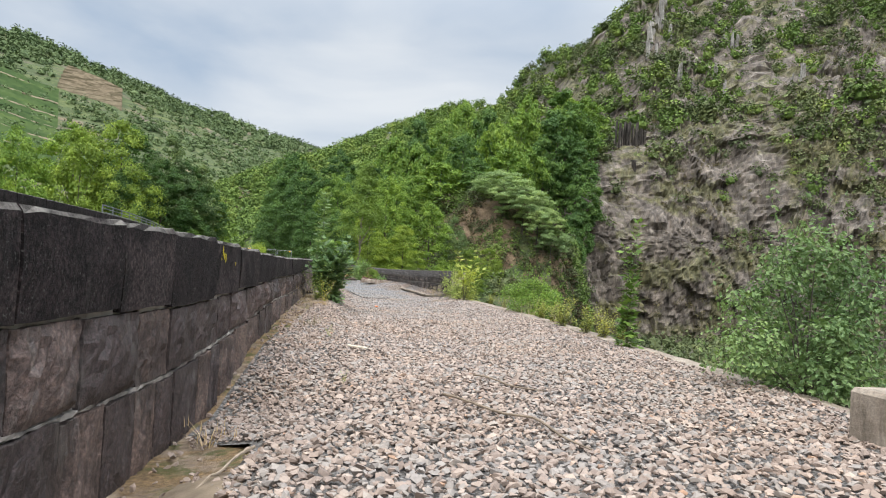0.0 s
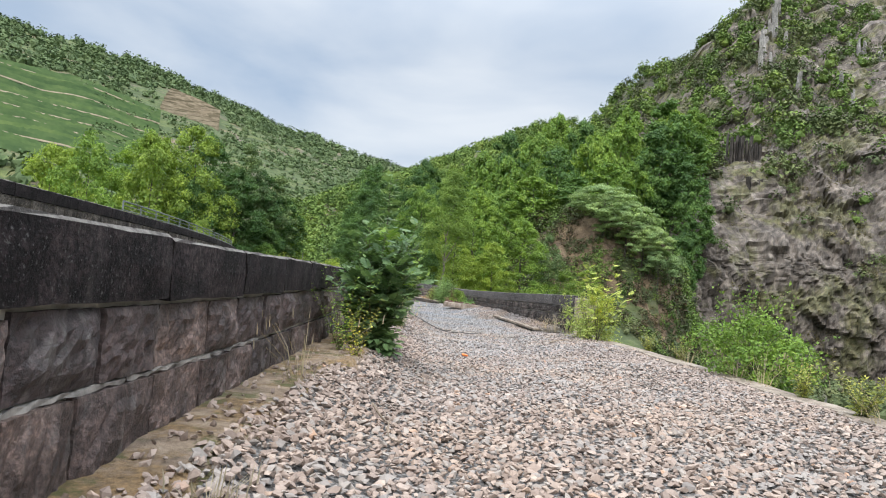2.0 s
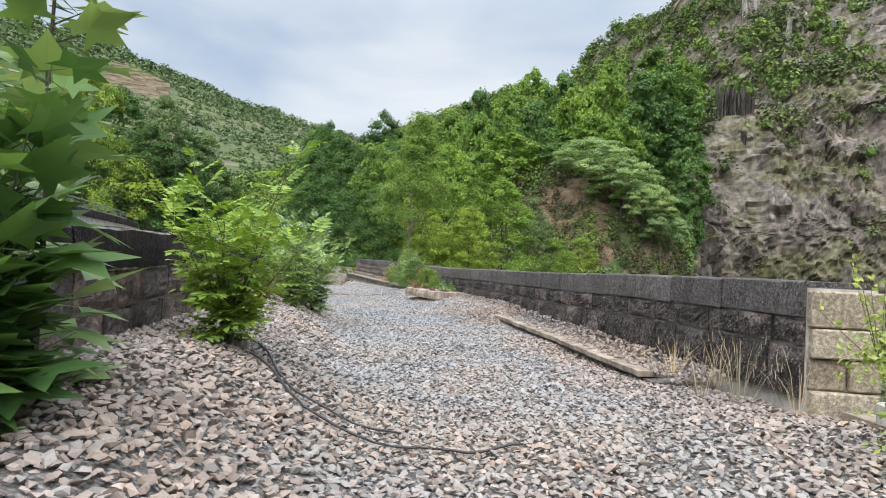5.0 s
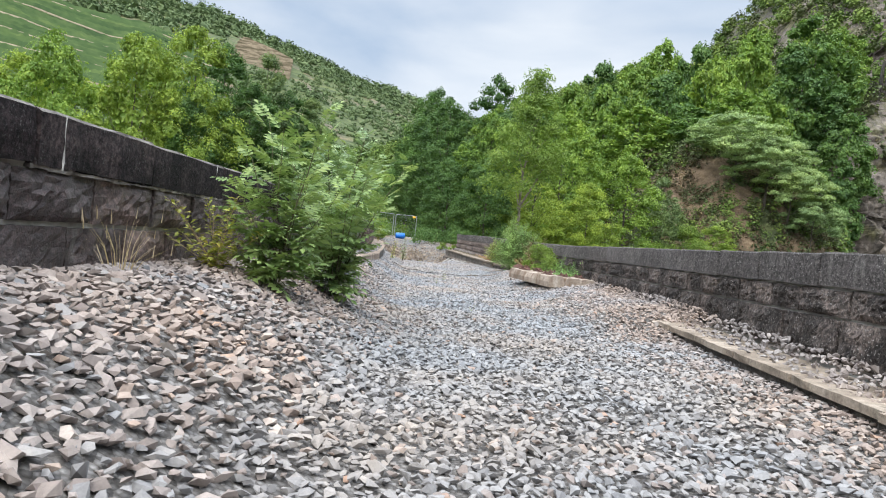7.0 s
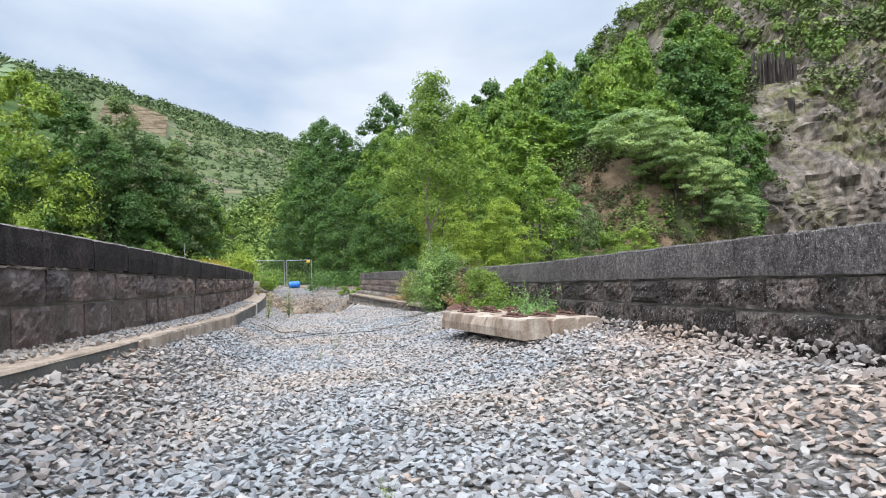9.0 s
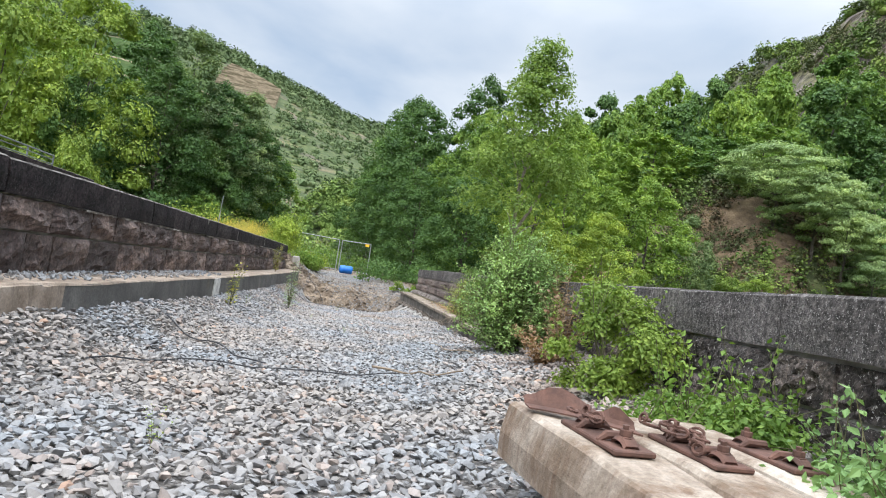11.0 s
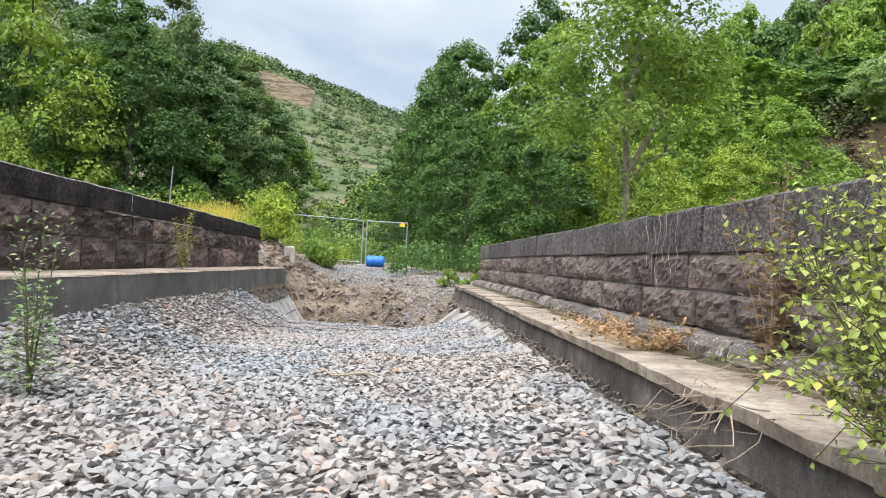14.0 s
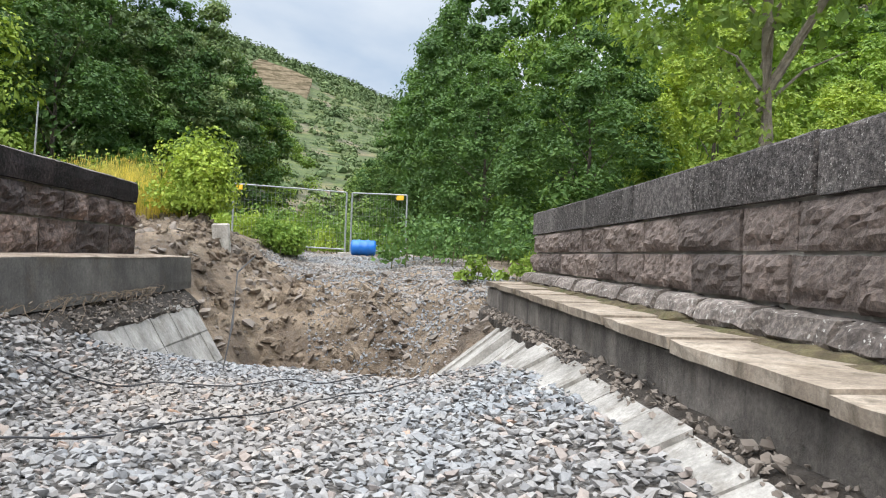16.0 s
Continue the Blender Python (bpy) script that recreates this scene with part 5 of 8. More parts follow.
def palmate(size=0.12):
    """A maple leaf: five pointed lobes on a stalk."""
    ang = [(-125, 0.55), (-90, 0.38), (-62, 0.85), (-34, 0.5), (0, 1.0), (34, 0.5), (62, 0.85), (90, 0.38), (125, 0.55)]
    v = [(0, 0.25 * size, 0)]
    for a, r in ang:
        v.append((size * 0.62 * r * math.sin(radians(a)), size * 0.25 + size * 0.75 * r * math.cos(radians(a)), -0.1 * size * r * r))
    t = [(0, i + 1, i) for i in range(1, len(ang))]
    b = len(v)
    v += [(-0.003, -0.4 * size, 0.02), (0.003, -0.4 * size, 0.02), (0, 0.25 * size, 0)]
    t.append((b, b + 1, b + 2))
    return np.array(v), np.array(t)


def place_leaves(shape, places, scales):
    v, t = shape
    R = np.array([np.array(m.to_3x3()) for m in places])
    T = np.array([np.array(m.translation) for m in places])
    w = np.einsum("nij,vj->nvi", R, v) * np.array(scales)[:, None, None] + T[:, None, :]
    k = np.arange(len(places))[:, None, None] * len(v)
    return w.reshape(-1, 3), (t[None] + k).reshape(-1, 3)


def shrub(name, seed, height, spread, stems, leaf_shape, per_stem, scale, leaf_mat, stem_mat, label, category="shrub", droop=25, stem_r=0.01, low=0.12, twig=0.0, smooth=False):
    """Stems that fan out of one root, with real leaves set round them all the way up."""
    rng = np.random.RandomState(seed)
    root = new(name)
    bm = bmesh.new()
    places, scales = [], []
    for s in range(stems):
        a = s * 2.4 + rng.uniform(-0.4, 0.4)
        out = spread * rng.uniform(0.15, 1.0) if stems > 1 else spread * 0.2
        h = height * rng.uniform(0.55, 1.0) if s else height
        pts = []
        for u in np.linspace(0, 1, 7):
            u = float(u)
            pts.append(Vector((out * math.cos(a) * u ** 1.3 + rng.uniform(-1, 1) * 0.012 * height * u, out * math.sin(a) * u ** 1.3 + rng.uniform(-1, 1) * 0.012 * height * u, h * u - 0.03)))
        tube(bm, pts, [stem_r * (1 - 0.85 * float(u)) for u in np.linspace(0, 1, 7)], 5)
        for k in range(per_stem):
            u = low + (1 - low) * (k + rng.rand()) / per_stem
            i = min(5, int(u * 6))
            p = pts[i].lerp(pts[i + 1], u * 6 - i)
            az = k * 137.5 + rng.uniform(-30, 30) + s * 50
            if twig:
                reach = twig * rng.uniform(0.2, 1.0) * (1.1 - 0.75 * u)
                q = p + Vector((-math.sin(radians(az)) * reach, math.cos(radians(az)) * reach, reach * rng.uniform(0.0, 0.6)))
                if k % 3 == 0:
                    tube(bm, [p, q], [stem_r * 0.3, stem_r * 0.12], 3)
                p = p.lerp(q, rng.uniform(0.4, 1.0))
            up = rng.uniform(-droop, 35) + (25 * u)
            places.append(Matrix.Translation(p) @ pose(0, 0, 0, 0, 0, az) @ pose(0, 0, 0, up, rng.uniform(-25, 25), 0))
            scales.append(scale * rng.uniform(0.7, 1.25) * (1.0 - 0.35 * u))
    part("branchwork", bm, stem_mat, root)
    v, t = place_leaves(leaf_shape, places, scales)
    part("foliage", array_mesh("foliage", v, t, leaf_mat, smooth), leaf_mat, root)
    return tagged(root, label, category)


def bush(name, seed, height, width, n, leaf, leaf_mat, stem_mat, label, lobes_n=16, category="bush", lift=-0.02, fine=False):
    """A dense leafy bush: a fan of branches inside, a skin of real leaves in uneven lobes, sprigs sticking out."""
    rng = np.random.RandomState(seed)
    root = new(name)
    bm = bmesh.new()
    lobes = []
    for i in range(lobes_n):
        u = (i + 0.5) / lobes_n
        a = i * 2.4 + rng.uniform(-0.4, 0.4)
        r0 = width * 0.5 * math.sin(math.pi * (0.2 + 0.72 * u)) * rng.uniform(0.35, 0.8)
        c = Vector((r0 * math.cos(a), r0 * math.sin(a), height * (lift + (0.86 - lift) * u)))
        r = width * rng.uniform(0.1, 0.3)
        lobes.append((c.x, c.y, c.z, r, 0.9))
        tube(bm, [(0, 0, -0.05), (c.x * 0.5, c.y * 0.5, c.z * 0.6), c], [0.012, 0.008, 0.003], 5)
    extra = []
    for i in range(46):
        a, e = rng.uniform(0, 6.28), rng.uniform(0.1, 1.3)
        L = Vector(lobes[rng.randint(lobes_n)][:3])
        d = Vector((math.cos(a) * math.cos(e), math.sin(a) * math.cos(e), math.sin(e)))
        q = L + d * width * rng.uniform(0.2, 0.44)
        tube(bm, [L, q], [0.004, 0.0015], 3)
        extra += [L.lerp(q, float(k)) for k in np.linspace(0.3, 1, 14)]
    for i in range(14):
        L = Vector(lobes[rng.randint(lobes_n // 2, lobes_n)][:3])
        q = L + Vector((rng.uniform(-0.3, 0.3), rng.uniform(-0.3, 0.3), 1.0)) * width * rng.uniform(0.25, 0.46)
        tube(bm, [L, q], [0.004, 0.0012], 3)
        extra += [L.lerp(q, float(k)) for k in np.linspace(0.3, 1, 16)]
    part("branchwork", bm, stem_mat, root)["kind"] = "stuff"
    p, d = crown_points(rng, n, lobes, 0.75)
    p = np.concatenate([p, np.array([e[:] for e in extra]) + rng.normal(0, leaf * 0.3, (len(extra), 3))])
    d = np.concatenate([d, rng.normal(0, 1, (len(extra), 3))])
    p[:, 2] = np.maximum(p[:, 2], 0.02)
    d[:, 2] += 0.5
    d /= np.linalg.norm(d, axis=1, keepdims=True)
    nrm = d + rng.normal(0, 0.5, d.shape)
    nrm /= np.linalg.norm(nrm, axis=1, keepdims=True)
    t_ = np.cross(nrm, rng.normal(0, 1, d.shape))
    t_ /= np.linalg.norm(t_, axis=1, keepdims=True)
    b_ = np.cross(nrm, t_)
    shp_v, shp_t = leaflet(1.0, 0.62, 1) if fine else (np.array([(0, 0, 0), (0.31, 0.45, 0.06), (0, 1, -0.1), (-0.31, 0.45, 0.06)]), np.array([(0, 1, 2), (0, 2, 3)]))
    R = np.stack([b_, t_, nrm], -1) * (leaf * rng.uniform(0.6, 1.3, len(p)))[:, None, None]
    v = (np.einsum("nij,vj->nvi", R, shp_v) + p[:, None, :]).reshape(-1, 3)
    t = (shp_t[None] + (np.arange(len(p)) * len(shp_v))[:, None, None]).reshape(-1, 3)
    part("foliage", array_mesh("foliage", v, t, leaf_mat), leaf_mat, root)
    return tagged(root, label, category)


def shoot_bush(name, seed, height, width, shoots, leaf, leaf_mat, stem_mat, label, low=0.1, bare=0.3, gap=0.021, stem=0.006):
    """A bush of many arching shoots from one stool, each with side twigs and oval leaves set alternately."""
    rng = np.random.RandomState(seed)
    root = new(name)
    bm = bmesh.new()
    pos, along = [], []
    for i in range(shoots):
        a, e = i * 2.4 + rng.uniform(-0.5, 0.5), low + (1.52 - low) * ((i + 0.5) / shoots) ** 0.85
        reach = rng.uniform(0.72, 1.0) * (1.12 if rng.rand() < 0.12 else 1.0)
        far = Vector((0.5 * width * math.cos(e) ** 0.7 * math.cos(a), 0.5 * width * math.cos(e) ** 0.7 * math.sin(a), height * (0.06 + 0.94 * math.sin(e)))) * reach
        if e > 1.15:
            far.z *= rng.uniform(0.85, 1.16)
        mid = Vector((far.x * 0.5, far.y * 0.5, far.z * 0.68 + 0.1))
        steps = max(6, int(far.length / 0.075))
        foot_ = Vector((rng.normal(0, 0.04), rng.normal(0, 0.04), 0)) * width
        line = [foot_ * ((1 - u) ** 2) + mid * (2 * u * (1 - u)) + far * (u * u) for u in np.linspace(0.0, 1.0, steps + 1)]
        tube(bm, [p + Vector((0, 0, -0.04)) if k == 0 else p for k, p in enumerate(line)][::2], [stem * (1 - 0.8 * k / steps) for k in range(0, steps + 1, 2)], 4)
        for k in range(max(1, int(steps * bare)), steps + 1):
            d = (line[k] - line[k - 1]).normalized()
            n_side = 3 if k < steps else 1
            for s in range(n_side):
                side = (d * 0.5 + Vector(rng.normal(0, 0.62, 3)) + Vector((0, 0, 0.1))).normalized() if k < steps else d
                ln = rng.uniform(0.08, 0.24) * (1.0 if k < steps * 0.85 else 0.5)
                tube(bm, [line[k], line[k] + side * ln], [0.0022, 0.001], 3)
                for q in np.arange(0.02, ln, gap):
                    out = side.cross(Vector(rng.normal(0, 1, 3))).normalized()
                    pos.append((line[k] + side * float(q))[:])
                    along.append((out * 0.9 + side * 0.45 + Vector((0, 0, -0.15)))[:])
    part("branchwork", bm, stem_mat, root)["kind"] = "stuff"
    p, t_ = np.array(pos), np.array(along)
    p[:, 2] = np.maximum(p[:, 2], 0.03)
    t_ /= np.linalg.norm(t_, axis=1, keepdims=True)
    up = np.array([0, 0, 1.0]) + rng.normal(0, 0.42, t_.shape) + 0.35 * p / width
    b_ = np.cross(t_, up)
    b_ /= np.linalg.norm(b_, axis=1, keepdims=True)
    nrm = np.cross(b_, t_)
    shp_v, shp_t = leaflet(1.0, 0.8, 1)
    R = np.stack([b_, t_, nrm], -1) * (leaf * rng.uniform(0.6, 1.25, len(p)))[:, None, None]
    v = (np.einsum("nij,vj->nvi", R, shp_v) + p[:, None, :]).reshape(-1, 3)
    t = (np.array(shp_t)[None] + (np.arange(len(p)) * len(shp_v))[:, None, None]).reshape(-1, 3)
    part("foliage", array_mesh("foliage", v, t, leaf_mat), leaf_mat, root)
    return tagged(root, label, "bush")


def grass_tuft(name, seed, n, height, spread, mat, label, ears=False, category="grass", blade=1.0):
    """Thin bent blades out of one root."""
    rng = np.random.RandomState(seed)
    vs, ts = [], []
    for i in range(n):
        a, r = rng.uniform(0, 2 * math.pi), spread * rng.rand() ** 0.7
        h, w = height * rng.uniform(0.5, 1.0), rng.uniform(0.001, 0.0025) * blade
        bx, by = 0.3 * r * math.cos(a), 0.3 * r * math.sin(a)
        dx, dy = -math.sin(a) * w, math.cos(a) * w
        k = len(vs)
        for u in (0, 0.5, 0.85):
            x, y, z = bx + r * math.cos(a) * u ** 1.8, by + r * math.sin(a) * u ** 1.8, h * u * (1 - 0.15 * u)
            f = 1 - 0.6 * u
            vs += [(x - dx * f, y - dy * f, z), (x + dx * f, y + dy * f, z)]
        vs.append((bx + r * math.cos(a), by + r * math.sin(a), h * 0.9))
        ts += [(k, k + 1, k + 3), (k, k + 3, k + 2), (k + 2, k + 3, k + 5), (k + 2, k + 5, k + 4), (k + 4, k + 5, k + 6)]
        if ears and i % 2 == 0:
            k = len(vs)
            x, y, z = vs[-1]
            vs += [(x - 0.003, y, z - 0.04), (x + 0.003, y, z - 0.04), (x, y + 0.003, z), (x + 0.01 * math.cos(a), y + 0.01 * math.sin(a), z + 0.04)]
            ts += [(k, k + 1, k + 3), (k, k + 2, k + 3), (k + 1, k + 2, k + 3)]
    me = array_mesh(name, np.array(vs), np.array(ts), mat)
    return tagged(part(name, me, mat), label, category)


def put(ob, y, off, z=None, turn_by=0.0, size=1.0):
    if z is None:
        z = float(ballast_height(y, off)) - 0.02
    ob.matrix_basis = pose(left_face(y) + off, y, z, 0, 0, turn_by) @ Matrix.Diagonal((size, size, size, 1))
    return ob


BARK = plain_material("bark", (0.05, 0.042, 0.034), (0.13, 0.11, 0.09), 9.0, 0.95, 0.02)
PALE_BARK = plain_material("pale_bark", (0.14, 0.12, 0.095), (0.33, 0.29, 0.235), 7.0, 0.95, 0.02)
STALK = plain_material("green_brown_stalk", (0.07, 0.075, 0.035), (0.14, 0.13, 0.06), 12.0, 0.8, 0.002)
DRY = plain_material("dry_stalk", (0.28, 0.2, 0.11), (0.5, 0.38, 0.22), 12.0, 0.9, 0.002)
LEAF_FRESH = leaf_material("fresh_leaves", [(0.0, (0.075, 0.145, 0.024)), (0.5, (0.13, 0.22, 0.038)), (1.0, (0.22, 0.31, 0.055))])
LEAF_DEEP = leaf_material("deep_leaves", [(0.0, (0.04, 0.088, 0.023)), (0.5, (0.07, 0.138, 0.035)), (1.0, (0.122, 0.205, 0.051))])
LEAF_BRIGHT = leaf_material("bright_leaves", [(0.0, (0.1, 0.165, 0.025)), (0.5, (0.165, 0.245, 0.038)), (1.0, (0.26, 0.33, 0.058))])
LEAF_SOFT = leaf_material("soft_grey_leaves", [(0.0, (0.075, 0.12, 0.045)), (0.5, (0.12, 0.18, 0.065)), (1.0, (0.19, 0.25, 0.09))])
LEAF_ACACIA = leaf_material("pale_feathery_leaves", [(0.0, (0.14, 0.21, 0.075)), (0.5, (0.205, 0.295, 0.108)), (1.0, (0.29, 0.38, 0.15))])
LEAF_MAPLE = leaf_material("maple_leaves", [(0.0, (0.11, 0.18, 0.035)), (0.5, (0.18, 0.27, 0.055)), (1.0, (0.28, 0.37, 0.085))], 0.5, 0.45)
LEAF_YELLOW = leaf_material("yellowing_leaves", [(0.0, (0.12, 0.15, 0.03)), (0.6, (0.24, 0.27, 0.05)), (1.0, (0.42, 0.36, 0.08))])
LEAF_BLUE = leaf_material("bluish_leaves", [(0.0, (0.09, 0.155, 0.07)), (0.5, (0.15, 0.23, 0.1)), (1.0, (0.23, 0.31, 0.14))], 0.33)
LEAF_ELDER = leaf_material("dark_bluish_leaves", [(0.0, (0.065, 0.115, 0.042)), (0.5, (0.125, 0.2, 0.07)), (1.0, (0.22, 0.31, 0.105))], 0.36)
LEAF_MID = leaf_material("soft_green_leaves", [(0.0, (0.085, 0.15, 0.05)), (0.5, (0.145, 0.225, 0.075)), (1.0, (0.23, 0.31, 0.11))], 0.42)
LEAF_LUSH = leaf_material("lush_leaves", [(0.0, (0.11, 0.2, 0.06)), (0.5, (0.175, 0.29, 0.09)), (1.0, (0.26, 0.38, 0.13))], 0.42)
LEAF_LIME = leaf_material("lime_leaves", [(0.0, (0.15, 0.215, 0.05)), (0.6, (0.26, 0.33, 0.08)), (0.94, (0.34, 0.38, 0.1)), (1.0, (0.56, 0.46, 0.11))], 0.42)
LEAF_DEAD = leaf_material("withered_leaves", [(0.0, (0.09, 0.055, 0.032)), (0.5, (0.19, 0.128, 0.072)), (1.0, (0.31, 0.235, 0.14))], 0.8)
STRAW = leaf_material("straw", [(0.0, (0.24, 0.195, 0.11)), (0.5, (0.35, 0.295, 0.185)), (1.0, (0.46, 0.4, 0.27))], 0.8)
STRAW_YELLOW = leaf_material("yellow_grass", [(0.0, (0.3, 0.27, 0.06)), (0.5, (0.46, 0.4, 0.085)), (1.0, (0.6, 0.52, 0.13))], 0.8)

ASH, ASH_BROAD, OVAL, MAPLE_LEAF = pinnate(), pinnate(blade=(0.1, 0.058), fine=2), leaflet(0.06, 0.036, 1), palmate()
SMALL = leaflet(0.045, 0.028, 1)

# along the left parapet
put(shrub("ash_shrub", 1, 1.45, 0.56, 22, ASH_BROAD, 30, 0.95, LEAF_ELDER, STALK, "bushy young ash with dark bluish pinnate leaves against the parapet", stem_r=0.012, low=0.03, smooth=True), 15.5, 0.6, 0.2)
put(shrub("ash_shrub", 2, 1.35, 0.46, 9, ASH_BROAD, 30, 0.85, LEAF_FRESH, STALK, "young ash with fresh pinnate leaves against the parapet", stem_r=0.01, low=0.3, smooth=True), 15.9, 0.55, 0.2)
put(shrub("sycamore_sapling", 3, 3.15, 0.12, 1, MAPLE_LEAF, 105, 3.0, LEAF_MID, BARK, "tall thin maple sapling rising above the parapet", "sapling", stem_r=0.02, low=0.04, twig=0.24), 22.9, 0.28, 0.2, 20)
put(shrub("sycamore_sapling", 45, 2.1, 0.08, 1, MAPLE_LEAF, 34, 2.4, LEAF_MID, BARK, "thin young maple sapling by the parapet", "sapling", stem_r=0.009, low=0.3, twig=0.14), 22.2, 0.14, 0.25)
put(shrub("sycamore_bush", 4, 1.5, 0.42, 8, MAPLE_LEAF, 24, 3.2, LEAF_DEEP, BARK, "low maple bush with broad dark leaves at the parapet", stem_r=0.012, twig=0.22), 22.4, 0.25, 0.2)
put(shrub("ash_shrub", 5, 1.55, 0.62, 13, ASH, 24, 1.1, LEAF_FRESH, STALK, "young ash with light green leaves by the ballast heap", stem_r=0.011), 25.0, 0.7)
put(shrub("weed", 6, 0.62, 0.4, 60, leaflet(0.07, 0.011, 1), 46, 1.0, LEAF_BLUE, STALK, "feathery green weed growing out of the ballast", "weed", stem_r=0.003), 20.3, 0.78)
put(shrub("ash_shrub", 7, 1.3, 0.46, 10, ASH, 22, 1.0, LEAF_MID, STALK, "slender young ash on the ballast heap", stem_r=0.009), 29.6, 0.8)
put(shrub("ash_shrub", 8, 1.35, 0.6, 12, ASH, 23, 1.0, LEAF_MID, STALK, "young ash with drooping leaves on the ballast heap", stem_r=0.009), 30.9, 1.0)
put(shrub("ash_shrub", 9, 1.62, 0.7, 14, ASH, 40, 0.95, LEAF_BLUE, STALK, "tall young ash with greyish leaves by the parapet", stem_r=0.014), 32.6, 0.62)
put(shrub("bramble", 10, 0.55, 0.55, 14, OVAL, 40, 1.0, LEAF_YELLOW, DRY, "reddish half-withered bramble on the ballast heap", "weed", stem_r=0.004, twig=0.08), 29.55, 0.35)
put(shrub("sapling", 11, 0.95, 0.24, 6, OVAL, 70, 0.8, LEAF_BLUE, STALK, "small grey-green sapling in the ballast", "sapling", stem_r=0.008, twig=0.18), 49.3, 1.3)
put(shrub("sapling", 12, 0.66, 0.16, 4, OVAL, 34, 0.95, LEAF_YELLOW, STALK, "scraggy little sapling at the ledge foot", "sapling", stem_r=0.007, twig=0.1), 46.0, 0.85)
put(shrub("weed", 13, 0.75, 0.32, 10, OVAL, 44, 0.8, LEAF_YELLOW, DRY, "yellowing weed growing on the ledge", "weed", stem_r=0.004, twig=0.08), 53.6, 0.3, 0.3)
put(shrub("weed", 14, 0.85, 0.4, 14, SMALL, 34, 0.9, LEAF_FRESH, STALK, "tall weed with small yellow flowers by the parapet", "weed", stem_r=0.003, twig=0.06), 14.75, 0.36)
put(shrub("weed", 46, 0.6, 0.3, 10, SMALL, 30, 0.8, LEAF_YELLOW, STALK, "tall weed with small yellow flowers by the parapet", "weed", stem_r=0.003, twig=0.06), 14.5, 0.55)

# along the right edge
put(bush("bush", 20, 1.6, 2.1, 10000, 0.055, LEAF_MID, BARK, "dense green bush at the open edge of the deck"), 7.7, 5.8, 0.0)
put(shrub("hollyhock", 21, 1.95, 0.25, 4, MAPLE_LEAF, 60, 1.4, LEAF_FRESH, STALK, "tall single stalk with broad leaves at the deck edge", "weed", stem_r=0.012, low=0.05, twig=0.14), 10.9, 5.22, 0.0)
put(bush("bush", 22, 1.1, 1.7, 7500, 0.05, LEAF_FRESH, BARK, "round green bush outside the deck edge"), 18.4, 5.85, -0.1)
for k, (yy_, off_, s_) in enumerate(((11.6, 5.4, 0.8), (12.4, 5.4, 1.0), (13.1, 5.35, 1.0), (14.4, 5.3, 1.15), (15.4, 5.45, 1.0), (16.6, 5.55, 0.8), (20.4, 5.65, 0.8), (21.8, 5.6, 0.7))):
    put(shrub("weed", 30 + k, 0.6, 0.4, 12, OVAL, 44, 0.95, LEAF_YELLOW, STALK, "yellow-green weed along the deck edge", "weed", stem_r=0.004, twig=0.1), yy_, off_, 0.02, 0, s_)
put(bush("bush", 23, 1.0, 1.5, 4200, 0.045, LEAF_LIME, STALK, "yellowish bush at the broken end of the parapet"), 23.9, 5.05, 0.02)
put(shrub("ash_shrub", 24, 1.75, 0.62, 6, ASH, 17, 1.0, LEAF_LIME, STALK, "thin yellow-green ash sapling at the deck edge", stem_r=0.01, low=0.3), 23.6, 5.15, 0.02)
put(shoot_bush("bush", 25, 1.4, 1.55, 155, 0.033, LEAF_LUSH, STALK, "dense green bush with upright shoots growing from the ballast", gap=0.019), 45.0, 4.62, -0.1)
put(bush("bush", 26, 0.8, 0.95, 10000, 0.033, LEAF_BRIGHT, STALK, "bright green weed behind the sleepers", 10), 42.1, 4.7, 0.0)
put(bush("nettle", 27, 0.16, 1.0, 5000, 0.034, LEAF_FRESH, STALK, "low green creeping weed on the ledge by the sleepers", 14, "weed"), 40.7, 4.75, 0.06)
put(bush("nettle", 28, 0.13, 0.95, 4600, 0.034, LEAF_LUSH, STALK, "low green creeping weed on the ledge by the sleepers", 12, "weed"), 39.7, 4.85, 0.06)
put(shrub("withered_plant", 29, 0.98, 0.42, 16, OVAL, 40, 1.1, LEAF_DEAD, DRY, "withered brown plant against the parapet", "weed", stem_r=0.005, twig=0.12), 43.75, 4.82, 0.05)
put(shrub("withered_plant", 39, 0.4, 0.45, 16, SMALL, 50, 1.2, LEAF_DEAD, DRY, "low tangle of dead brown stems", "weed", stem_r=0.003, twig=0.1), 43.5, 4.62, 0.05)
put(shoot_bush("bush", 36, 0.84, 1.0, 56, 0.022, LEAF_LIME, STALK, "yellow-green bush with thin bare stems on the ledge", 0.3, 0.25, 0.026, 0.0035), 48.4, 4.56, -0.02)
put(shrub("withered_creeper", 41, 0.95, 0.22, 9, SMALL, 44, 1.3, LEAF_DEAD, DRY, "withered brown creeper hanging on the parapet", "creeper", stem_r=0.003, twig=0.1), 49.95, 4.98, 0.06)
put(shrub("withered_creeper", 42, 0.85, 0.1, 4, SMALL, 26, 1.0, LEAF_DEAD, DRY, "thin withered creeper hanging on the parapet", "creeper", stem_r=0.003, twig=0.06), 47.5, 5.04, 0.1)
put(shrub("withered_plant", 43, 0.24, 0.8, 26, SMALL, 40, 1.1, LEAF_DEAD, DRY, "low brown tangle of dead creeper on the ledge", "weed", stem_r=0.003, twig=0.1), 50.9, 4.88, 0.04)
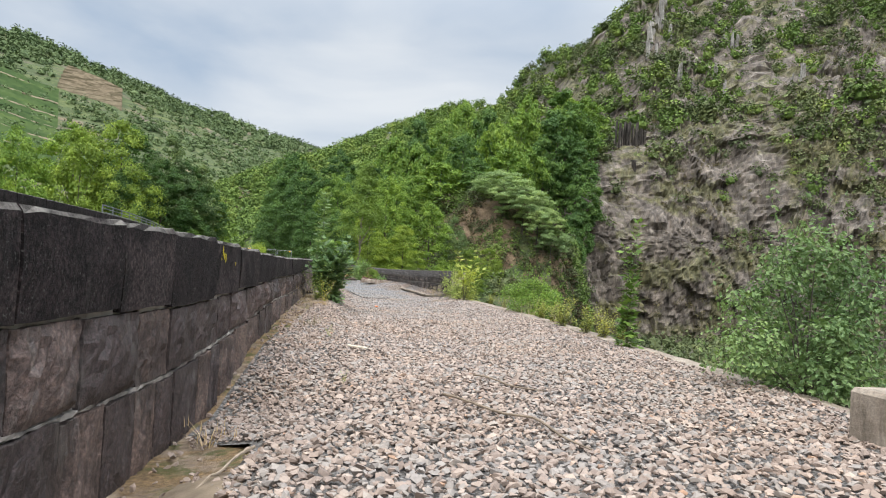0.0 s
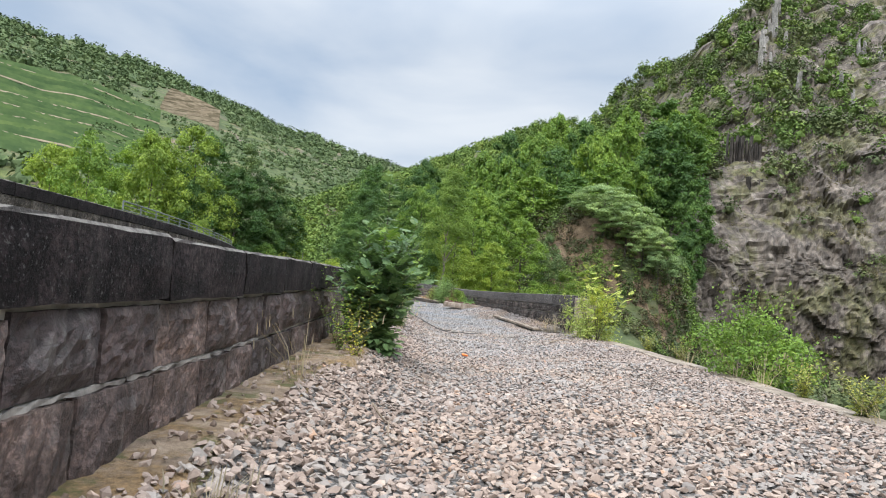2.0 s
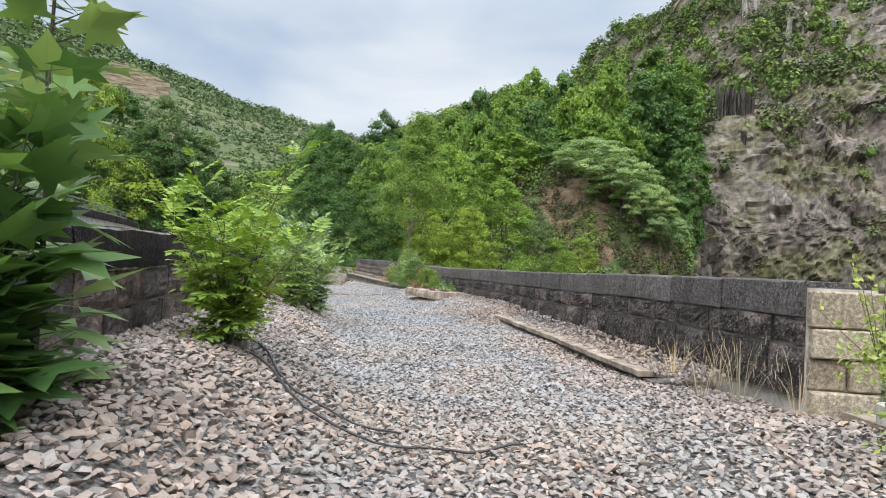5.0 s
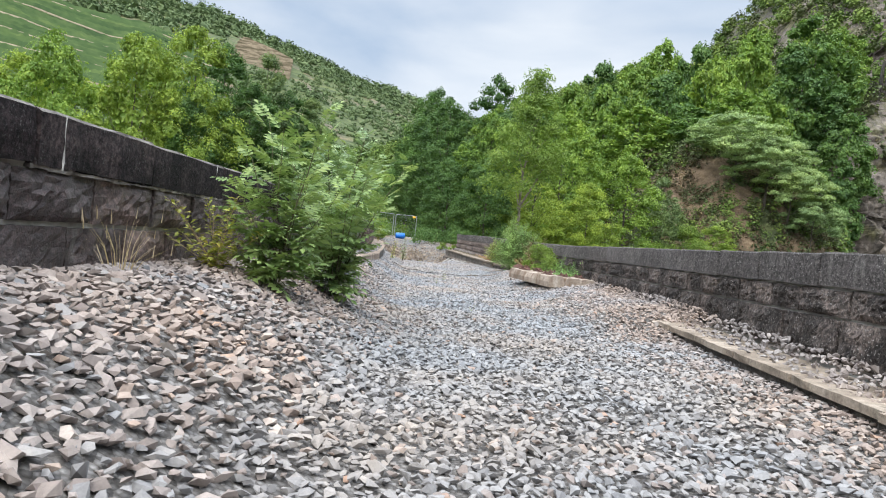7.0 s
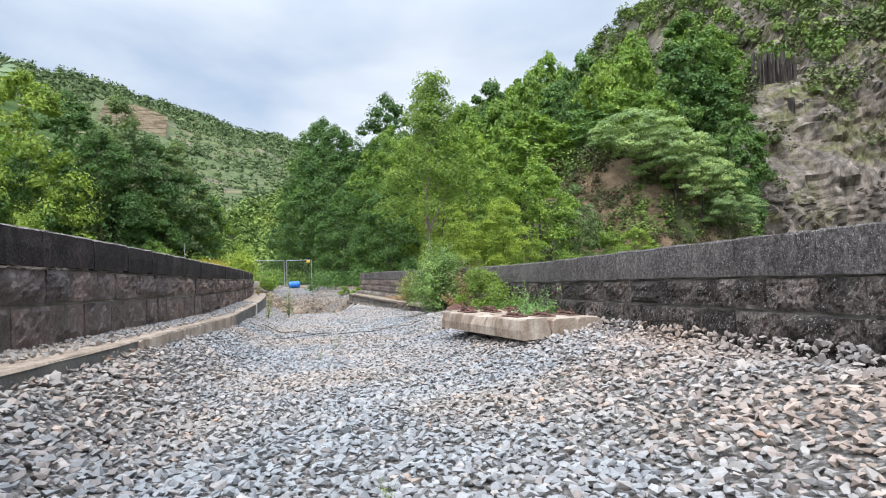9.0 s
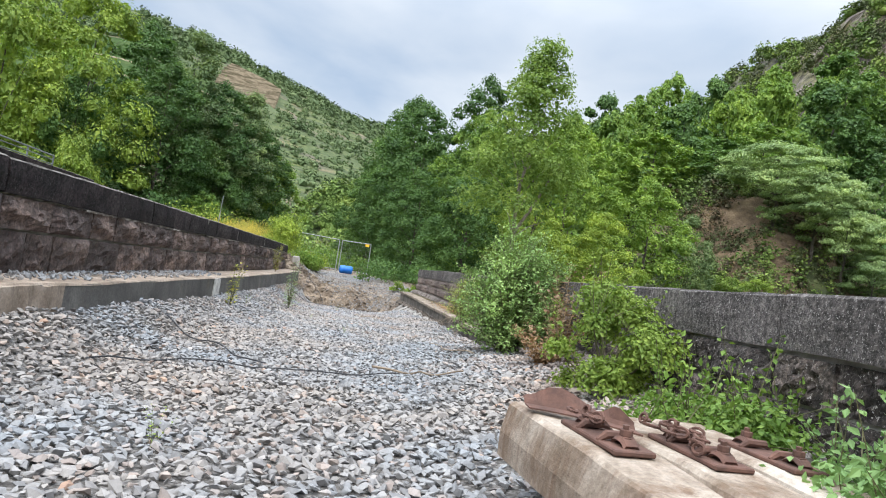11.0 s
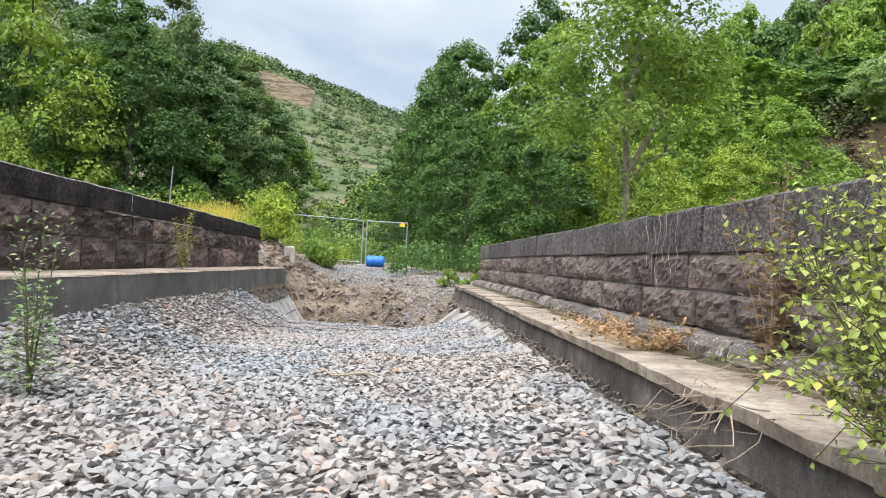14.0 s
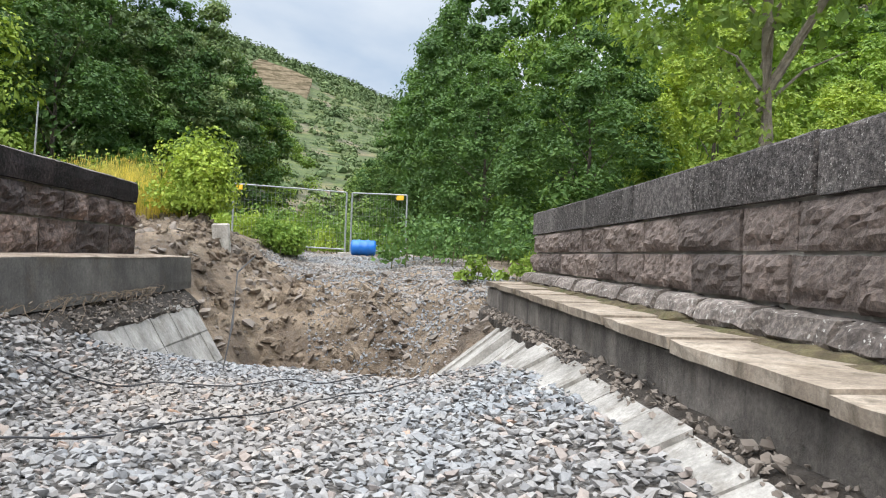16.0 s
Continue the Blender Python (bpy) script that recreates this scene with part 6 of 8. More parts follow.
put(shrub("withered_plant", 44, 0.2, 0.6, 22, SMALL, 36, 1.0, LEAF_DEAD, DRY, "low brown tangle of dead creeper on the ledge", "weed", stem_r=0.003, twig=0.1), 51.8, 4.9, 0.04)
for k, (yy_, off_, z_, s_) in enumerate(((51.0, 4.95, 0.08, 0.3), (53.2, 4.98, 0.08, 0.25), (54.4, 4.98, 0.09, 0.3), (47.9, 1.9, None, 0.25), (46.0, 2.6, None, 0.3), (33.6, 2.4, None, 0.3), (39.9, 2.2, None, 0.4), (47.0, 0.9, None, 0.4), (52.4, 2.2, None, 0.35), (38.6, 2.0, None, 0.35), (9.9, 0.85, None, 0.4), (6.6, 1.2, None, 0.3))):
    put(shrub("weed", 50 + k, 0.5, 0.25, 5, OVAL, 16, 0.8, LEAF_BRIGHT, STALK, "small green weed sprouting between stones", "weed", stem_r=0.003), yy_, off_, z_, 0, s_)
for k, (yy_, off_, z_, h_, m_) in enumerate(((18.0, 5.45, 0.0, 0.6, STRAW), (17.4, 5.5, 0.0, 0.55, STRAW), (19.9, 5.55, 0.0, 0.4, STRAW), (26.2, 4.85, 0.05, 0.45, STRAW), (26.8, 4.75, 0.05, 0.35, STRAW), (13.0, 0.35, 0.2, 0.6, STRAW), (10.6, 0.55, None, 0.18, STRAW), (5.6, 0.3, None, 0.2, STRAW), (19.8, 0.75, 0.2, 0.55, STRAW), (18.6, 0.25, 0.25, 0.4, STRAW), (28.5, 0.2, 0.35, 0.4, STRAW), (15.0, 5.4, 0.0, 0.4, STRAW), (25.7, 4.75, 0.03, 0.6, STRAW), (26.0, 4.6, 0.0, 0.5, STRAW), (25.3, 4.95, 0.03, 0.55, STRAW), (8.6, 5.5, 0.0, 0.35, STRAW))):
    put(grass_tuft("dry_grass", 70 + k, 26, h_, 0.42 * h_ / 0.5, m_, "tuft of dry straw-coloured grass", True, blade=1.5), yy_, off_, z_)

# ---------------------------------------------------------------- trees past the deck
def stand_trees(sources, spots, used, start):
    """Copies of the built trees at (which, x, y, height of the top, radius)."""
    for k, (which, x, y, top, wide) in enumerate(spots, start):
        src, tall, spread = sources[which]
        g = float(land(x, y)) - 0.3
        m = pose(x, y, g, 0, 0, (k * 67) % 360)
        ob = src if which not in used else copy_thing(src, m)
        used.add(which)
        ob.matrix_basis = m @ Matrix.Diagonal((wide / spread, wide / spread, (top - g) / tall, 1))


KINDS = {
    "fresh": (tree("broadleaf_tree", 14, 4.4, 17000, 0.17, LEAF_FRESH, BARK, 1, 0.2, 0.05, label="tall broadleaf tree in full summer leaf"), 14, 4.4),
    "deep": (tree("broadleaf_tree", 14, 4.2, 17000, 0.17, LEAF_DEEP, BARK, 2, 0.2, 0.04, label="dark green broadleaf tree beside the line"), 14, 4.2),
    "bright": (tree("broadleaf_tree", 14, 4.5, 17000, 0.17, LEAF_BRIGHT, BARK, 3, 0.2, 0.05, label="yellow-green broadleaf tree on the bank"), 14, 4.5),
    "soft": (tree("soft_tree", 14, 3.9, 14500, 0.15, LEAF_SOFT, BARK, 6, 0.18, 0.04, label="feathery grey-green tree on the bank", boughs=120, pointed=0.35), 14, 3.9),
    "flat": (tree("spreading_tree", 9, 5.2, 15000, 0.19, LEAF_ACACIA, BARK, 4, 0.2, 0.4, label="wide flat-topped grey-green tree on the slope", flat=True, boughs=70), 9, 5.2),
    "slope": (tree("hillside_tree", 9, 3.6, 5600, 0.27, LEAF_FRESH, BARK, 8, 0.16, 0.06, label="rounded green tree on the wooded slope", boughs=75), 9, 3.6),
    "slope_deep": (tree("hillside_tree", 9, 3.6, 5600, 0.27, LEAF_DEEP, BARK, 9, 0.16, 0.06, label="dark rounded tree on the wooded slope", boughs=75), 9, 3.6),
}
PLANTED = set()
# the wood left of the line
stand_trees(KINDS, [
    ("bright", -35.8, 65.2, 12.4, 4.6), ("bright", -33.6, 68.6, 14.0, 4.4), ("soft", -31.0, 74.2, 13.8, 3.8), ("soft", -28.6, 77.4, 11.2, 3.0), ("fresh", -27.6, 80.5, 7.5, 2.4), ("deep", -29.8, 76.0, 11.0, 3.4), ("deep", -28.4, 79.0, 9.0, 2.8),
    ("deep", -30.4, 71.2, 10.5, 3.4), ("fresh", -40.5, 63.0, 11.5, 4.6), ("bright", -46.5, 66.0, 11.0, 4.8), ("fresh", -41.0, 73.0, 14.0, 5.0), ("deep", -36.0, 76.0, 14.5, 4.8), ("bright", -52.0, 76.0, 12.5, 5.2),
    ("bright", -30.6, 65.4, 5.0, 2.6), ("deep", -32.5, 67.0, 8.5, 2.8), ("fresh", -26.8, 71.0, 3.6, 1.8), ("deep", -28.6, 74.4, 6.5, 2.4),
], PLANTED, 0)
# the wood where the line goes on
stand_trees(KINDS, [
    ("deep", -26.0, 97.0, 9.5, 2.6), ("deep", -23.0, 92.6, 15.0, 3.8), ("deep", -20.6, 88.0, 14.4, 4.2), ("deep", -17.4, 80.5, 12.0, 3.6), ("deep", -13.4, 80.0, 13.8, 3.8), ("fresh", -12.6, 75.5, 10.6, 3.2),
    ("fresh", -7.4, 77.0, 10.8, 3.8), ("fresh", -2.6, 80.0, 8.6, 3.6), ("deep", -14.6, 71.6, 6.2, 2.2), ("deep", -11.4, 69.4, 6.0, 2.4), ("bright", -8.4, 71.0, 7.0, 2.6), ("bright", -5.0, 73.0, 5.4, 2.4),
    ("bright", 2.2, 79.5, 3.4, 2.4), ("bright", 4.6, 84.0, 3.8, 2.2), ("soft", 0.4, 84.0, 7.4, 2.6), ("deep", -21.6, 84.0, 8.0, 2.8),
], PLANTED, 17)
# the slope
stand_trees(KINDS, [
    ("flat", 6.6, 91.5, 14.6, 4.4), ("flat", 9.2, 90.5, 12.6, 3.9), ("flat", 11.2, 90.0, 10.0, 3.4), ("flat", 13.0, 89.4, 7.2, 2.8), ("slope_deep", 20.0, 126.0, 35.0, 6.6), ("slope_deep", 17.6, 121.0, 29.0, 5.6), ("slope_deep", 20.6, 118.0, 23.0, 4.4), ("slope_deep", 19.4, 108.0, 13.5, 3.0), ("slope_deep", 21.2, 112.0, 19.0, 3.6), ("slope_deep", 18.2, 103.0, 6.0, 2.2), ("slope_deep", 15.0, 117.0, 24.0, 4.6),
    ("slope", -8.0, 96.0, 13.0, 4.2), ("slope", -2.0, 98.0, 16.0, 4.4), ("slope_deep", 3.0, 99.0, 16.5, 4.0), ("slope", 8.0, 106.0, 20.0, 4.6), ("slope", -6.0, 108.0, 20.0, 4.6), ("slope_deep", 1.0, 110.0, 22.5, 4.8), ("slope", 6.5, 116.0, 26.0, 4.8), ("slope", 12.0, 112.0, 21.0, 4.2),
], PLANTED, 33)
stand_trees(KINDS, [
    ("slope_deep", -13.0, 110.0, 17.0, 4.4), ("slope", -11.0, 122.0, 23.5, 4.8), ("slope", -2.5, 122.0, 27.0, 4.8), ("slope_deep", 5.0, 127.0, 31.0, 5.0), ("slope", 11.5, 124.0, 30.0, 4.8), ("slope", 13.5, 133.0, 35.0, 5.0), ("slope", 25.0, 134.0, 36.0, 4.0), ("slope", 1.0, 136.0, 34.0, 5.0), ("slope_deep", -8.0, 134.0, 30.0, 5.0),
    ("slope", -20.0, 104.0, 12.0, 4.0), ("slope", -19.0, 118.0, 18.0, 4.6), ("slope", 22.0, 138.0, 37.0, 4.6),
], PLANTED, 47)

# the maple at the wall's end, forked low, ivy round its foot
maple = tree("maple_tree", 10.2, 2.9, 18000, 0.125, LEAF_MAPLE, PALE_BARK, 7, 0.12, 0.3, (0.6, 0.2), "slender maple with a forked ivied trunk past the wall", ((1.5, -0.2, 3.0, 0.24),), boughs=130, gaps=-0.12, pointed=0.75, limbs=14, solid=False)
maple.matrix_basis = pose(-8.5, 63.2, 0.3)
rng = np.random.RandomState(77)
p = np.stack([rng.normal(0, 0.17, 900), rng.normal(0, 0.17, 900), rng.uniform(-0.3, 2.6, 900)], 1)
p[:, 0] += 0.055 * p[:, 2]
v, t = leaf_cloud(p, np.stack([p[:, 0], p[:, 1], np.full(900, 0.1)], 1) * 5, 0.1, rng)
part("ivy", array_mesh("ivy", v, t, LEAF_BRIGHT), LEAF_BRIGHT, maple, "yellow-green ivy climbing the trunk")


def hedge(name, n, box_, leaf, mat, seed, label, category="bush"):
    """A loose low thicket of leaves on a patch of bank: stems and leaves."""
    rng = np.random.RandomState(seed)
    x0, x1, y0, y1, h = box_
    root = new(name)
    lob = []
    bm = bmesh.new()
    for i in range(max(9, int((x1 - x0) * (y1 - y0) * 2.6))):
        x, y = rng.uniform(x0, x1), rng.uniform(y0, y1)
        z = max(float(land(x, y)), float(bank_height(y, x - float(bank_x(y, 0)))) if 57 < y < 90 and -6.5 < x - float(bank_x(y, 0)) < 9 else -99)
        hh = h * rng.uniform(0.45, 1.0)
        r = min(0.75, hh * 0.6) * rng.uniform(0.7, 1.2)
        lob += [(x, y, z + hh * 0.55, r, hh / (2 * r) + 0.25), (x + rng.uniform(-0.2, 0.2), y + rng.uniform(-0.2, 0.2), z + hh * 0.22, r * 0.9, 0.6)]
        tube(bm, [(x, y, z - 0.1), (x + 0.05, y, z + hh * 0.6)], [0.015, 0.006], 4)
    part("branchwork", bm, STALK, root)["kind"] = "stuff"
    p, d = crown_points(rng, n, lob, 0.8)
    v, t = leaf_cloud(p, d, leaf, rng)
    part("foliage", array_mesh("foliage", v, t, mat), mat, root)
    return tagged(root, label, category)


hedge("thicket", 9000, (-14.6, -8.8, 64.5, 72, 1.0), 0.11, LEAF_DEEP, 81, "low dark undergrowth beside the track bed")
hedge("thicket", 5000, (-12.5, -9.0, 62.2, 66, 0.45), 0.09, LEAF_BRIGHT, 82, "low bright green weeds at the bank's edge")
hedge("thicket", 6000, (-22.5, -18.2, 67.2, 71, 0.8), 0.1, LEAF_BRIGHT, 83, "bright green weeds around the fence")
hedge("thicket", 8000, (-24.5, -19.0, 71, 78, 1.3), 0.12, LEAF_FRESH, 84, "green thicket behind the fence")
hedge("thicket", 5000, (-27, -22, 64, 70, 2.0), 0.12, LEAF_BRIGHT, 85, "bright shrubs behind the parapet")
hedge("thicket", 9000, (-16.5, -11.5, 71, 80, 1.6), 0.13, LEAF_DEEP, 86, "dark thicket under the trees")
hedge("thicket", 8000, (-7.5, 3.0, 66, 74, 2.2), 0.14, LEAF_FRESH, 87, "shrubby undergrowth on the bank below the wall")
hedge("thicket", 8000, (-2, 5, 78, 87, 2.2), 0.16, LEAF_BLUE, 88, "grey-green scrub on the slope")

# ---------------------------------------------------------------- wooded hills
def crown_shape(seed, n=80, leaf=0.46, heart=0.42, fine=1):
    rng = np.random.RandomState(seed)
    bm = bmesh.new()
    bmesh.ops.create_icosphere(bm, subdivisions=fine, radius=heart)
    for vtx in bm.verts:
        vtx.co *= 1 + 0.45 * noise.noise(vtx.co * 2.2 + Vector((seed * 3.1, 0, 0))) + 0.35 * noise.noise(vtx.co * 5.5 + Vector((0, seed * 3.1, 0)))
        vtx.co.z *= 0.85
    core = (np.array([x.co[:] for x in bm.verts]), np.array([[x.index for x in f.verts] for f in bm.faces]))
    bm.free()
    lob = [(0.45 * math.cos(a) * rng.uniform(0.5, 1), 0.45 * math.sin(a) * rng.uniform(0.5, 1), rng.uniform(-0.2, 0.5), rng.uniform(0.4, 0.62), 0.85) for a in np.linspace(0, 6.28, 7)] + [(0, 0, 0.35, 0.62, 0.9)]
    p, d = crown_points(rng, n, lob, 0.25)
    d[:, 2] += 0.6
    return join_shapes([core, leaf_cloud(p, d, leaf, rng, 0.35, 0.75)])


def wood(name, pts, radius, mat, label, rng, lift=0.55, leaves=80, category="woodland", leaf=0.46, heart=0.42):
    shapes = [crown_shape(s, leaves, leaf, heart) for s in range(6)]
    x, y = pts[:, 0], pts[:, 1]
    z = land(x, y)
    v, t = spread_shapes(shapes, np.stack([x, y, z + lift * radius], 1), radius, rng, 0.12)
    tagged(part(name, array_mesh(name, v, t, mat), mat), label, category, kind="stuff")


def woodland_material(name, stops, uneven=0.4):
    m, nt, bsdf, out = material(name)
    p = world_place(nt)
    col = ramp(nt, noise_tex(nt, p, 0.14, 3.0, 0.7), stops)
    col = mix(nt, uneven, col, ramp(nt, island_random(nt), [(0.0, (0.5, 0.58, 0.55)), (0.6, (1.0, 1.0, 1.0)), (1.0, (1.6, 1.45, 1.1))]), "MULTIPLY")
    nt.links.new(col, bsdf.inputs["Base Color"])
    bsdf.inputs["Roughness"].default_value = 0.7
    bsdf.inputs["Specular IOR Level"].default_value = 0.1
    return m


WOOD_NEAR = woodland_material("hill_leaves_near", [(0.3, (0.085, 0.14, 0.042)), (0.5, (0.145, 0.22, 0.06)), (0.7, (0.25, 0.32, 0.085))])
# distance haze is painted into these leaf colours: bluer and greyer green
WOOD_HAZED = woodland_material("hill_leaves_hazed", [(0.3, (0.08, 0.12, 0.056)), (0.5, (0.115, 0.162, 0.074)), (0.7, (0.16, 0.21, 0.094))], 0.16)

rng = np.random.RandomState(51)
x, y = rng.uniform(-75, 140, 7600), rng.uniform(92, 262, 7600)
f, sg, s = poly_distance(x, y, CLIFF_FOOT)
d, sr, _ = poly_distance(x, y, RIDGE_RIGHT)
right_of = smooth01(-3, 5, x - np.interp(y, [100, 140, 153, 221], [22, 34, 41.5, 67]))
wild = lumps(x + 300, y + 300, 0.06, 61)
chance = np.where(x > 18, np.interp(f, [0, 3, 18, 26, 60], [0.0, 0.05, 0.22, 0.55, 0.62]) + 0.3 * wild, 0.7)
chance = np.where(x > 18, np.where(right_of > 0.5, 0.7 + 0.9 * wild, 0.75 + 0.3 * wild), 0.75) * np.where(x > 18, np.interp(f, [8, 16, 26], [0.0, 0.25, 1.0]), np.interp(f, [2, 5, 14, 22], [0.12, 0.25, 0.5, 1.0]))
rib = np.abs(x - np.interp(y, [100, 140, 153, 221], [22, 34, 41.5, 67]) + 1.4) < 1.8
ok = (sg > 0) & (f > 2) & ~(rib & (y > 168)) & (np.hypot(x - 35.0, y - 137.0) > 5.5) & ~((x < 16) & (y < 136) & (x > -22)) & ((sr < 0) | (d < 10)) & (rng.rand(len(x)) < chance)
pts = np.stack([x[ok], y[ok]], 1)
rad = np.where(pts[:, 0] > np.interp(pts[:, 1], [100, 140, 153, 221], [22, 34, 41.5, 67]), rng.uniform(1.2, 3.2, len(pts)), rng.uniform(1.9, 3.3, len(pts)))
dull = (pts[:, 0] > 16) & (rng.rand(len(pts)) < 0.55)
WOOD_DULL = woodland_material("hill_scrub", [(0.3, (0.07, 0.095, 0.048)), (0.5, (0.11, 0.138, 0.066)), (0.7, (0.165, 0.185, 0.09))])
wood("hill_scrub", pts[dull], rad[dull], WOOD_DULL, "grey-green scrub between the rocks of the hillside", rng, 0.4, 84, leaf=0.19, heart=0.24)
pts, rad = pts[~dull], rad[~dull]
wood("hill_wood", pts, rad, WOOD_NEAR, "green deciduous wood covering the steep hillside", rng, 0.5, 92, leaf=0.23, heart=0.36)

x, y = rng.uniform(-430, 60, 10500), rng.uniform(120, 600, 10500)
d, sr, s = poly_distance(x, y, RIDGE_LEFT)
az, dist = np.degrees(np.arctan2(x, y - 6)), np.hypot(x, y - 6)
vine = (az > -62) & (az < -31.2) & (dist > 190) & (dist < 297 + 0.6 * (az + 38))
terr = (az > -32) & (az < -26.6) & (dist > 300) & (dist < 352)
low = (d > 60) & (az > -34)
ok = (d < 230) & ((sr < 0) | (d < 14)) & ~vine & ~terr & (rng.rand(len(x)) < np.where(low, 0.55, 0.95))
pts, isl = np.stack([x[ok], y[ok]], 1), low[ok]
rad = np.where(isl, rng.uniform(1.4, 3.0, len(pts)), rng.uniform(2.8, 5.0, len(pts)))
wood("far_wood", pts, rad, WOOD_HAZED, "distant wooded ridge above the vineyards", rng, 0.12, 30, leaf=0.33, heart=0.5)

# scrub dotted over the abandoned terraces
x, y = rng.uniform(-260, -20, 16000), rng.uniform(120, 470, 16000)
az, dist = np.degrees(np.arctan2(x + 5, y - 35)), np.hypot(x + 5, y - 35)
d, sr, s = poly_distance(x, y, RIDGE_LEFT)
back = np.hypot(x, y - 6)
ok = (az > -40) & (az < -17) & (d > 45) & ~((np.degrees(np.arctan2(x, y - 6)) < -26.6) & (back > 296) & (back < 352)) & (np.sin(land(x, y) * 1.1) + 1.2 * lumps(x + 500, y + 500, 0.05, 66) + rng.normal(0, 0.5, len(x)) > -0.1)
pts = np.stack([x[ok], y[ok]], 1)[:3600]
low_shapes = []
for s in range(5):
    lr = np.random.RandomState(200 + s)
    bm = bmesh.new()
    bmesh.ops.create_icosphere(bm, subdivisions=1, radius=0.5)
    for vtx in bm.verts:
        vtx.co *= 1 + 0.7 * noise.noise(vtx.co * 2.2 + Vector((s * 4.1, 0, 0)))
    core = (np.array([q.co[:] for q in bm.verts]), np.array([[q.index for q in fc.verts] for fc in bm.faces]))
    bm.free()
    d_ = lr.normal(0, 1, (10, 3))
    d_ /= np.linalg.norm(d_, axis=1, keepdims=True)
    low_shapes.append(join_shapes([core, leaf_cloud(d_ * 0.75, d_ + np.array([0, 0, 0.5]), 0.6, lr, 0.3, 0.7)]))
rad = rng.uniform(0.5, 1.7, len(pts))
v, t = spread_shapes(low_shapes, np.stack([pts[:, 0], pts[:, 1], land(pts[:, 0], pts[:, 1]) + 0.35 * rad], 1), rad, rng, 0.2)
tagged(part("terrace_scrub", array_mesh("terrace_scrub", v, t, WOOD_HAZED), WOOD_HAZED), "low scrub dotted over the old terraces of the far slope", "scrub", kind="stuff")

# vineyard rows along the slope, dry-stone terraces beside them
VINE = woodland_material("vine_leaves", [(0.3, (0.07, 0.12, 0.05)), (0.5, (0.1, 0.16, 0.062)), (0.7, (0.145, 0.205, 0.08))])
vs, ts, tv, tt = [], [], [], []
rng = np.random.RandomState(53)
for r, dist in enumerate(np.arange(196, 296, 2.6)):
    track = r % 6 == 5
    a = np.radians(np.arange(-61, -31.3, 0.22))
    dd = dist + 0.6 * (np.degrees(a) + 38) * (dist - 190) / 107
    x, y = dd * np.sin(a), 6 + dd * np.cos(a)
    z = land(x, y)
    if track:
        k, n, i = sum(len(q) for q in tv), len(a), np.arange(len(a) - 1)
        far = dd + 1.1
        tv.append(np.concatenate([np.stack([x, y, z + 0.5], 1), np.stack([far * np.sin(a), 6 + far * np.cos(a), land(far * np.sin(a), 6 + far * np.cos(a)) + 0.55], 1)]))
        tt += [np.stack([k + i, k + i + 1, k + n + i + 1], 1), np.stack([k + i, k + n + i + 1, k + n + i], 1)]
        continue
    k = sum(len(q) for q in vs)
    w, h = 0.62, 1.2 * rng.uniform(0.75, 1.2, len(a))
    ux, uy = np.sin(a), np.cos(a)
    prof = [np.stack([x - w * ux, y - w * uy, z - 0.3], 1), np.stack([x - 0.6 * w * ux, y - 0.6 * w * uy, z + h], 1), np.stack([x + 0.6 * w * ux, y + 0.6 * w * uy, z + h], 1), np.stack([x + w * ux, y + w * uy, z + 0.2], 1)]
    vs.append(np.concatenate(prof))
    n = len(a)
    i = np.arange(n - 1)
    for j in range(3):
        q0, q1, q2, q3 = k + j * n + i, k + j * n + i + 1, k + (j + 1) * n + i + 1, k + (j + 1) * n + i
        ts += [np.stack([q0, q1, q2], 1), np.stack([q0, q2, q3], 1)]
TRACK = plain_material("beige_vineyard_track", (0.15, 0.125, 0.075), (0.26, 0.215, 0.14), 0.5, 0.95, 0.05)
TRACK_ME = array_mesh("vineyard_track", np.concatenate(tv), np.concatenate(tt), TRACK)
tagged(part("vineyard_track", TRACK_ME, TRACK), "beige field tracks between the vine rows", "track", kind="structure")
tagged(part("vineyard", array_mesh("vineyard", np.concatenate(vs), np.concatenate(ts), VINE), VINE), "green vine rows on the far slope", "vineyard", kind="stuff")
TERRACE, nt_, bs_, o_ = material("beige_terrace_stone")
p_ = world_place(nt_)
nt_.links.new(mix(nt_, ramp(nt_, noise_tex(nt_, p_, 0.5, 6.0, 0.7, (0.15, 0.15, 2.5)), [(0.42, (0, 0, 0)), (0.56, (1, 1, 1))]), (0.12, 0.1, 0.06), ramp(nt_, noise_tex(nt_, p_, 0.4, 5.0, 0.7), [(0.3, (0.22, 0.175, 0.12)), (0.7, (0.44, 0.36, 0.26))])), bs_.inputs["Base Color"])
bs_.inputs["Roughness"].default_value = 0.95
for r in range(7):
    d0 = 306 + 6.2 * r
    bm = bmesh.new()
    a = np.radians(np.linspace(-31.6 + 0.1 * r, -27.2, 14))
    rows = []
    for up in (-1.0, 2.6):
        rows.append([bm.verts.new((d0 * math.sin(q), 6 + d0 * math.cos(q), float(land(d0 * math.sin(q), 6 + d0 * math.cos(q))) + up)) for q in a])
    rows.append([bm.verts.new(((d0 + 4.5) * math.sin(q), 6 + (d0 + 4.5) * math.cos(q), float(land(d0 * math.sin(q), 6 + d0 * math.cos(q))) + 2.75)) for q in a])
    for q0, q1 in zip(rows, rows[1:]):
        for i in range(13):
            bm.faces.new((q0[i], q0[i + 1], q1[i + 1], q1[i]))
    tagged(part("terrace_wall", bm, TERRACE), "bare beige vineyard terrace on the far slope", "terrace wall", "vineyard terraces", "structure")

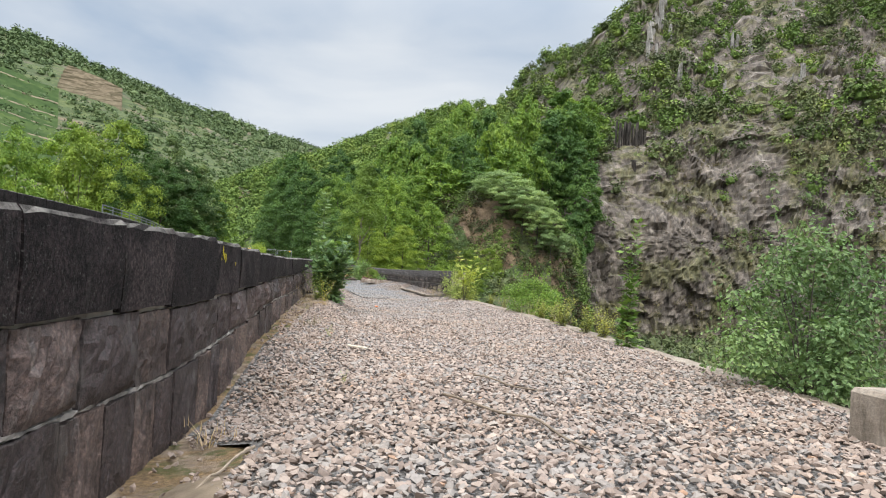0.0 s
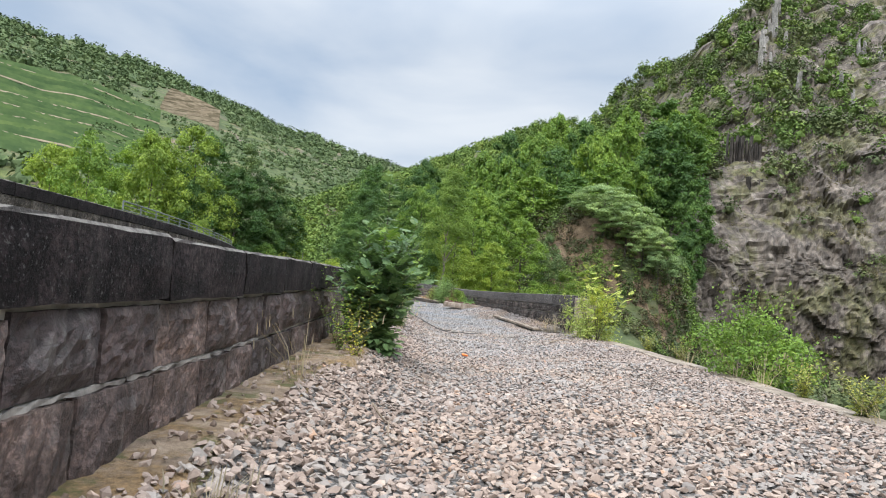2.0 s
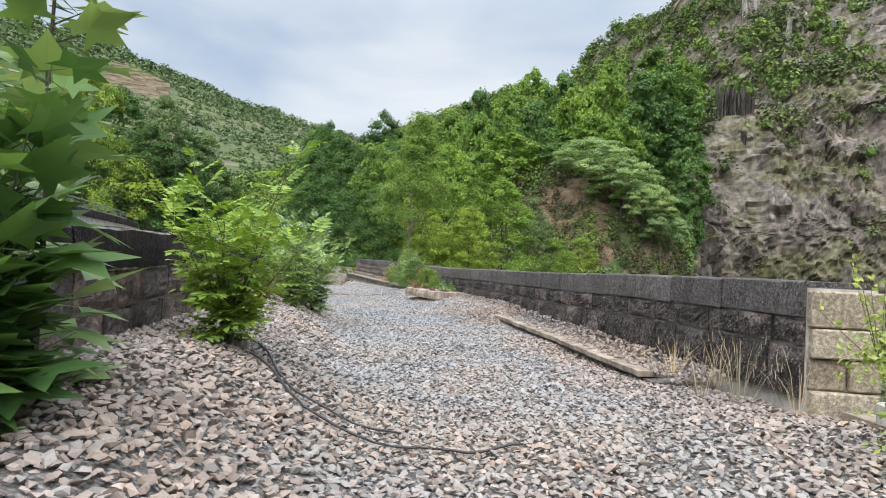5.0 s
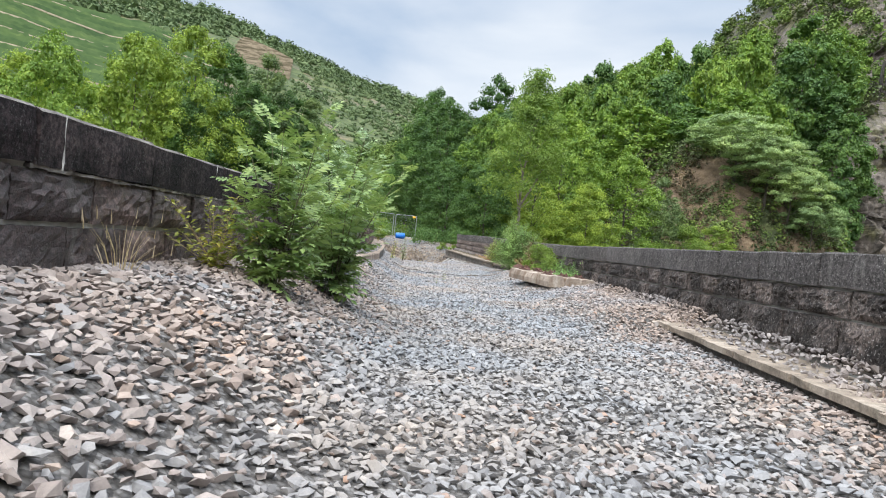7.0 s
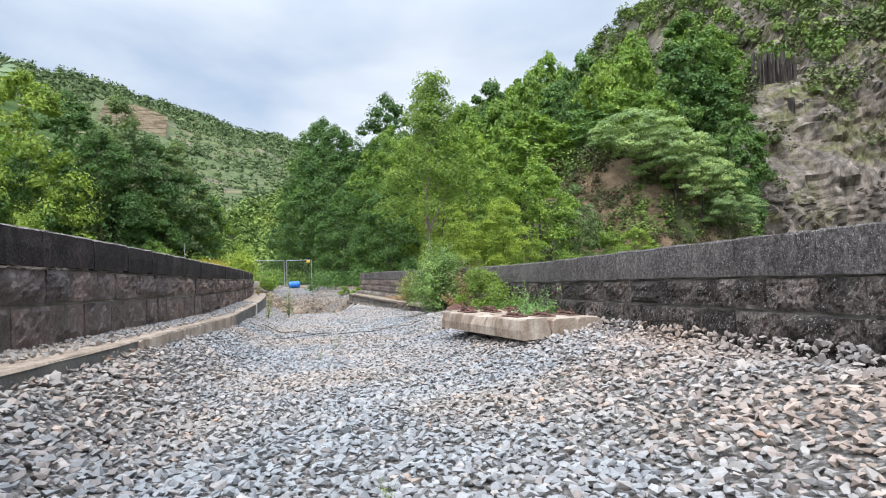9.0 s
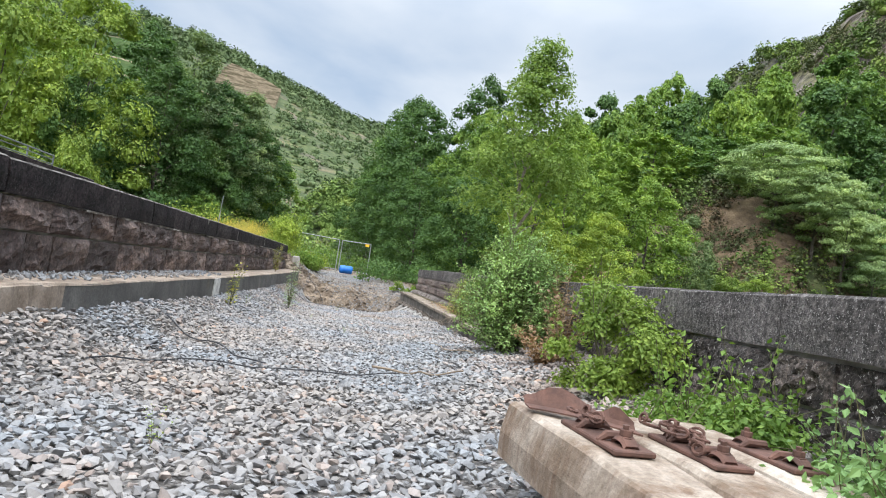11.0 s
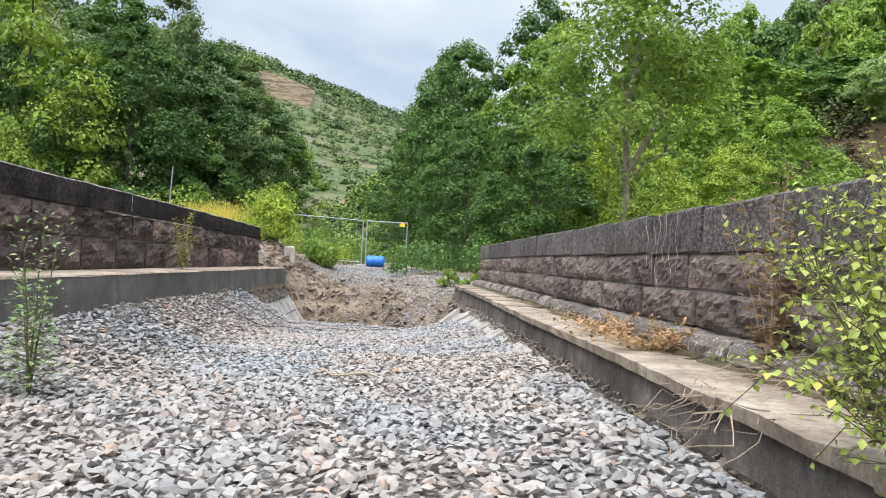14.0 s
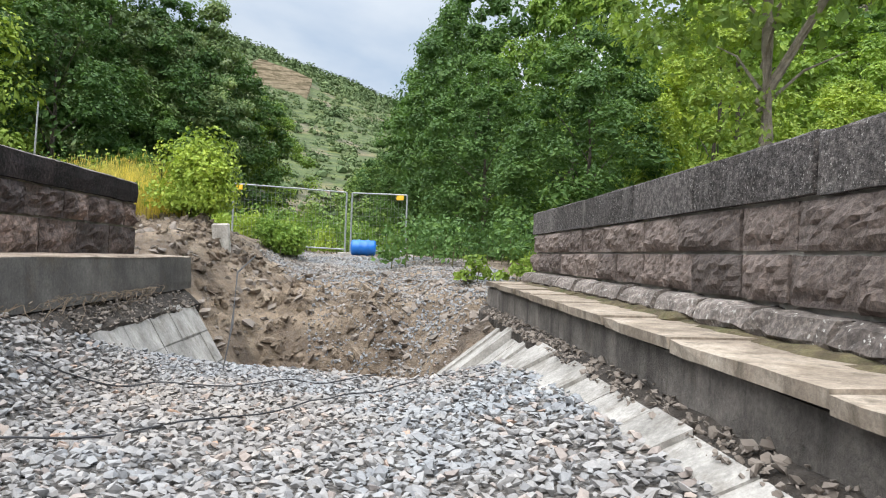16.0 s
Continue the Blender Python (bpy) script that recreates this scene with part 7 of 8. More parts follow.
# ---------------------------------------------------------------- the cliff
def cliff_material():
    m, nt, bsdf, out = material("slate_cliff")
    p = world_place(nt)
    a = noise_tex(nt, p, 0.3, 9.0, 0.7, (1.0, 1.0, 0.4))
    col = ramp(nt, a, [(0.3, (0.05, 0.042, 0.036)), (0.45, (0.13, 0.11, 0.093)), (0.58, (0.215, 0.186, 0.16)), (0.72, (0.38, 0.34, 0.3))])
    b = noise_tex(nt, p, 0.14, 8.0, 0.72)
    col = mix(nt, ramp(nt, b, [(0.48, (0, 0, 0)), (0.57, (0.85, 0.85, 0.85))]), col, ramp(nt, noise_tex(nt, p, 1.3, 5.0, 0.7), [(0.3, (0.075, 0.085, 0.03)), (0.7, (0.19, 0.175, 0.085))]))
    c = noise_tex(nt, p, 0.85, 9.0, 0.8, (1.0, 1.0, 0.4))
    # crevice shadows put into the colour, as soft light leaves the relief flat
    col = mix(nt, 0.8, col, ramp(nt, c, [(0.36, (0.22, 0.22, 0.23)), (0.5, (0.9, 0.9, 0.9)), (0.68, (1.55, 1.5, 1.45))]), "MULTIPLY")
    for scale, weight in ((0.3, 0.35), (0.8, 0.35)):
        mp = nt.nodes.new("ShaderNodeMapping")
        mp.inputs["Scale"].default_value = (1.0, 1.0, 0.38)
        mp.inputs["Rotation"].default_value = (0.2, 0.25, 0.0)
        nt.links.new(p, mp.inputs["Vector"])
        cr = nt.nodes.new("ShaderNodeTexVoronoi")
        cr.feature = "DISTANCE_TO_EDGE"
        cr.inputs["Scale"].default_value = scale
        nt.links.new(mp.outputs["Vector"], cr.inputs["Vector"])
        col = mix(nt, weight, col, ramp(nt, cr.outputs["Distance"], [(0.0, (0.12, 0.11, 0.11)), (0.12, (1.0, 1.0, 1.0)), (0.4, (1.15, 1.13, 1.1))]), "MULTIPLY")
    nt.links.new(col, bsdf.inputs["Base Color"])
    bsdf.inputs["Roughness"].default_value = 0.93
    bump(nt, bsdf, mix(nt, 0.5, c, a), 1.0, 0.35)
    return m


CLIFF = cliff_material()
nu, nf = 400, 196
foot = CLIFF_FOOT[5:12]
seg = np.concatenate([[0], np.cumsum([math.dist(a, b) for a, b in zip(foot, foot[1:])])])
u = np.linspace(0, seg[-1] * 0.62, nu)
fx, fy = np.interp(u, seg, [p[0] for p in foot]), np.interp(u, seg, [p[1] for p in foot])
ker = np.hanning(31) / np.hanning(31).sum()
dx, dy = np.convolve(np.pad(np.gradient(fx), 15, "edge"), ker, "valid"), np.convolve(np.pad(np.gradient(fy), 15, "edge"), ker, "valid")
ln = np.hypot(dx, dy)
nx, ny_ = -dy / ln, dx / ln
f = np.concatenate([np.linspace(-0.6, 6, 64), np.linspace(6.3, 34, 60), np.linspace(34.8, 122, nf - 124)])
F, U = np.meshgrid(f, u, indexing="ij")
X, Y = fx[None] + F * nx[None], fy[None] + F * ny_[None]
Z = land(X, Y)
def joints(a, b, seed):
    """Broken rock: each cell of a jittered grid is a tilted facet standing in or out."""
    ia, ib = np.floor(a).astype(int), np.floor(b).astype(int)
    table = np.random.RandomState(seed).rand(128, 128, 5)
    best, out = np.full(a.shape, 9e9), np.zeros(a.shape)
    for da in (-1, 0, 1):
        for db in (-1, 0, 1):
            c = table[(ia + da) % 128, (ib + db) % 128]
            ea, eb = a - (ia + da + c[..., 0]), b - (ib + db + c[..., 1])
            dist = ea ** 2 + eb ** 2
            near = dist < best
            best = np.where(near, dist, best)
            out = np.where(near, c[..., 2] - 0.5 + 0.9 * (c[..., 3] - 0.5) * ea + 0.9 * (c[..., 4] - 0.5) * eb, out)
    return out


lean_u = U + 0.35 * Z + 0.8 * lumps(U + 10, Z + 10, 0.3, 75)
blocks = 1.0 * joints(lean_u / 5.5, Z / 7.0, 76) + 0.55 * joints(lean_u / 2.0, Z / 3.6, 77) + 0.24 * joints(lean_u / 0.95, Z / 1.6, 78)
jag = 0.55 * blocks + 0.5 * lumps(U + 50, Z * 0.5 + 50, 0.2, 71, 5) + 0.9 * np.abs(lumps(U + 90, Z * 0.2 + 90, 0.5, 72, 4)) - 0.4 + 0.35 * np.abs(lumps(U * 1.0 + 20, Z + 20, 0.9, 73, 2))
push = (0.5 + 3.4 * jag) * smooth01(2, 14, U)
X, Y, Z = X - nx[None] * push, Y - ny_[None] * push, Z + 0.35 * smooth01(-8, 0, Z) + 0.7 * jag * smooth01(8, 14, F)
crag = np.abs(lumps(X + 300, Y * 0.45 + 300, 0.16, 74, 4)) * 4.5 - 1.1
Z = Z + crag * smooth01(16, 40, F) * smooth01(20, 34, X)
Z = np.where(F > 112, Z - (F - 112) * 0.8, Z) - 3.0 * (1 - smooth01(0, 9, U)) - 2.0 * (1 - smooth01(18, 30, X)) * smooth01(10, 30, F)
idx = np.arange(nf * nu).reshape(nf, nu)
q = np.stack([idx[:-1, :-1], idx[:-1, 1:], idx[1:, 1:], idx[1:, :-1]], -1).reshape(-1, 4)
t = np.concatenate([q[:, [0, 1, 2]], q[:, [0, 2, 3]]])
tagged(part("cliff", array_mesh("cliff", np.stack([X, Y, Z], -1).reshape(-1, 3), t, CLIFF), CLIFF), "grey-brown slate cliff with streaks and ledges", "cliff", kind="structure")

rng = np.random.RandomState(56)
i, j = rng.randint(6, 172, 4200), rng.randint(20, nu - 10, 4200)
patch = lumps(X[i, j] + 40, Z[i, j] * 1.2 + 40, 0.1, 67) * 3.4 + 0.6 * lumps(X[i, j] + 90, Z[i, j] + 90, 0.3, 68)
keep = rng.rand(4200) < np.where(U[i, j] < 26, 0.1, 0.68) * np.interp(F[i, j], [0, 3, 8, 30], [0.35, 0.5, 0.8, 1.0]) * smooth01(0.05, 0.5, patch + np.interp(F[i, j], [0, 14, 30], [-0.45, -0.25, 0.1]))
keep &= (np.hypot(X[i, j] - 35.0, Y[i, j] - 136.5) > 5.5) & (np.abs(X[i, j] - np.interp(Y[i, j], [140, 153, 221], [34, 41.5, 67]) + 1.4) > 1.6)
i, j = i[keep], j[keep]
v, t = spread_shapes([crown_shape(40 + s, 84, 0.2, 0.16) for s in range(5)], np.stack([X[i, j], Y[i, j], Z[i, j] + 0.2], 1), (0.5 + 2.3 * rng.rand(len(i)) ** 2.5) * np.interp(F[i, j], [0, 8, 20, 50], [0.7, 1.0, 1.6, 2.0]), rng, 0.3)
CLIFF_GREEN = woodland_material("cliff_scrub", [(0.3, (0.075, 0.105, 0.046)), (0.5, (0.125, 0.16, 0.068)), (0.7, (0.2, 0.225, 0.1))], 0.4)
tagged(part("cliff_scrub", array_mesh("cliff_scrub", v, t, CLIFF_GREEN), CLIFF_GREEN), "low bushes rooted in the cliff's ledges", "scrub", kind="stuff")

# dry brown grass and heather between them
i, j = rng.randint(4, 150, 5200), rng.randint(30, nu - 10, 5200)
patch = lumps(X[i, j] + 140, Z[i, j] + 140, 0.16, 69) * 2.6
keep = rng.rand(5200) < 0.9 * smooth01(0.0, 0.5, patch + np.interp(F[i, j], [0, 5, 14, 40], [-0.5, -0.1, 0.1, 0.0]))
i, j = i[keep], j[keep]
v, t = spread_shapes([crown_shape(90 + s, 46, 0.24, 0.2) for s in range(4)], np.stack([X[i, j], Y[i, j], Z[i, j] + 0.1], 1), rng.uniform(0.4, 1.0, len(i)), rng, 0.3)
CLIFF_DRY = woodland_material("cliff_dry_grass", [(0.3, (0.1, 0.088, 0.05)), (0.5, (0.16, 0.14, 0.082)), (0.7, (0.21, 0.2, 0.105))], 0.4)
tagged(part("cliff_grass", array_mesh("cliff_grass", v, t, CLIFF_DRY), CLIFF_DRY), "dry brown grass and heather on the cliff's ledges", "scrub", kind="stuff")

x, y = rng.uniform(0, 60, 900), rng.uniform(25, 108, 900)
f_, s_, _ = poly_distance(x, y, CLIFF_FOOT)
ok = (((f_ * s_ < -0.5) & (x - left_face(y) > 9)) | ((x > 5) & (x < 22) & (y > 76))) & (np.hypot(x - 6.0, 0.85 * (y - 101.5)) > 14.0)
x, y = x[ok], y[ok]
rad = rng.uniform(0.7, 2.2, len(x))
v, t = spread_shapes([crown_shape(60 + s, 40, 0.26, 0.45) for s in range(5)], np.stack([x, y, land(x, y) + 0.4 * rad], 1), rad, rng, 0.2)
tagged(part("valley_scrub", array_mesh("valley_scrub", v, t, WOOD_DULL), WOOD_DULL), "dull green scrub on the valley floor beside the viaduct", "scrub", kind="stuff")


# bare brown earth on the steep face of the spur
SLIP = plain_material("bare_orange_earth", (0.07, 0.05, 0.034), (0.3, 0.215, 0.135), 0.8, 0.97, 0.3)
na_, nb_ = 90, 84
gx, gy = np.meshgrid(np.linspace(0.0, 20.5, na_), np.linspace(84.0, 97.0, nb_), indexing="ij")
gz = land(gx, gy) + 0.14 + 0.3 * lumps(gx + 20, gy + 20, 0.7, 95)
bare = np.hypot((gx - 8.5) / 9.0, (gy - 90.5) / 6.0) + 0.35 * lumps(gx + 70, gy + 70, 0.3, 96)
idx = np.arange(na_ * nb_).reshape(na_, nb_)
q = np.stack([idx[:-1, :-1], idx[1:, :-1], idx[1:, 1:], idx[:-1, 1:]], -1)[bare[:-1, :-1] < 1.0].reshape(-1, 4)
t = np.concatenate([q[:, [0, 1, 2]], q[:, [0, 2, 3]]])
tagged(part("earth_slip", array_mesh("earth_slip", np.stack([gx, gy, gz], -1).reshape(-1, 3), t, SLIP, True), SLIP), "bare orange-brown earth on the steep wooded slope", "earth", kind="structure")
# scrub over the rest of the spur
DRY_SCRUB = woodland_material("dry_brown_scrub", [(0.3, (0.055, 0.047, 0.031)), (0.5, (0.1, 0.084, 0.053)), (0.7, (0.16, 0.136, 0.083))], 0.9)
x, y = rng.uniform(-9, 21, 9000), rng.uniform(80, 112, 9000)
ring = np.hypot(x - 6.0, 0.85 * (y - 101.5))
fall = np.hypot(land(x + 0.4, y) - land(x - 0.4, y), land(x, y + 0.4) - land(x, y - 0.4)) / 0.8
open_ = np.minimum(np.hypot((x - 4.8) / 1.1, (y - 92.6) / 1.5), np.hypot((x - 7.2) / 0.8, (y - 90.6) / 0.9))
ok = (ring < 18.0) & (open_ > 1.0) & (rng.rand(9000) < 0.3 * (1 + 0.9 * np.clip(fall, 0, 2.5)))
x, y = x[ok], y[ok]
rad = (0.4 + 1.1 * rng.rand(len(x)) ** 2.0) * np.where(y < 95, 0.85, 1.3)
kind_ = rng.rand(len(x)) + 0.9 * lumps(x + 40, y + 40, 0.25, 98) + np.where(y > 96, 0.5, 0.0)
for low_, high_, mat_, text in ((-9, 0.24, DRY_SCRUB, "dry brown scrub on the steep spur"), (0.24, 0.66, WOOD_DULL, "grey-green scrub on the steep spur"), (0.66, 9, WOOD_NEAR, "green bushes on the steep spur")):
    pick = (kind_ >= low_) & (kind_ < high_)
    v, t = spread_shapes([crown_shape(70 + k, 60, 0.2, 0.2) for k in range(5)], np.stack([x[pick], y[pick], land(x[pick], y[pick]) + 0.35 * rad[pick]], 1), rad[pick], rng, 0.25)
    tagged(part("spur_scrub", array_mesh("spur_scrub", v, t, mat_), mat_), text, "scrub", kind="stuff")


def pinnacle(seed, w, h):
    """A jointed rock rib: leaning prisms side by side."""
    rng = np.random.RandomState(seed)
    bm = bmesh.new()
    for i in range(6):
        a, r = rng.uniform(0, 6.28), rng.uniform(0, w * 0.6)
        hh, s = h * rng.uniform(0.45, 1.0), w * rng.uniform(0.25, 0.5)
        n = rng.randint(4, 7)
        ringb = [bm.verts.new((r * math.cos(a) + s * math.cos(2 * math.pi * k / n), r * math.sin(a) + s * math.sin(2 * math.pi * k / n), -2.5)) for k in range(n)]
        ringm = [bm.verts.new((q.co.x * 0.95 + rng.uniform(-0.1, 0.1) * w, q.co.y * 0.95 + rng.uniform(-0.1, 0.1) * w, hh * rng.uniform(0.5, 0.6))) for q in ringb]
        ringt = [bm.verts.new((q.co.x * 0.8 + rng.uniform(-0.1, 0.1) * w, q.co.y * 0.8 + rng.uniform(-0.1, 0.1) * w, hh * rng.uniform(0.85, 1.0))) for q in ringm]
        for q0, q1 in ((ringb, ringm), (ringm, ringt)):
            for k in range(n):
                bm.faces.new((q0[k], q0[(k + 1) % n], q1[(k + 1) % n], q1[k]))
        bm.faces.new(ringt)
    me = bpy.data.meshes.new("rock_pinnacle")
    bm.to_mesh(me)
    bm.free()
    return me


PALE_ROCK = plain_material("pale_quartzite", (0.14, 0.132, 0.124), (0.42, 0.4, 0.375), 0.9, 0.93, 0.2)
PINS = [pinnacle(s, 2.2, 7.0) for s in range(4)]
for me in PINS:
    me.materials.append(PALE_ROCK)
rng = np.random.RandomState(55)
for k in range(34):
    s = 0.24 + 0.76 * k / 19
    x, y = 40.7 + 25.5 * s + rng.uniform(-0.7, 0.9), 153 + 68 * s + rng.uniform(-1.5, 1.5)
    if k > 19:
        x, y = rng.uniform(48, 90), rng.uniform(140, 205)
    ob = new("rock_pinnacle", PINS[k % 4])
    sc = rng.uniform(0.55, 1.1) if k < 20 else rng.uniform(0.5, 0.9)
    ob.matrix_basis = pose(x, y, float(land(x, y)) - 0.5, rng.uniform(-6, 6), rng.uniform(-6, 6), rng.uniform(0, 360)) @ Matrix.Diagonal((sc * 0.5, sc * 0.5, sc * 1.1, 1))
    tagged(ob, "pale rock rib standing out of the hillside", "rock", "rock ribs on the hill", "structure")
def column_material():
    m, nt, bsdf, out = material("dark_columns")
    p = world_place(nt)
    col = ramp(nt, noise_tex(nt, p, 2.2, 6.0, 0.7, (1.0, 1.0, 0.14)), [(0.36, (0.014, 0.013, 0.012)), (0.5, (0.055, 0.048, 0.044)), (0.62, (0.12, 0.108, 0.098)), (0.74, (0.27, 0.25, 0.225))])
    nt.links.new(mix(nt, 0.7, col, ramp(nt, island_random(nt), [(0.0, (0.3, 0.3, 0.3)), (1.0, (1.5, 1.45, 1.4))]), "MULTIPLY"), bsdf.inputs["Base Color"])
    bsdf.inputs["Roughness"].default_value = 0.93
    bump(nt, bsdf, noise_tex(nt, p, 3.0, 6.0, 0.7), 0.8, 0.15)
    return m


def columns(seed, wide, tall):
    """A row of split rock columns of uneven height, dark gaps between them."""
    rng = np.random.RandomState(seed)
    bm = bmesh.new()
    x = 0.0
    while x < wide:
        w = rng.uniform(0.28, 0.6)
        h, back = tall * rng.uniform(0.62, 1.0) * (0.75 + 0.25 * math.sin(math.pi * min(1.0, x / wide + 0.2))), rng.uniform(0.0, 1.1)
        rings = []
        for z in (-3.0, h * rng.uniform(0.2, 0.4), h * rng.uniform(0.55, 0.8), h):
            dx_, dy_ = rng.uniform(-0.07, 0.07), rng.uniform(-0.12, 0.12)
            rings.append([bm.verts.new((x + dx_ + cx * w + rng.uniform(-0.05, 0.05), back + dy_ + cy, z + rng.uniform(-0.2, 0.2))) for cx, cy in ((0, 0.1), (0.35, -0.18), (0.85, 0.0), (0.9, 0.9), (0.05, 0.9))])
        for a, b in zip(rings, rings[1:]):
            for k in range(5):
                bm.faces.new((a[k], a[(k + 1) % 5], b[(k + 1) % 5], b[k]))
        bm.faces.new(rings[-1])
        x += w + rng.uniform(0.02, 0.22)
    me = bpy.data.meshes.new("rock_column")
    bm.to_mesh(me)
    bm.free()
    return me


DARK_ROCK = column_material()
for k, (x, y, wide, tall, sink) in enumerate(((29.2, 136.6, 2.6, 4.6, 0.2), (31.6, 136.8, 2.4, 6.2, 0.8), (33.7, 136.4, 2.2, 6.6, 0.4), (35.6, 135.6, 1.8, 5.2, -0.6), (33.0, 127.0, 2.4, 2.6, 0.2))):
    me = columns(30 + k, wide, tall)
    me.materials.append(DARK_ROCK)
    ob = new("rock_column", me)
    ob.matrix_basis = pose(x, y, float(land(x, y)) + sink, 4, 0, -12 + 9 * k)
    tagged(ob, "dark jointed rock columns on the cliff top", "rock", "rock columns on the cliff", "structure")

# ---------------------------------------------------------------- fence, barrel, post
BLUE = plain_material("blue_plastic", (0.01, 0.13, 0.5), (0.015, 0.17, 0.6), 6.0, 0.4, 0.001)
YELLOW = plain_material("yellow_plastic", (0.75, 0.42, 0.02), (0.85, 0.52, 0.03), 6.0, 0.5, 0.001)
WHITE_STONE = concrete_material("pale_concrete", (0.24, 0.22, 0.2), (0.4, 0.38, 0.35), (0.58, 0.56, 0.52), 3.0, (0.2, 0.18, 0.15), 0.5, 0.006)


def ground_at(x, y):
    return float(bank_height(y, x - float(bank_x(y, 0.0))))


FENCE = new("site_fence")
tagged(FENCE, "galvanised mobile site fence across the track bed", "fence")


def fence_panel(a, b, tag_at):
    """A mobile site-fence panel: tube frame, wire mesh, plastic tag."""
    ax, ay = a
    bx, by = b
    L = math.dist(a, b)
    zb = ground_at(*b) + 0.04
    za = min(ground_at(*a) + 0.04, zb + 0.06)
    H = 1.56
    at = lambda u, h: Vector((ax + (bx - ax) * u, ay + (by - ay) * u, za + (zb - za) * u + h))
    for u in (0, 1):
        part("post", tube(bmesh.new(), [at(u, 0), at(u, H)], 0.024, 7), STEEL, FENCE)
    for h in (0.12, H):
        part("rail", tube(bmesh.new(), [at(0, h), at(1, h)], 0.017, 6), STEEL, FENCE)
    bm = bmesh.new()
    for k in range(1, int(L / 0.09)):
        u = k * 0.09 / L
        tube(bm, [at(u, 0.12), at(u, H)], 0.0025, 3)
    for h in np.arange(0.32, H, 0.22):
        tube(bm, [at(0, float(h)), at(1, float(h))], 0.0025, 3)
    part("wire_mesh", bm, STEEL, FENCE, "thin steel wire mesh")
    p = at(tag_at, H - 0.08)
    part("tag", box(bmesh.new(), p.x - 0.1, p.x + 0.1, p.y - 0.04, p.y - 0.02, p.z - 0.06, p.z + 0.06, 0.008), YELLOW, FENCE, "yellow plastic tag")


fence_panel((-19.6, 66.75), (-17.25, 68.15), 0.05)
fence_panel((-17.12, 68.2), (-15.85, 68.75), 0.88)
for x, y in ((-17.2, 68.15), (-15.8, 68.7), (-19.6, 66.7)):
    z = ground_at(x, y)
    ob = part("foot", box(bmesh.new(), -0.2, 0.2, -0.1, 0.1, 0.0, 0.11, 0.02), WHITE_STONE, FENCE, "pale concrete foot block")
    ob.matrix_basis = pose(x, y - 0.05, z - 0.02, 0, 0, 25)

barrel = new("barrel")
bm = bmesh.new()
prof = [(0.0, 0.0), (0.1, 0.0), (0.165, 0.012), (0.19, 0.05), (0.185, 0.16), (0.2, 0.19), (0.2, 0.22), (0.185, 0.25), (0.185, 0.36), (0.2, 0.39), (0.2, 0.42), (0.185, 0.45), (0.19, 0.56), (0.165, 0.6), (0.1, 0.612), (0.0, 0.612)]
rings = []
for r, l in prof[1:-1]:
    rings.append([bm.verts.new((l - 0.306, r * math.cos(2 * math.pi * k / 24), r * math.sin(2 * math.pi * k / 24))) for k in range(24)])
for a, b in zip(rings, rings[1:]):
    for k in range(24):
        bm.faces.new((a[k], a[(k + 1) % 24], b[(k + 1) % 24], b[k]))
bm.faces.new(rings[0]), bm.faces.new(rings[-1])
for fc in bm.faces:
    fc.smooth = True
part("body", bm, BLUE, barrel)
bm = bmesh.new()
tube(bm, [(0.305, 0.09, 0.05), (0.33, 0.09, 0.05)], 0.03, 10)
part("bung", bm, BLUE, barrel)
bx_, by_ = -16.55, 67.75
barrel.matrix_basis = pose(bx_, by_, ground_at(bx_, by_) + 0.23, 0, 0, 22)
tagged(barrel, "bright blue plastic barrel lying on the gravel", "barrel")

x, y = -17.5, 63.0
bm = box(bmesh.new(), -0.13, 0.13, -0.11, 0.11, -0.6, 0.5, 0.025)
for vtx in bm.verts:
    vtx.co += Vector((noise.noise(vtx.co * 9), noise.noise(vtx.co * 9 + Vector((5, 0, 0))), 0)) * 0.02
ob = part("concrete_post", bm, WHITE_STONE)
ob.matrix_basis = pose(-16.38, 62.0, 0.33, 3, -4, 30)
tagged(ob, "broken pale concrete post in the earth bank", "post")
hedge("ivy_bush", 8500, (-17.9, -16.95, 62.3, 63.2, 1.6), 0.08, LEAF_BRIGHT, 91, "rounded bush of bright green climbing leaves over the post")
hedge("ivy_bush", 5000, (-17.6, -16.7, 64.0, 65.3, 0.75), 0.075, LEAF_FRESH, 92, "green climbing weeds behind the post")
yg = np.random.RandomState(93)
for k in range(44):
    x, y = yg.uniform(-20.2, -17.9), yg.uniform(61.2, 63.2)
    ob = grass_tuft("yellow_grass", 200 + k, 60, 1.25, 0.5, STRAW_YELLOW, "tall yellow grass behind the parapet end", True, blade=2.6)
    zz_ = ground_at(x, y) if x - float(bank_x(y, 0)) > -6.5 else 0.6
    ob.matrix_basis = pose(x, y, max(0.3, zz_) - 0.03)
bm = tube(bmesh.new(), [(0, 0, -0.3), (0.09, 0.0, 2.15)], [0.022, 0.014], 7)
ob = part("marker_pole", bm, STEEL)
ob.matrix_basis = pose(-19.6, 61.2, 0.6)
tagged(ob, "thin leaning metal pole in the tall grass", "pole")

# ---------------------------------------------------------------- concrete sleepers with rusty fastenings
SLEEPER = concrete_material("weathered_sleeper_concrete", (0.17, 0.125, 0.09), (0.34, 0.285, 0.235), (0.52, 0.47, 0.41), 3.2, (0.15, 0.09, 0.055), 0.85, 0.012, 5.0)
RUST = plain_material("rusty_iron", (0.055, 0.03, 0.024), (0.15, 0.075, 0.055), 14.0, 0.85, 0.003)


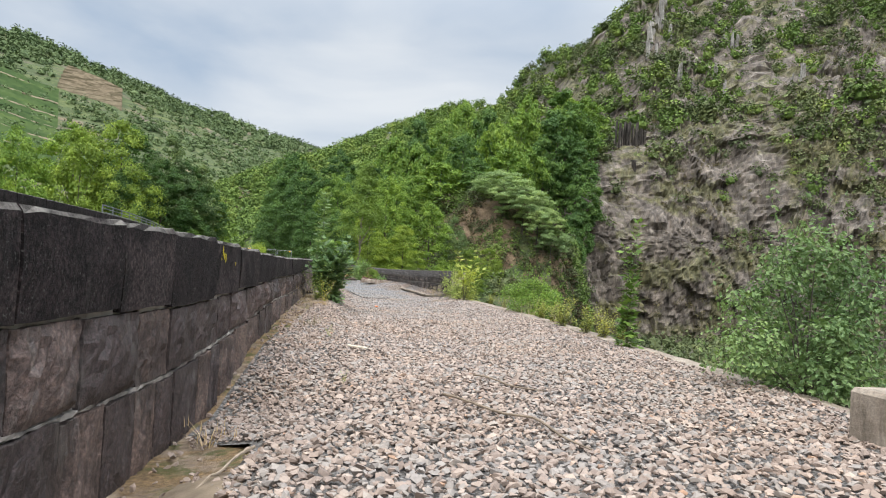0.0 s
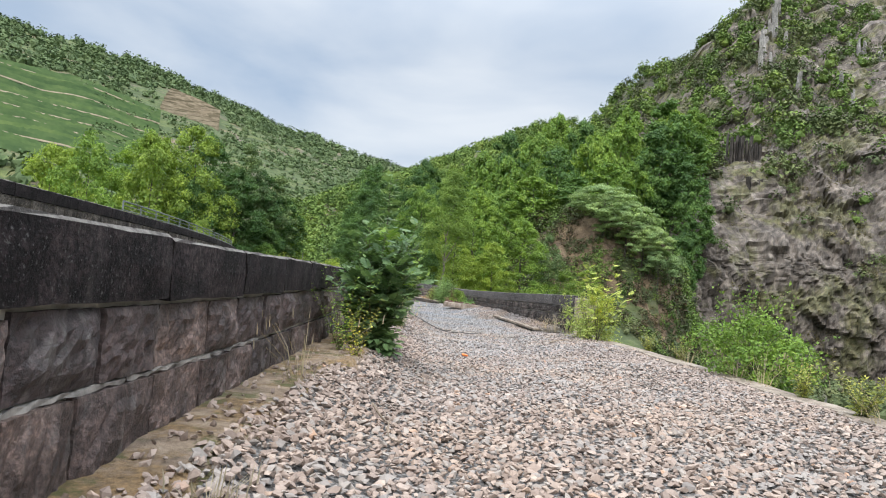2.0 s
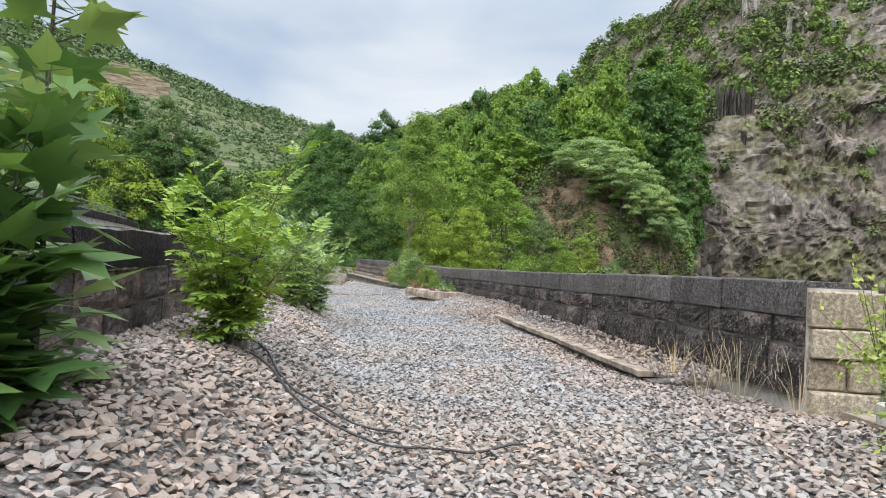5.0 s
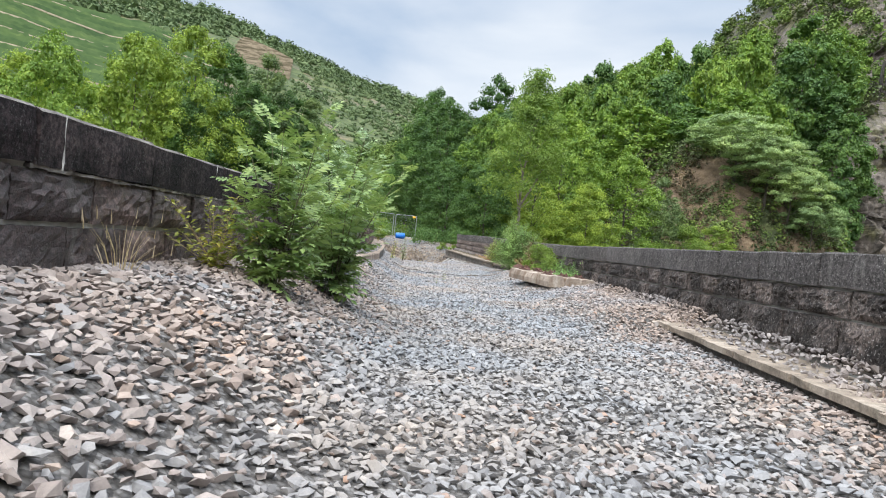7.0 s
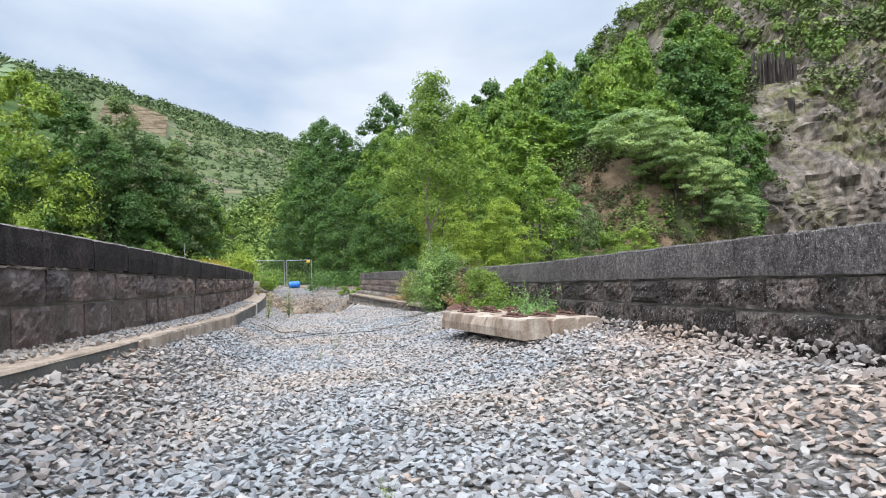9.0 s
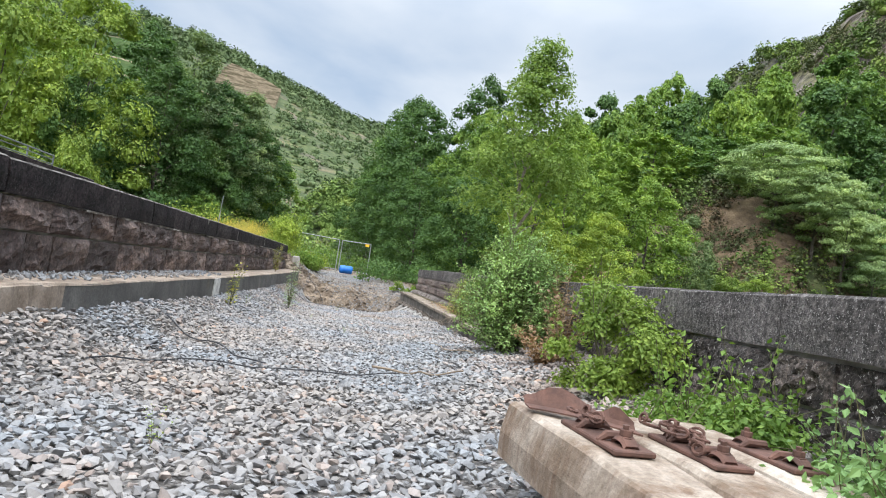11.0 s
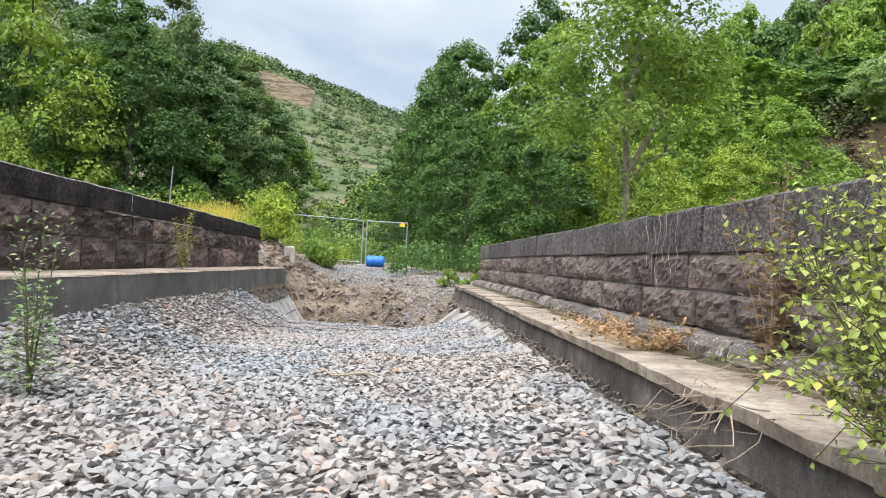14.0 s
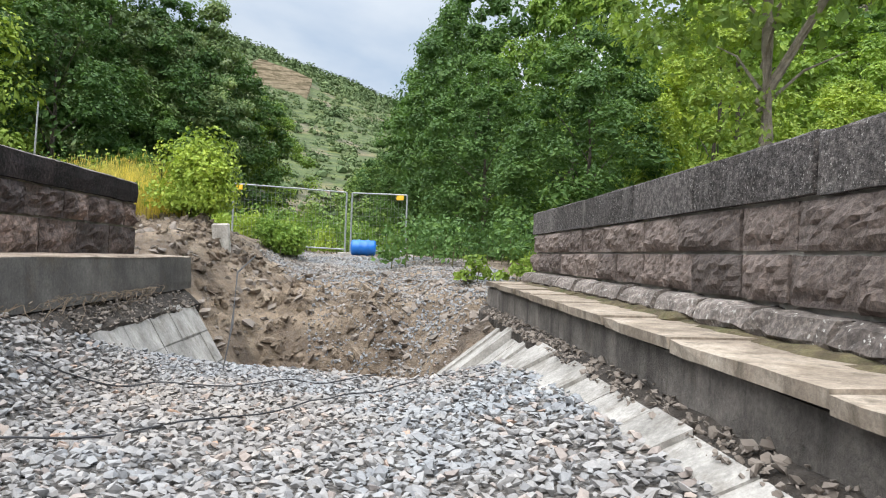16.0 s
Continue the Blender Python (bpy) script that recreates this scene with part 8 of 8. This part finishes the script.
def sleeper_mesh(seed, L=2.45):
    """Prestressed sleeper along +y: broad foot, narrower top, dished middle, chipped edges."""
    r = np.random.RandomState(seed)
    bm = bmesh.new()
    rings = []
    for u in (0, 0.02, 0.1, 0.27, 0.35, 0.45, 0.55, 0.65, 0.73, 0.9, 0.98, 1):
        mid = 1 - 0.12 * float(smooth01(0.3, 0.42, u) * (1 - smooth01(0.58, 0.7, u)))
        h = 0.205 * mid
        j = lambda s=0.004: r.uniform(-s, s)
        prof = [(-0.15, 0), (0.15, 0), (0.15, 0.09), (0.125 * mid + j(), h - 0.015), (0.105 + j(), h + j()), (-0.105 + j(), h + j()), (-0.125 * mid + j(), h - 0.015), (-0.15, 0.09)]
        rings.append([bm.verts.new((x, u * L, z)) for x, z in prof])
    for a, b in zip(rings, rings[1:]):
        for k in range(8):
            bm.faces.new((a[k], a[(k + 1) % 8], b[(k + 1) % 8], b[k]))
    bm.faces.new(rings[0]), bm.faces.new(list(reversed(rings[-1])))
    bmesh.ops.recalc_face_normals(bm, faces=bm.faces)
    return bm


def link(bm, c, way, up, ln=0.054, wd=0.034, r=0.0056):
    """One chain link: a rounded loop of bar."""
    way, up = Vector(way).normalized(), Vector(up).normalized()
    pts = []
    for k in range(13):
        a = 2 * math.pi * k / 12
        pts.append(Vector(c) + way * (ln / 2 * math.cos(a)) + up * (wd / 2 * math.sin(a)))
    tube(bm, pts, r, 5)


def fastening(root, y, rng):
    """Ribbed plate with humped clamps, bolts and nuts on a rail seat."""
    plate = part("base_plate", box(bmesh.new(), -0.066, 0.066, y - 0.195, y + 0.195, 0.205, 0.221, 0.004), RUST, root, "rusty ribbed base plate")
    for s in (-0.075, 0.075):
        rib = tube(bmesh.new(), [(-0.06, y + s, 0.219), (-0.035, y + s, 0.238), (0.035, y + s, 0.238), (0.06, y + s, 0.219)], [0.008, 0.014, 0.014, 0.008], 7)
        part("rib", rib, RUST, plate)
    for s in (-1, 1):
        at, turn_by = y + s * 0.128, rng.uniform(0, 1)
        bm = tube(bmesh.new(), [(0, at, 0.215), (0.004, at + 0.002, 0.281)], 0.0095, 8)
        for z0, z1, r0 in ((0.244, 0.249, 0.024), (0.249, 0.268, 0.0195)):
            rings = [[bm.verts.new((r0 * q * math.cos(turn_by + k * math.pi / 3), at + r0 * q * math.sin(turn_by + k * math.pi / 3), z)) for k in range(6)] for z, q in ((z0, 0.94), (z0 + 0.002, 1.0), (z1 - 0.002, 1.0), (z1, 0.9))]
            for a, b in zip(rings, rings[1:]):
                for k in range(6):
                    bm.faces.new((a[k], a[(k + 1) % 6], b[(k + 1) % 6], b[k]))
            bm.faces.new(rings[0][::-1]), bm.faces.new(rings[-1])
        part("bolt", bm, RUST, plate)
        bm = bmesh.new()
        rows = []
        for k in range(7):
            u = k / 6
            z, half = 0.225 + 0.019 * math.sin(math.pi * u) ** 0.6, 0.03 - 0.008 * abs(u - 0.5)
            rows.append([bm.verts.new((sx * half, at - 0.042 + 0.084 * u, z + dz)) for sx, dz in ((-1, -0.006), (-0.7, 0.004), (0.7, 0.004), (1, -0.006))])
        for a, b in zip(rows, rows[1:]):
            for k in range(3):
                bm.faces.new((a[k], a[k + 1], b[k + 1], b[k]))
        clamp = part("clamp", bm, RUST, plate)
        sol = clamp.modifiers.new("thick", "SOLIDIFY")
        sol.thickness = 0.01
    return plate


D_ = Vector((0.44, -0.9, 0)).normalized()
ANG = math.degrees(math.atan2(-D_.x, D_.y))
A_ = Vector((-4.66, 40.1, 0.035))
side_ = Vector((-D_.y, D_.x, 0))
for k, (shift, back, lift) in enumerate(((-0.07, -0.03, 0.0), (0.25, -0.03, -0.015), (0.57, 0.04, -0.02))):
    s_ = new("sleeper")
    part("beam", sleeper_mesh(k + 3), SLEEPER, s_)
    rr = np.random.RandomState(k)
    for yy_ in (0.55, 1.95):
        fastening(s_, yy_, rr)
    p = A_ + side_ * shift - D_ * back
    s_.matrix_basis = pose(p.x, p.y, p.z + lift, 0, 1.0 * (1 - k), ANG)
    tagged(s_, "discarded concrete sleeper with rusty rail fastenings lying on the ballast", "sleeper", "stacked sleepers")
to_world = pose(A_.x, A_.y, A_.z, 0, 0, ANG)
for k, (x0, y0, n, z0) in enumerate(((-0.22, 0.5, 12, 0.236), (-0.25, 0.62, 7, 0.246), (0.1, 0.64, 5, 0.262))):
    bm = bmesh.new()
    for i in range(n):
        c = (x0 + 0.03 * math.sin(i * 1.3 + k), y0 - 0.2 + 0.034 * i, z0 + 0.01 * math.sin(i * 2.1))
        link(bm, to_world @ Vector(c), to_world.to_3x3() @ Vector((0.5 * math.cos(i * 1.3), 1, 0)), Vector((0.3, 0, 1)) if i % 2 else to_world.to_3x3() @ Vector((1, -0.2, 0.2)))
    tagged(part("chain", bm, RUST), "short rusty chain lying on the sleepers", "chain", "rusty chains")
bm = bmesh.new()
n = 25
rows = [[], [], [], []]
for i in range(n):
    u = i / (n - 1)
    hgt = 0.012 + 0.046 * max(0.0, math.sin(math.pi * min(1.0, u / 0.72))) ** 1.6 + 0.038 * max(0.0, 1 - abs(u - 0.86) / 0.14) + 0.007 * noise.noise(Vector((u * 14, 0, 0)))
    for r_, (xx_, z_) in zip(rows, ((-0.055, 0.222), (0.0, 0.226), (0.012, 0.24), (0.03 + 0.02 * math.sin(4 * u), 0.236 + hgt))):
        r_.append(bm.verts.new(to_world @ Vector((0.2 - 0.3 * u, 0.19 + 0.26 * u - xx_, z_ + 0.006 * math.sin(u * 4)))))
for a, b in zip(rows, rows[1:]):
    for i in range(n - 1):
        bm.faces.new((a[i], a[i + 1], b[i + 1], b[i]))
ob = part("bent_plate", bm, RUST)
sol = ob.modifiers.new("thick", "SOLIDIFY")
sol.thickness = 0.006
tagged(ob, "torn rusty steel angle plate on the sleepers", "steel plate")
for k, (x, y, s_) in enumerate(((-4.35, 39.2, 0.16), (-3.75, 38.25, 0.13), (-4.0, 38.6, 0.12), (-3.45, 38.4, 0.14), (-3.3, 37.7, 0.2), (-4.0, 40.2, 0.14), (-3.6, 39.4, 0.14))):
    v, t = spread_shapes([SHAPES[k]], np.array([[x, y, 0.0 if k != 4 else -0.02]]), np.array([s_]), np.random.RandomState(k), 0.1)
    v[:, 2] = np.clip((v[:, 2]) * 0.75, -0.16, -0.005 if k != 4 else 0.06)
    tagged(part("support_stone", array_mesh("support_stone", v, t, WHITE_STONE), WHITE_STONE), "pale broken stone wedged under the sleepers", "stone", "stones under the sleepers")

# ---------------------------------------------------------------- cables, sticks, litter
RUBBER = plain_material("black_cable", (0.02, 0.02, 0.022), (0.045, 0.045, 0.05), 10.0, 0.6, 0.001)
TWIG = plain_material("dead_wood", (0.12, 0.09, 0.065), (0.28, 0.22, 0.16), 9.0, 0.9, 0.003)
ROOT = plain_material("pale_dry_root", (0.2, 0.155, 0.11), (0.42, 0.34, 0.26), 9.0, 0.9, 0.003)
PAINT_ORANGE = plain_material("orange_plastic", (0.7, 0.16, 0.03), (0.85, 0.24, 0.05), 9.0, 0.5, 0.001)
BOARD = plain_material("weathered_board", (0.42, 0.36, 0.28), (0.62, 0.55, 0.45), 12.0, 0.9, 0.003)


def lying(name, mat, pts, r, label, category, lift=0.03, seed=0, taper=0.0, waver=0.03):
    """A cable or stick lying on the ballast through (y, offset) points."""
    rng = np.random.RandomState(seed)
    pts = np.array(pts, float)
    u = np.linspace(0, len(pts) - 1, 8 * (len(pts) - 1) + 1)
    y, o = np.interp(u, range(len(pts)), pts[:, 0]), np.interp(u, range(len(pts)), pts[:, 1])
    y, o = y + waver * np.sin(u * 5.1 + seed), o + waver * np.cos(u * 4.3 + seed)
    z = ballast_height(y, o) + lift + 0.012 * np.sin(u * 7)
    bm = bmesh.new()
    tube(bm, [(left_face(a) + b, a, c) for a, b, c in zip(y, o, z)], [r * (1 - taper * k / len(u)) for k in range(len(u))], 6)
    return tagged(part(name, bm, mat), label, category)


lying("cable", RUBBER, [(41.0, 1.2), (41.8, 1.6), (42.4, 2.6), (42.9, 3.3)], 0.006, "thin black cable lying across the ballast", "cable", seed=1)
lying("cable", RUBBER, [(43.2, 0.9), (42.9, 1.5), (42.3, 2.2)], 0.007, "thin black cable lying across the ballast", "cable", seed=2)
lying("cable", RUBBER, [(53.6, 0.7), (54.6, 1.4), (55.4, 2.1), (56.8, 2.9), (57.5, 3.4)], 0.005, "long black cable running towards the washed-out gap", "cable", seed=3)
lying("cable", RUBBER, [(55.6, 1.0), (56.4, 1.5), (57.0, 2.3), (57.7, 3.1)], 0.005, "long black cable running towards the washed-out gap", "cable", seed=4)
lying("cable", RUBBER, [(24.9, 0.9), (24.2, 1.4), (24.0, 2.2), (24.2, 2.7)], 0.009, "black cable half buried in the ballast", "cable", seed=5)
lying("cable", RUBBER, [(25.4, 0.85), (24.5, 1.3), (24.35, 2.0)], 0.009, "black cable half buried in the ballast", "cable", seed=6)
lying("stick", TWIG, [(6.1, 2.0), (5.4, 2.55), (4.7, 2.75)], 0.012, "thin dark stick lying on the ballast", "stick", seed=7, taper=0.5, waver=0.015)
lying("stick", TWIG, [(7.2, 2.4), (6.6, 2.9)], 0.01, "thin dark stick lying on the ballast", "stick", seed=8, taper=0.5, waver=0.015)
lying("stick", TWIG, [(13.0, 0.9), (12.6, 1.0), (12.2, 1.15)], 0.008, "thin dark stick lying on the ballast", "stick", seed=9, taper=0.6, waver=0.03)
lying("stick", TWIG, [(43.4, 3.1), (43.2, 3.5), (42.9, 3.8)], 0.012, "crooked dead branch on the ballast", "stick", seed=10, taper=0.5, waver=0.05)
lying("stick", ROOT, [(22.6, 3.9), (22.9, 4.3), (23.1, 4.6)], 0.012, "pale dry branch on the ballast", "stick", seed=11, taper=0.5, waver=0.05)
lying("stick", ROOT, [(44.5, 4.1), (45.2, 3.9), (45.9, 3.8)], 0.008, "pale dry branch on the ballast", "stick", seed=12, taper=0.5, waver=0.04)
lying("stick", ROOT, [(50.9, 2.6), (51.0, 2.9), (51.05, 3.2)], 0.01, "pale dry branch on the ballast", "stick", seed=13, taper=0.5, waver=0.04)
STRAW_STALK = plain_material("bleached_stalk", (0.3, 0.27, 0.22), (0.52, 0.48, 0.41), 20.0, 0.9, 0.002)
for k, (pts, r) in enumerate((([(3.35, 0.5), (3.6, 0.3), (3.85, 0.12)], 0.006), ([(3.5, 0.12), (3.62, 0.36), (3.68, 0.5)], 0.007), ([(3.3, 0.28), (3.55, 0.24), (3.8, 0.22)], 0.004), ([(3.75, 0.08), (3.7, 0.3), (3.72, 0.44)], 0.004), ([(3.2, 0.35), (3.42, 0.44), (3.6, 0.46)], 0.005))):
    lying("stick", STRAW_STALK, pts, r, "bleached dry stalk lying by the parapet foot", "stick", seed=30 + k, taper=0.5, waver=0.003)
lying("stick", ROOT, [(4.9, 0.75), (4.4, 0.6), (4.1, 0.55)], 0.01, "pale dry branch by the parapet foot", "stick", seed=14, taper=0.5, waver=0.03)

board = part("board", box(bmesh.new(), -0.13, 0.13, -0.03, 0.03, -0.009, 0.009, 0.003), BOARD)
board.matrix_basis = pose(left_face(8.9) + 1.25, 8.9, float(ballast_height(8.9, 1.25)) + 0.04, 2, 3, -18)
tagged(board, "short pale piece of board on the ballast", "board")
bm = box(bmesh.new(), -0.04, 0.04, -0.025, 0.025, -0.012, 0.012, 0.005)
ob = part("plastic_scrap", bm, PAINT_ORANGE)
ob.matrix_basis = pose(left_face(18.2) + 1.8, 18.2, float(ballast_height(18.2, 1.8)) + 0.04, 12, 8, 30)
tagged(ob, "small orange plastic scrap on the ballast", "scrap")
bm = box(bmesh.new(), -0.3, 0.3, -0.22, 0.22, 0.0, 0.42, 0.03)
ob = part("stone_block", bm, SLAB_BEIGE)
ob.matrix_basis = pose(left_face(5.3) + 5.02, 5.3, 0.0, 0, 0, 12)
tagged(ob, "beige concrete block at the deck edge", "block")
bm = box(bmesh.new(), -0.12, 0.12, -0.1, 0.1, 0.0, 0.16, 0.015)
ob = part("stone_block", bm, WHITE_STONE)
ob.matrix_basis = pose(left_face(24.9) + 5.35, 24.9, 0.04, 0, 0, 12)
tagged(ob, "pale stone remaining from the parapet at the deck edge", "block")


def root_tangle(name, y, off, z, n, reach, seed, label, drop=0.35, mat=None):
    """Dead roots hanging and trailing from a ledge."""
    rng = np.random.RandomState(seed)
    bm = bmesh.new()
    for i in range(n):
        a = rng.uniform(0, 6.28)
        p = Vector((rng.uniform(-0.1, 0.1), rng.uniform(-reach, reach), 0.0))
        pts = [p]
        for k in range(5):
            p = p + Vector((rng.uniform(-0.1, 0.03), rng.uniform(-0.09, 0.09), rng.uniform(-drop / 4, drop / 12)))
            pts.append(p)
        tube(bm, pts, [0.0036 * rng.uniform(0.4, 1.2) * (1 - 0.14 * k) for k in range(6)], 4)
    ob = part(name, bm, mat or ROOT)
    ob.matrix_basis = pose(left_face(y) + off, y, z, 0, 0, heading(y))
    return tagged(ob, label, "roots", kind="stuff")


root_tangle("root_mat", 49.35, 4.5, 0.06, 18, 0.3, 1, "pale dead roots hanging over the ledge")
root_tangle("root_mat", 48.0, 4.5, 0.03, 9, 0.25, 2, "dry roots hanging over the ledge")
root_tangle("root_mat", 49.6, 4.95, 0.14, 40, 0.4, 3, "tangle of dry brown creeper on the ledge", 0.1)
root_tangle("root_mat", 54.4, 0.6, 0.04, 18, 0.35, 4, "pale dead roots hanging from the ledge")
tr = root_tangle("root_mat", 61.0, 3.2, -1.0, 26, 0.5, 5, "brown roots sticking out of the earth", 0.2, TWIG)
root_tangle("root_mat", 56.9, 0.72, 0.0, 90, 1.5, 6, "dark mat of fine roots under the ledge", 0.3, TWIG)
root_tangle("root_mat", 52.5, 0.72, 0.0, 70, 1.8, 7, "dark mat of fine roots under the ledge", 0.3, TWIG)
for y0_, y1_, oa, za, ob_, zb_, s_ in ((46.5, 60.8, 4.56, -0.19, 4.4, -0.25, 61), (50.5, 59.2, 0.55, -0.1, 0.8, -0.26, 62)):
    rng = np.random.RandomState(s_)
    n = int((y1_ - y0_) * 150)
    y, u = rng.uniform(y0_, y1_, n), rng.rand(n)
    v, t = spread_shapes(SHAPES, np.stack([left_face(y) + oa + (ob_ - oa) * u, y, za + (zb_ - za) * u + rng.uniform(-0.02, 0.02, n)], 1), 0.01 + 0.022 * rng.rand(n) ** 3, rng, 0.6)
    tagged(part("rubble", array_mesh("rubble", v, t, ROCK_BROWN), ROCK_BROWN), "broken stones and dirt along the lining's upper edge", "rubble", kind="stuff")
wire = tube(bmesh.new(), [on_line(57.2, 1.75, -0.75), on_line(58.4, 1.5, -0.35), on_line(60.5, 0.95, 0.1), on_line(62.3, 0.8, 0.32)], 0.012, 6)
tagged(part("hanging_cable", wire, RUBBER), "cable stretched across the washed-out gap", "cable")
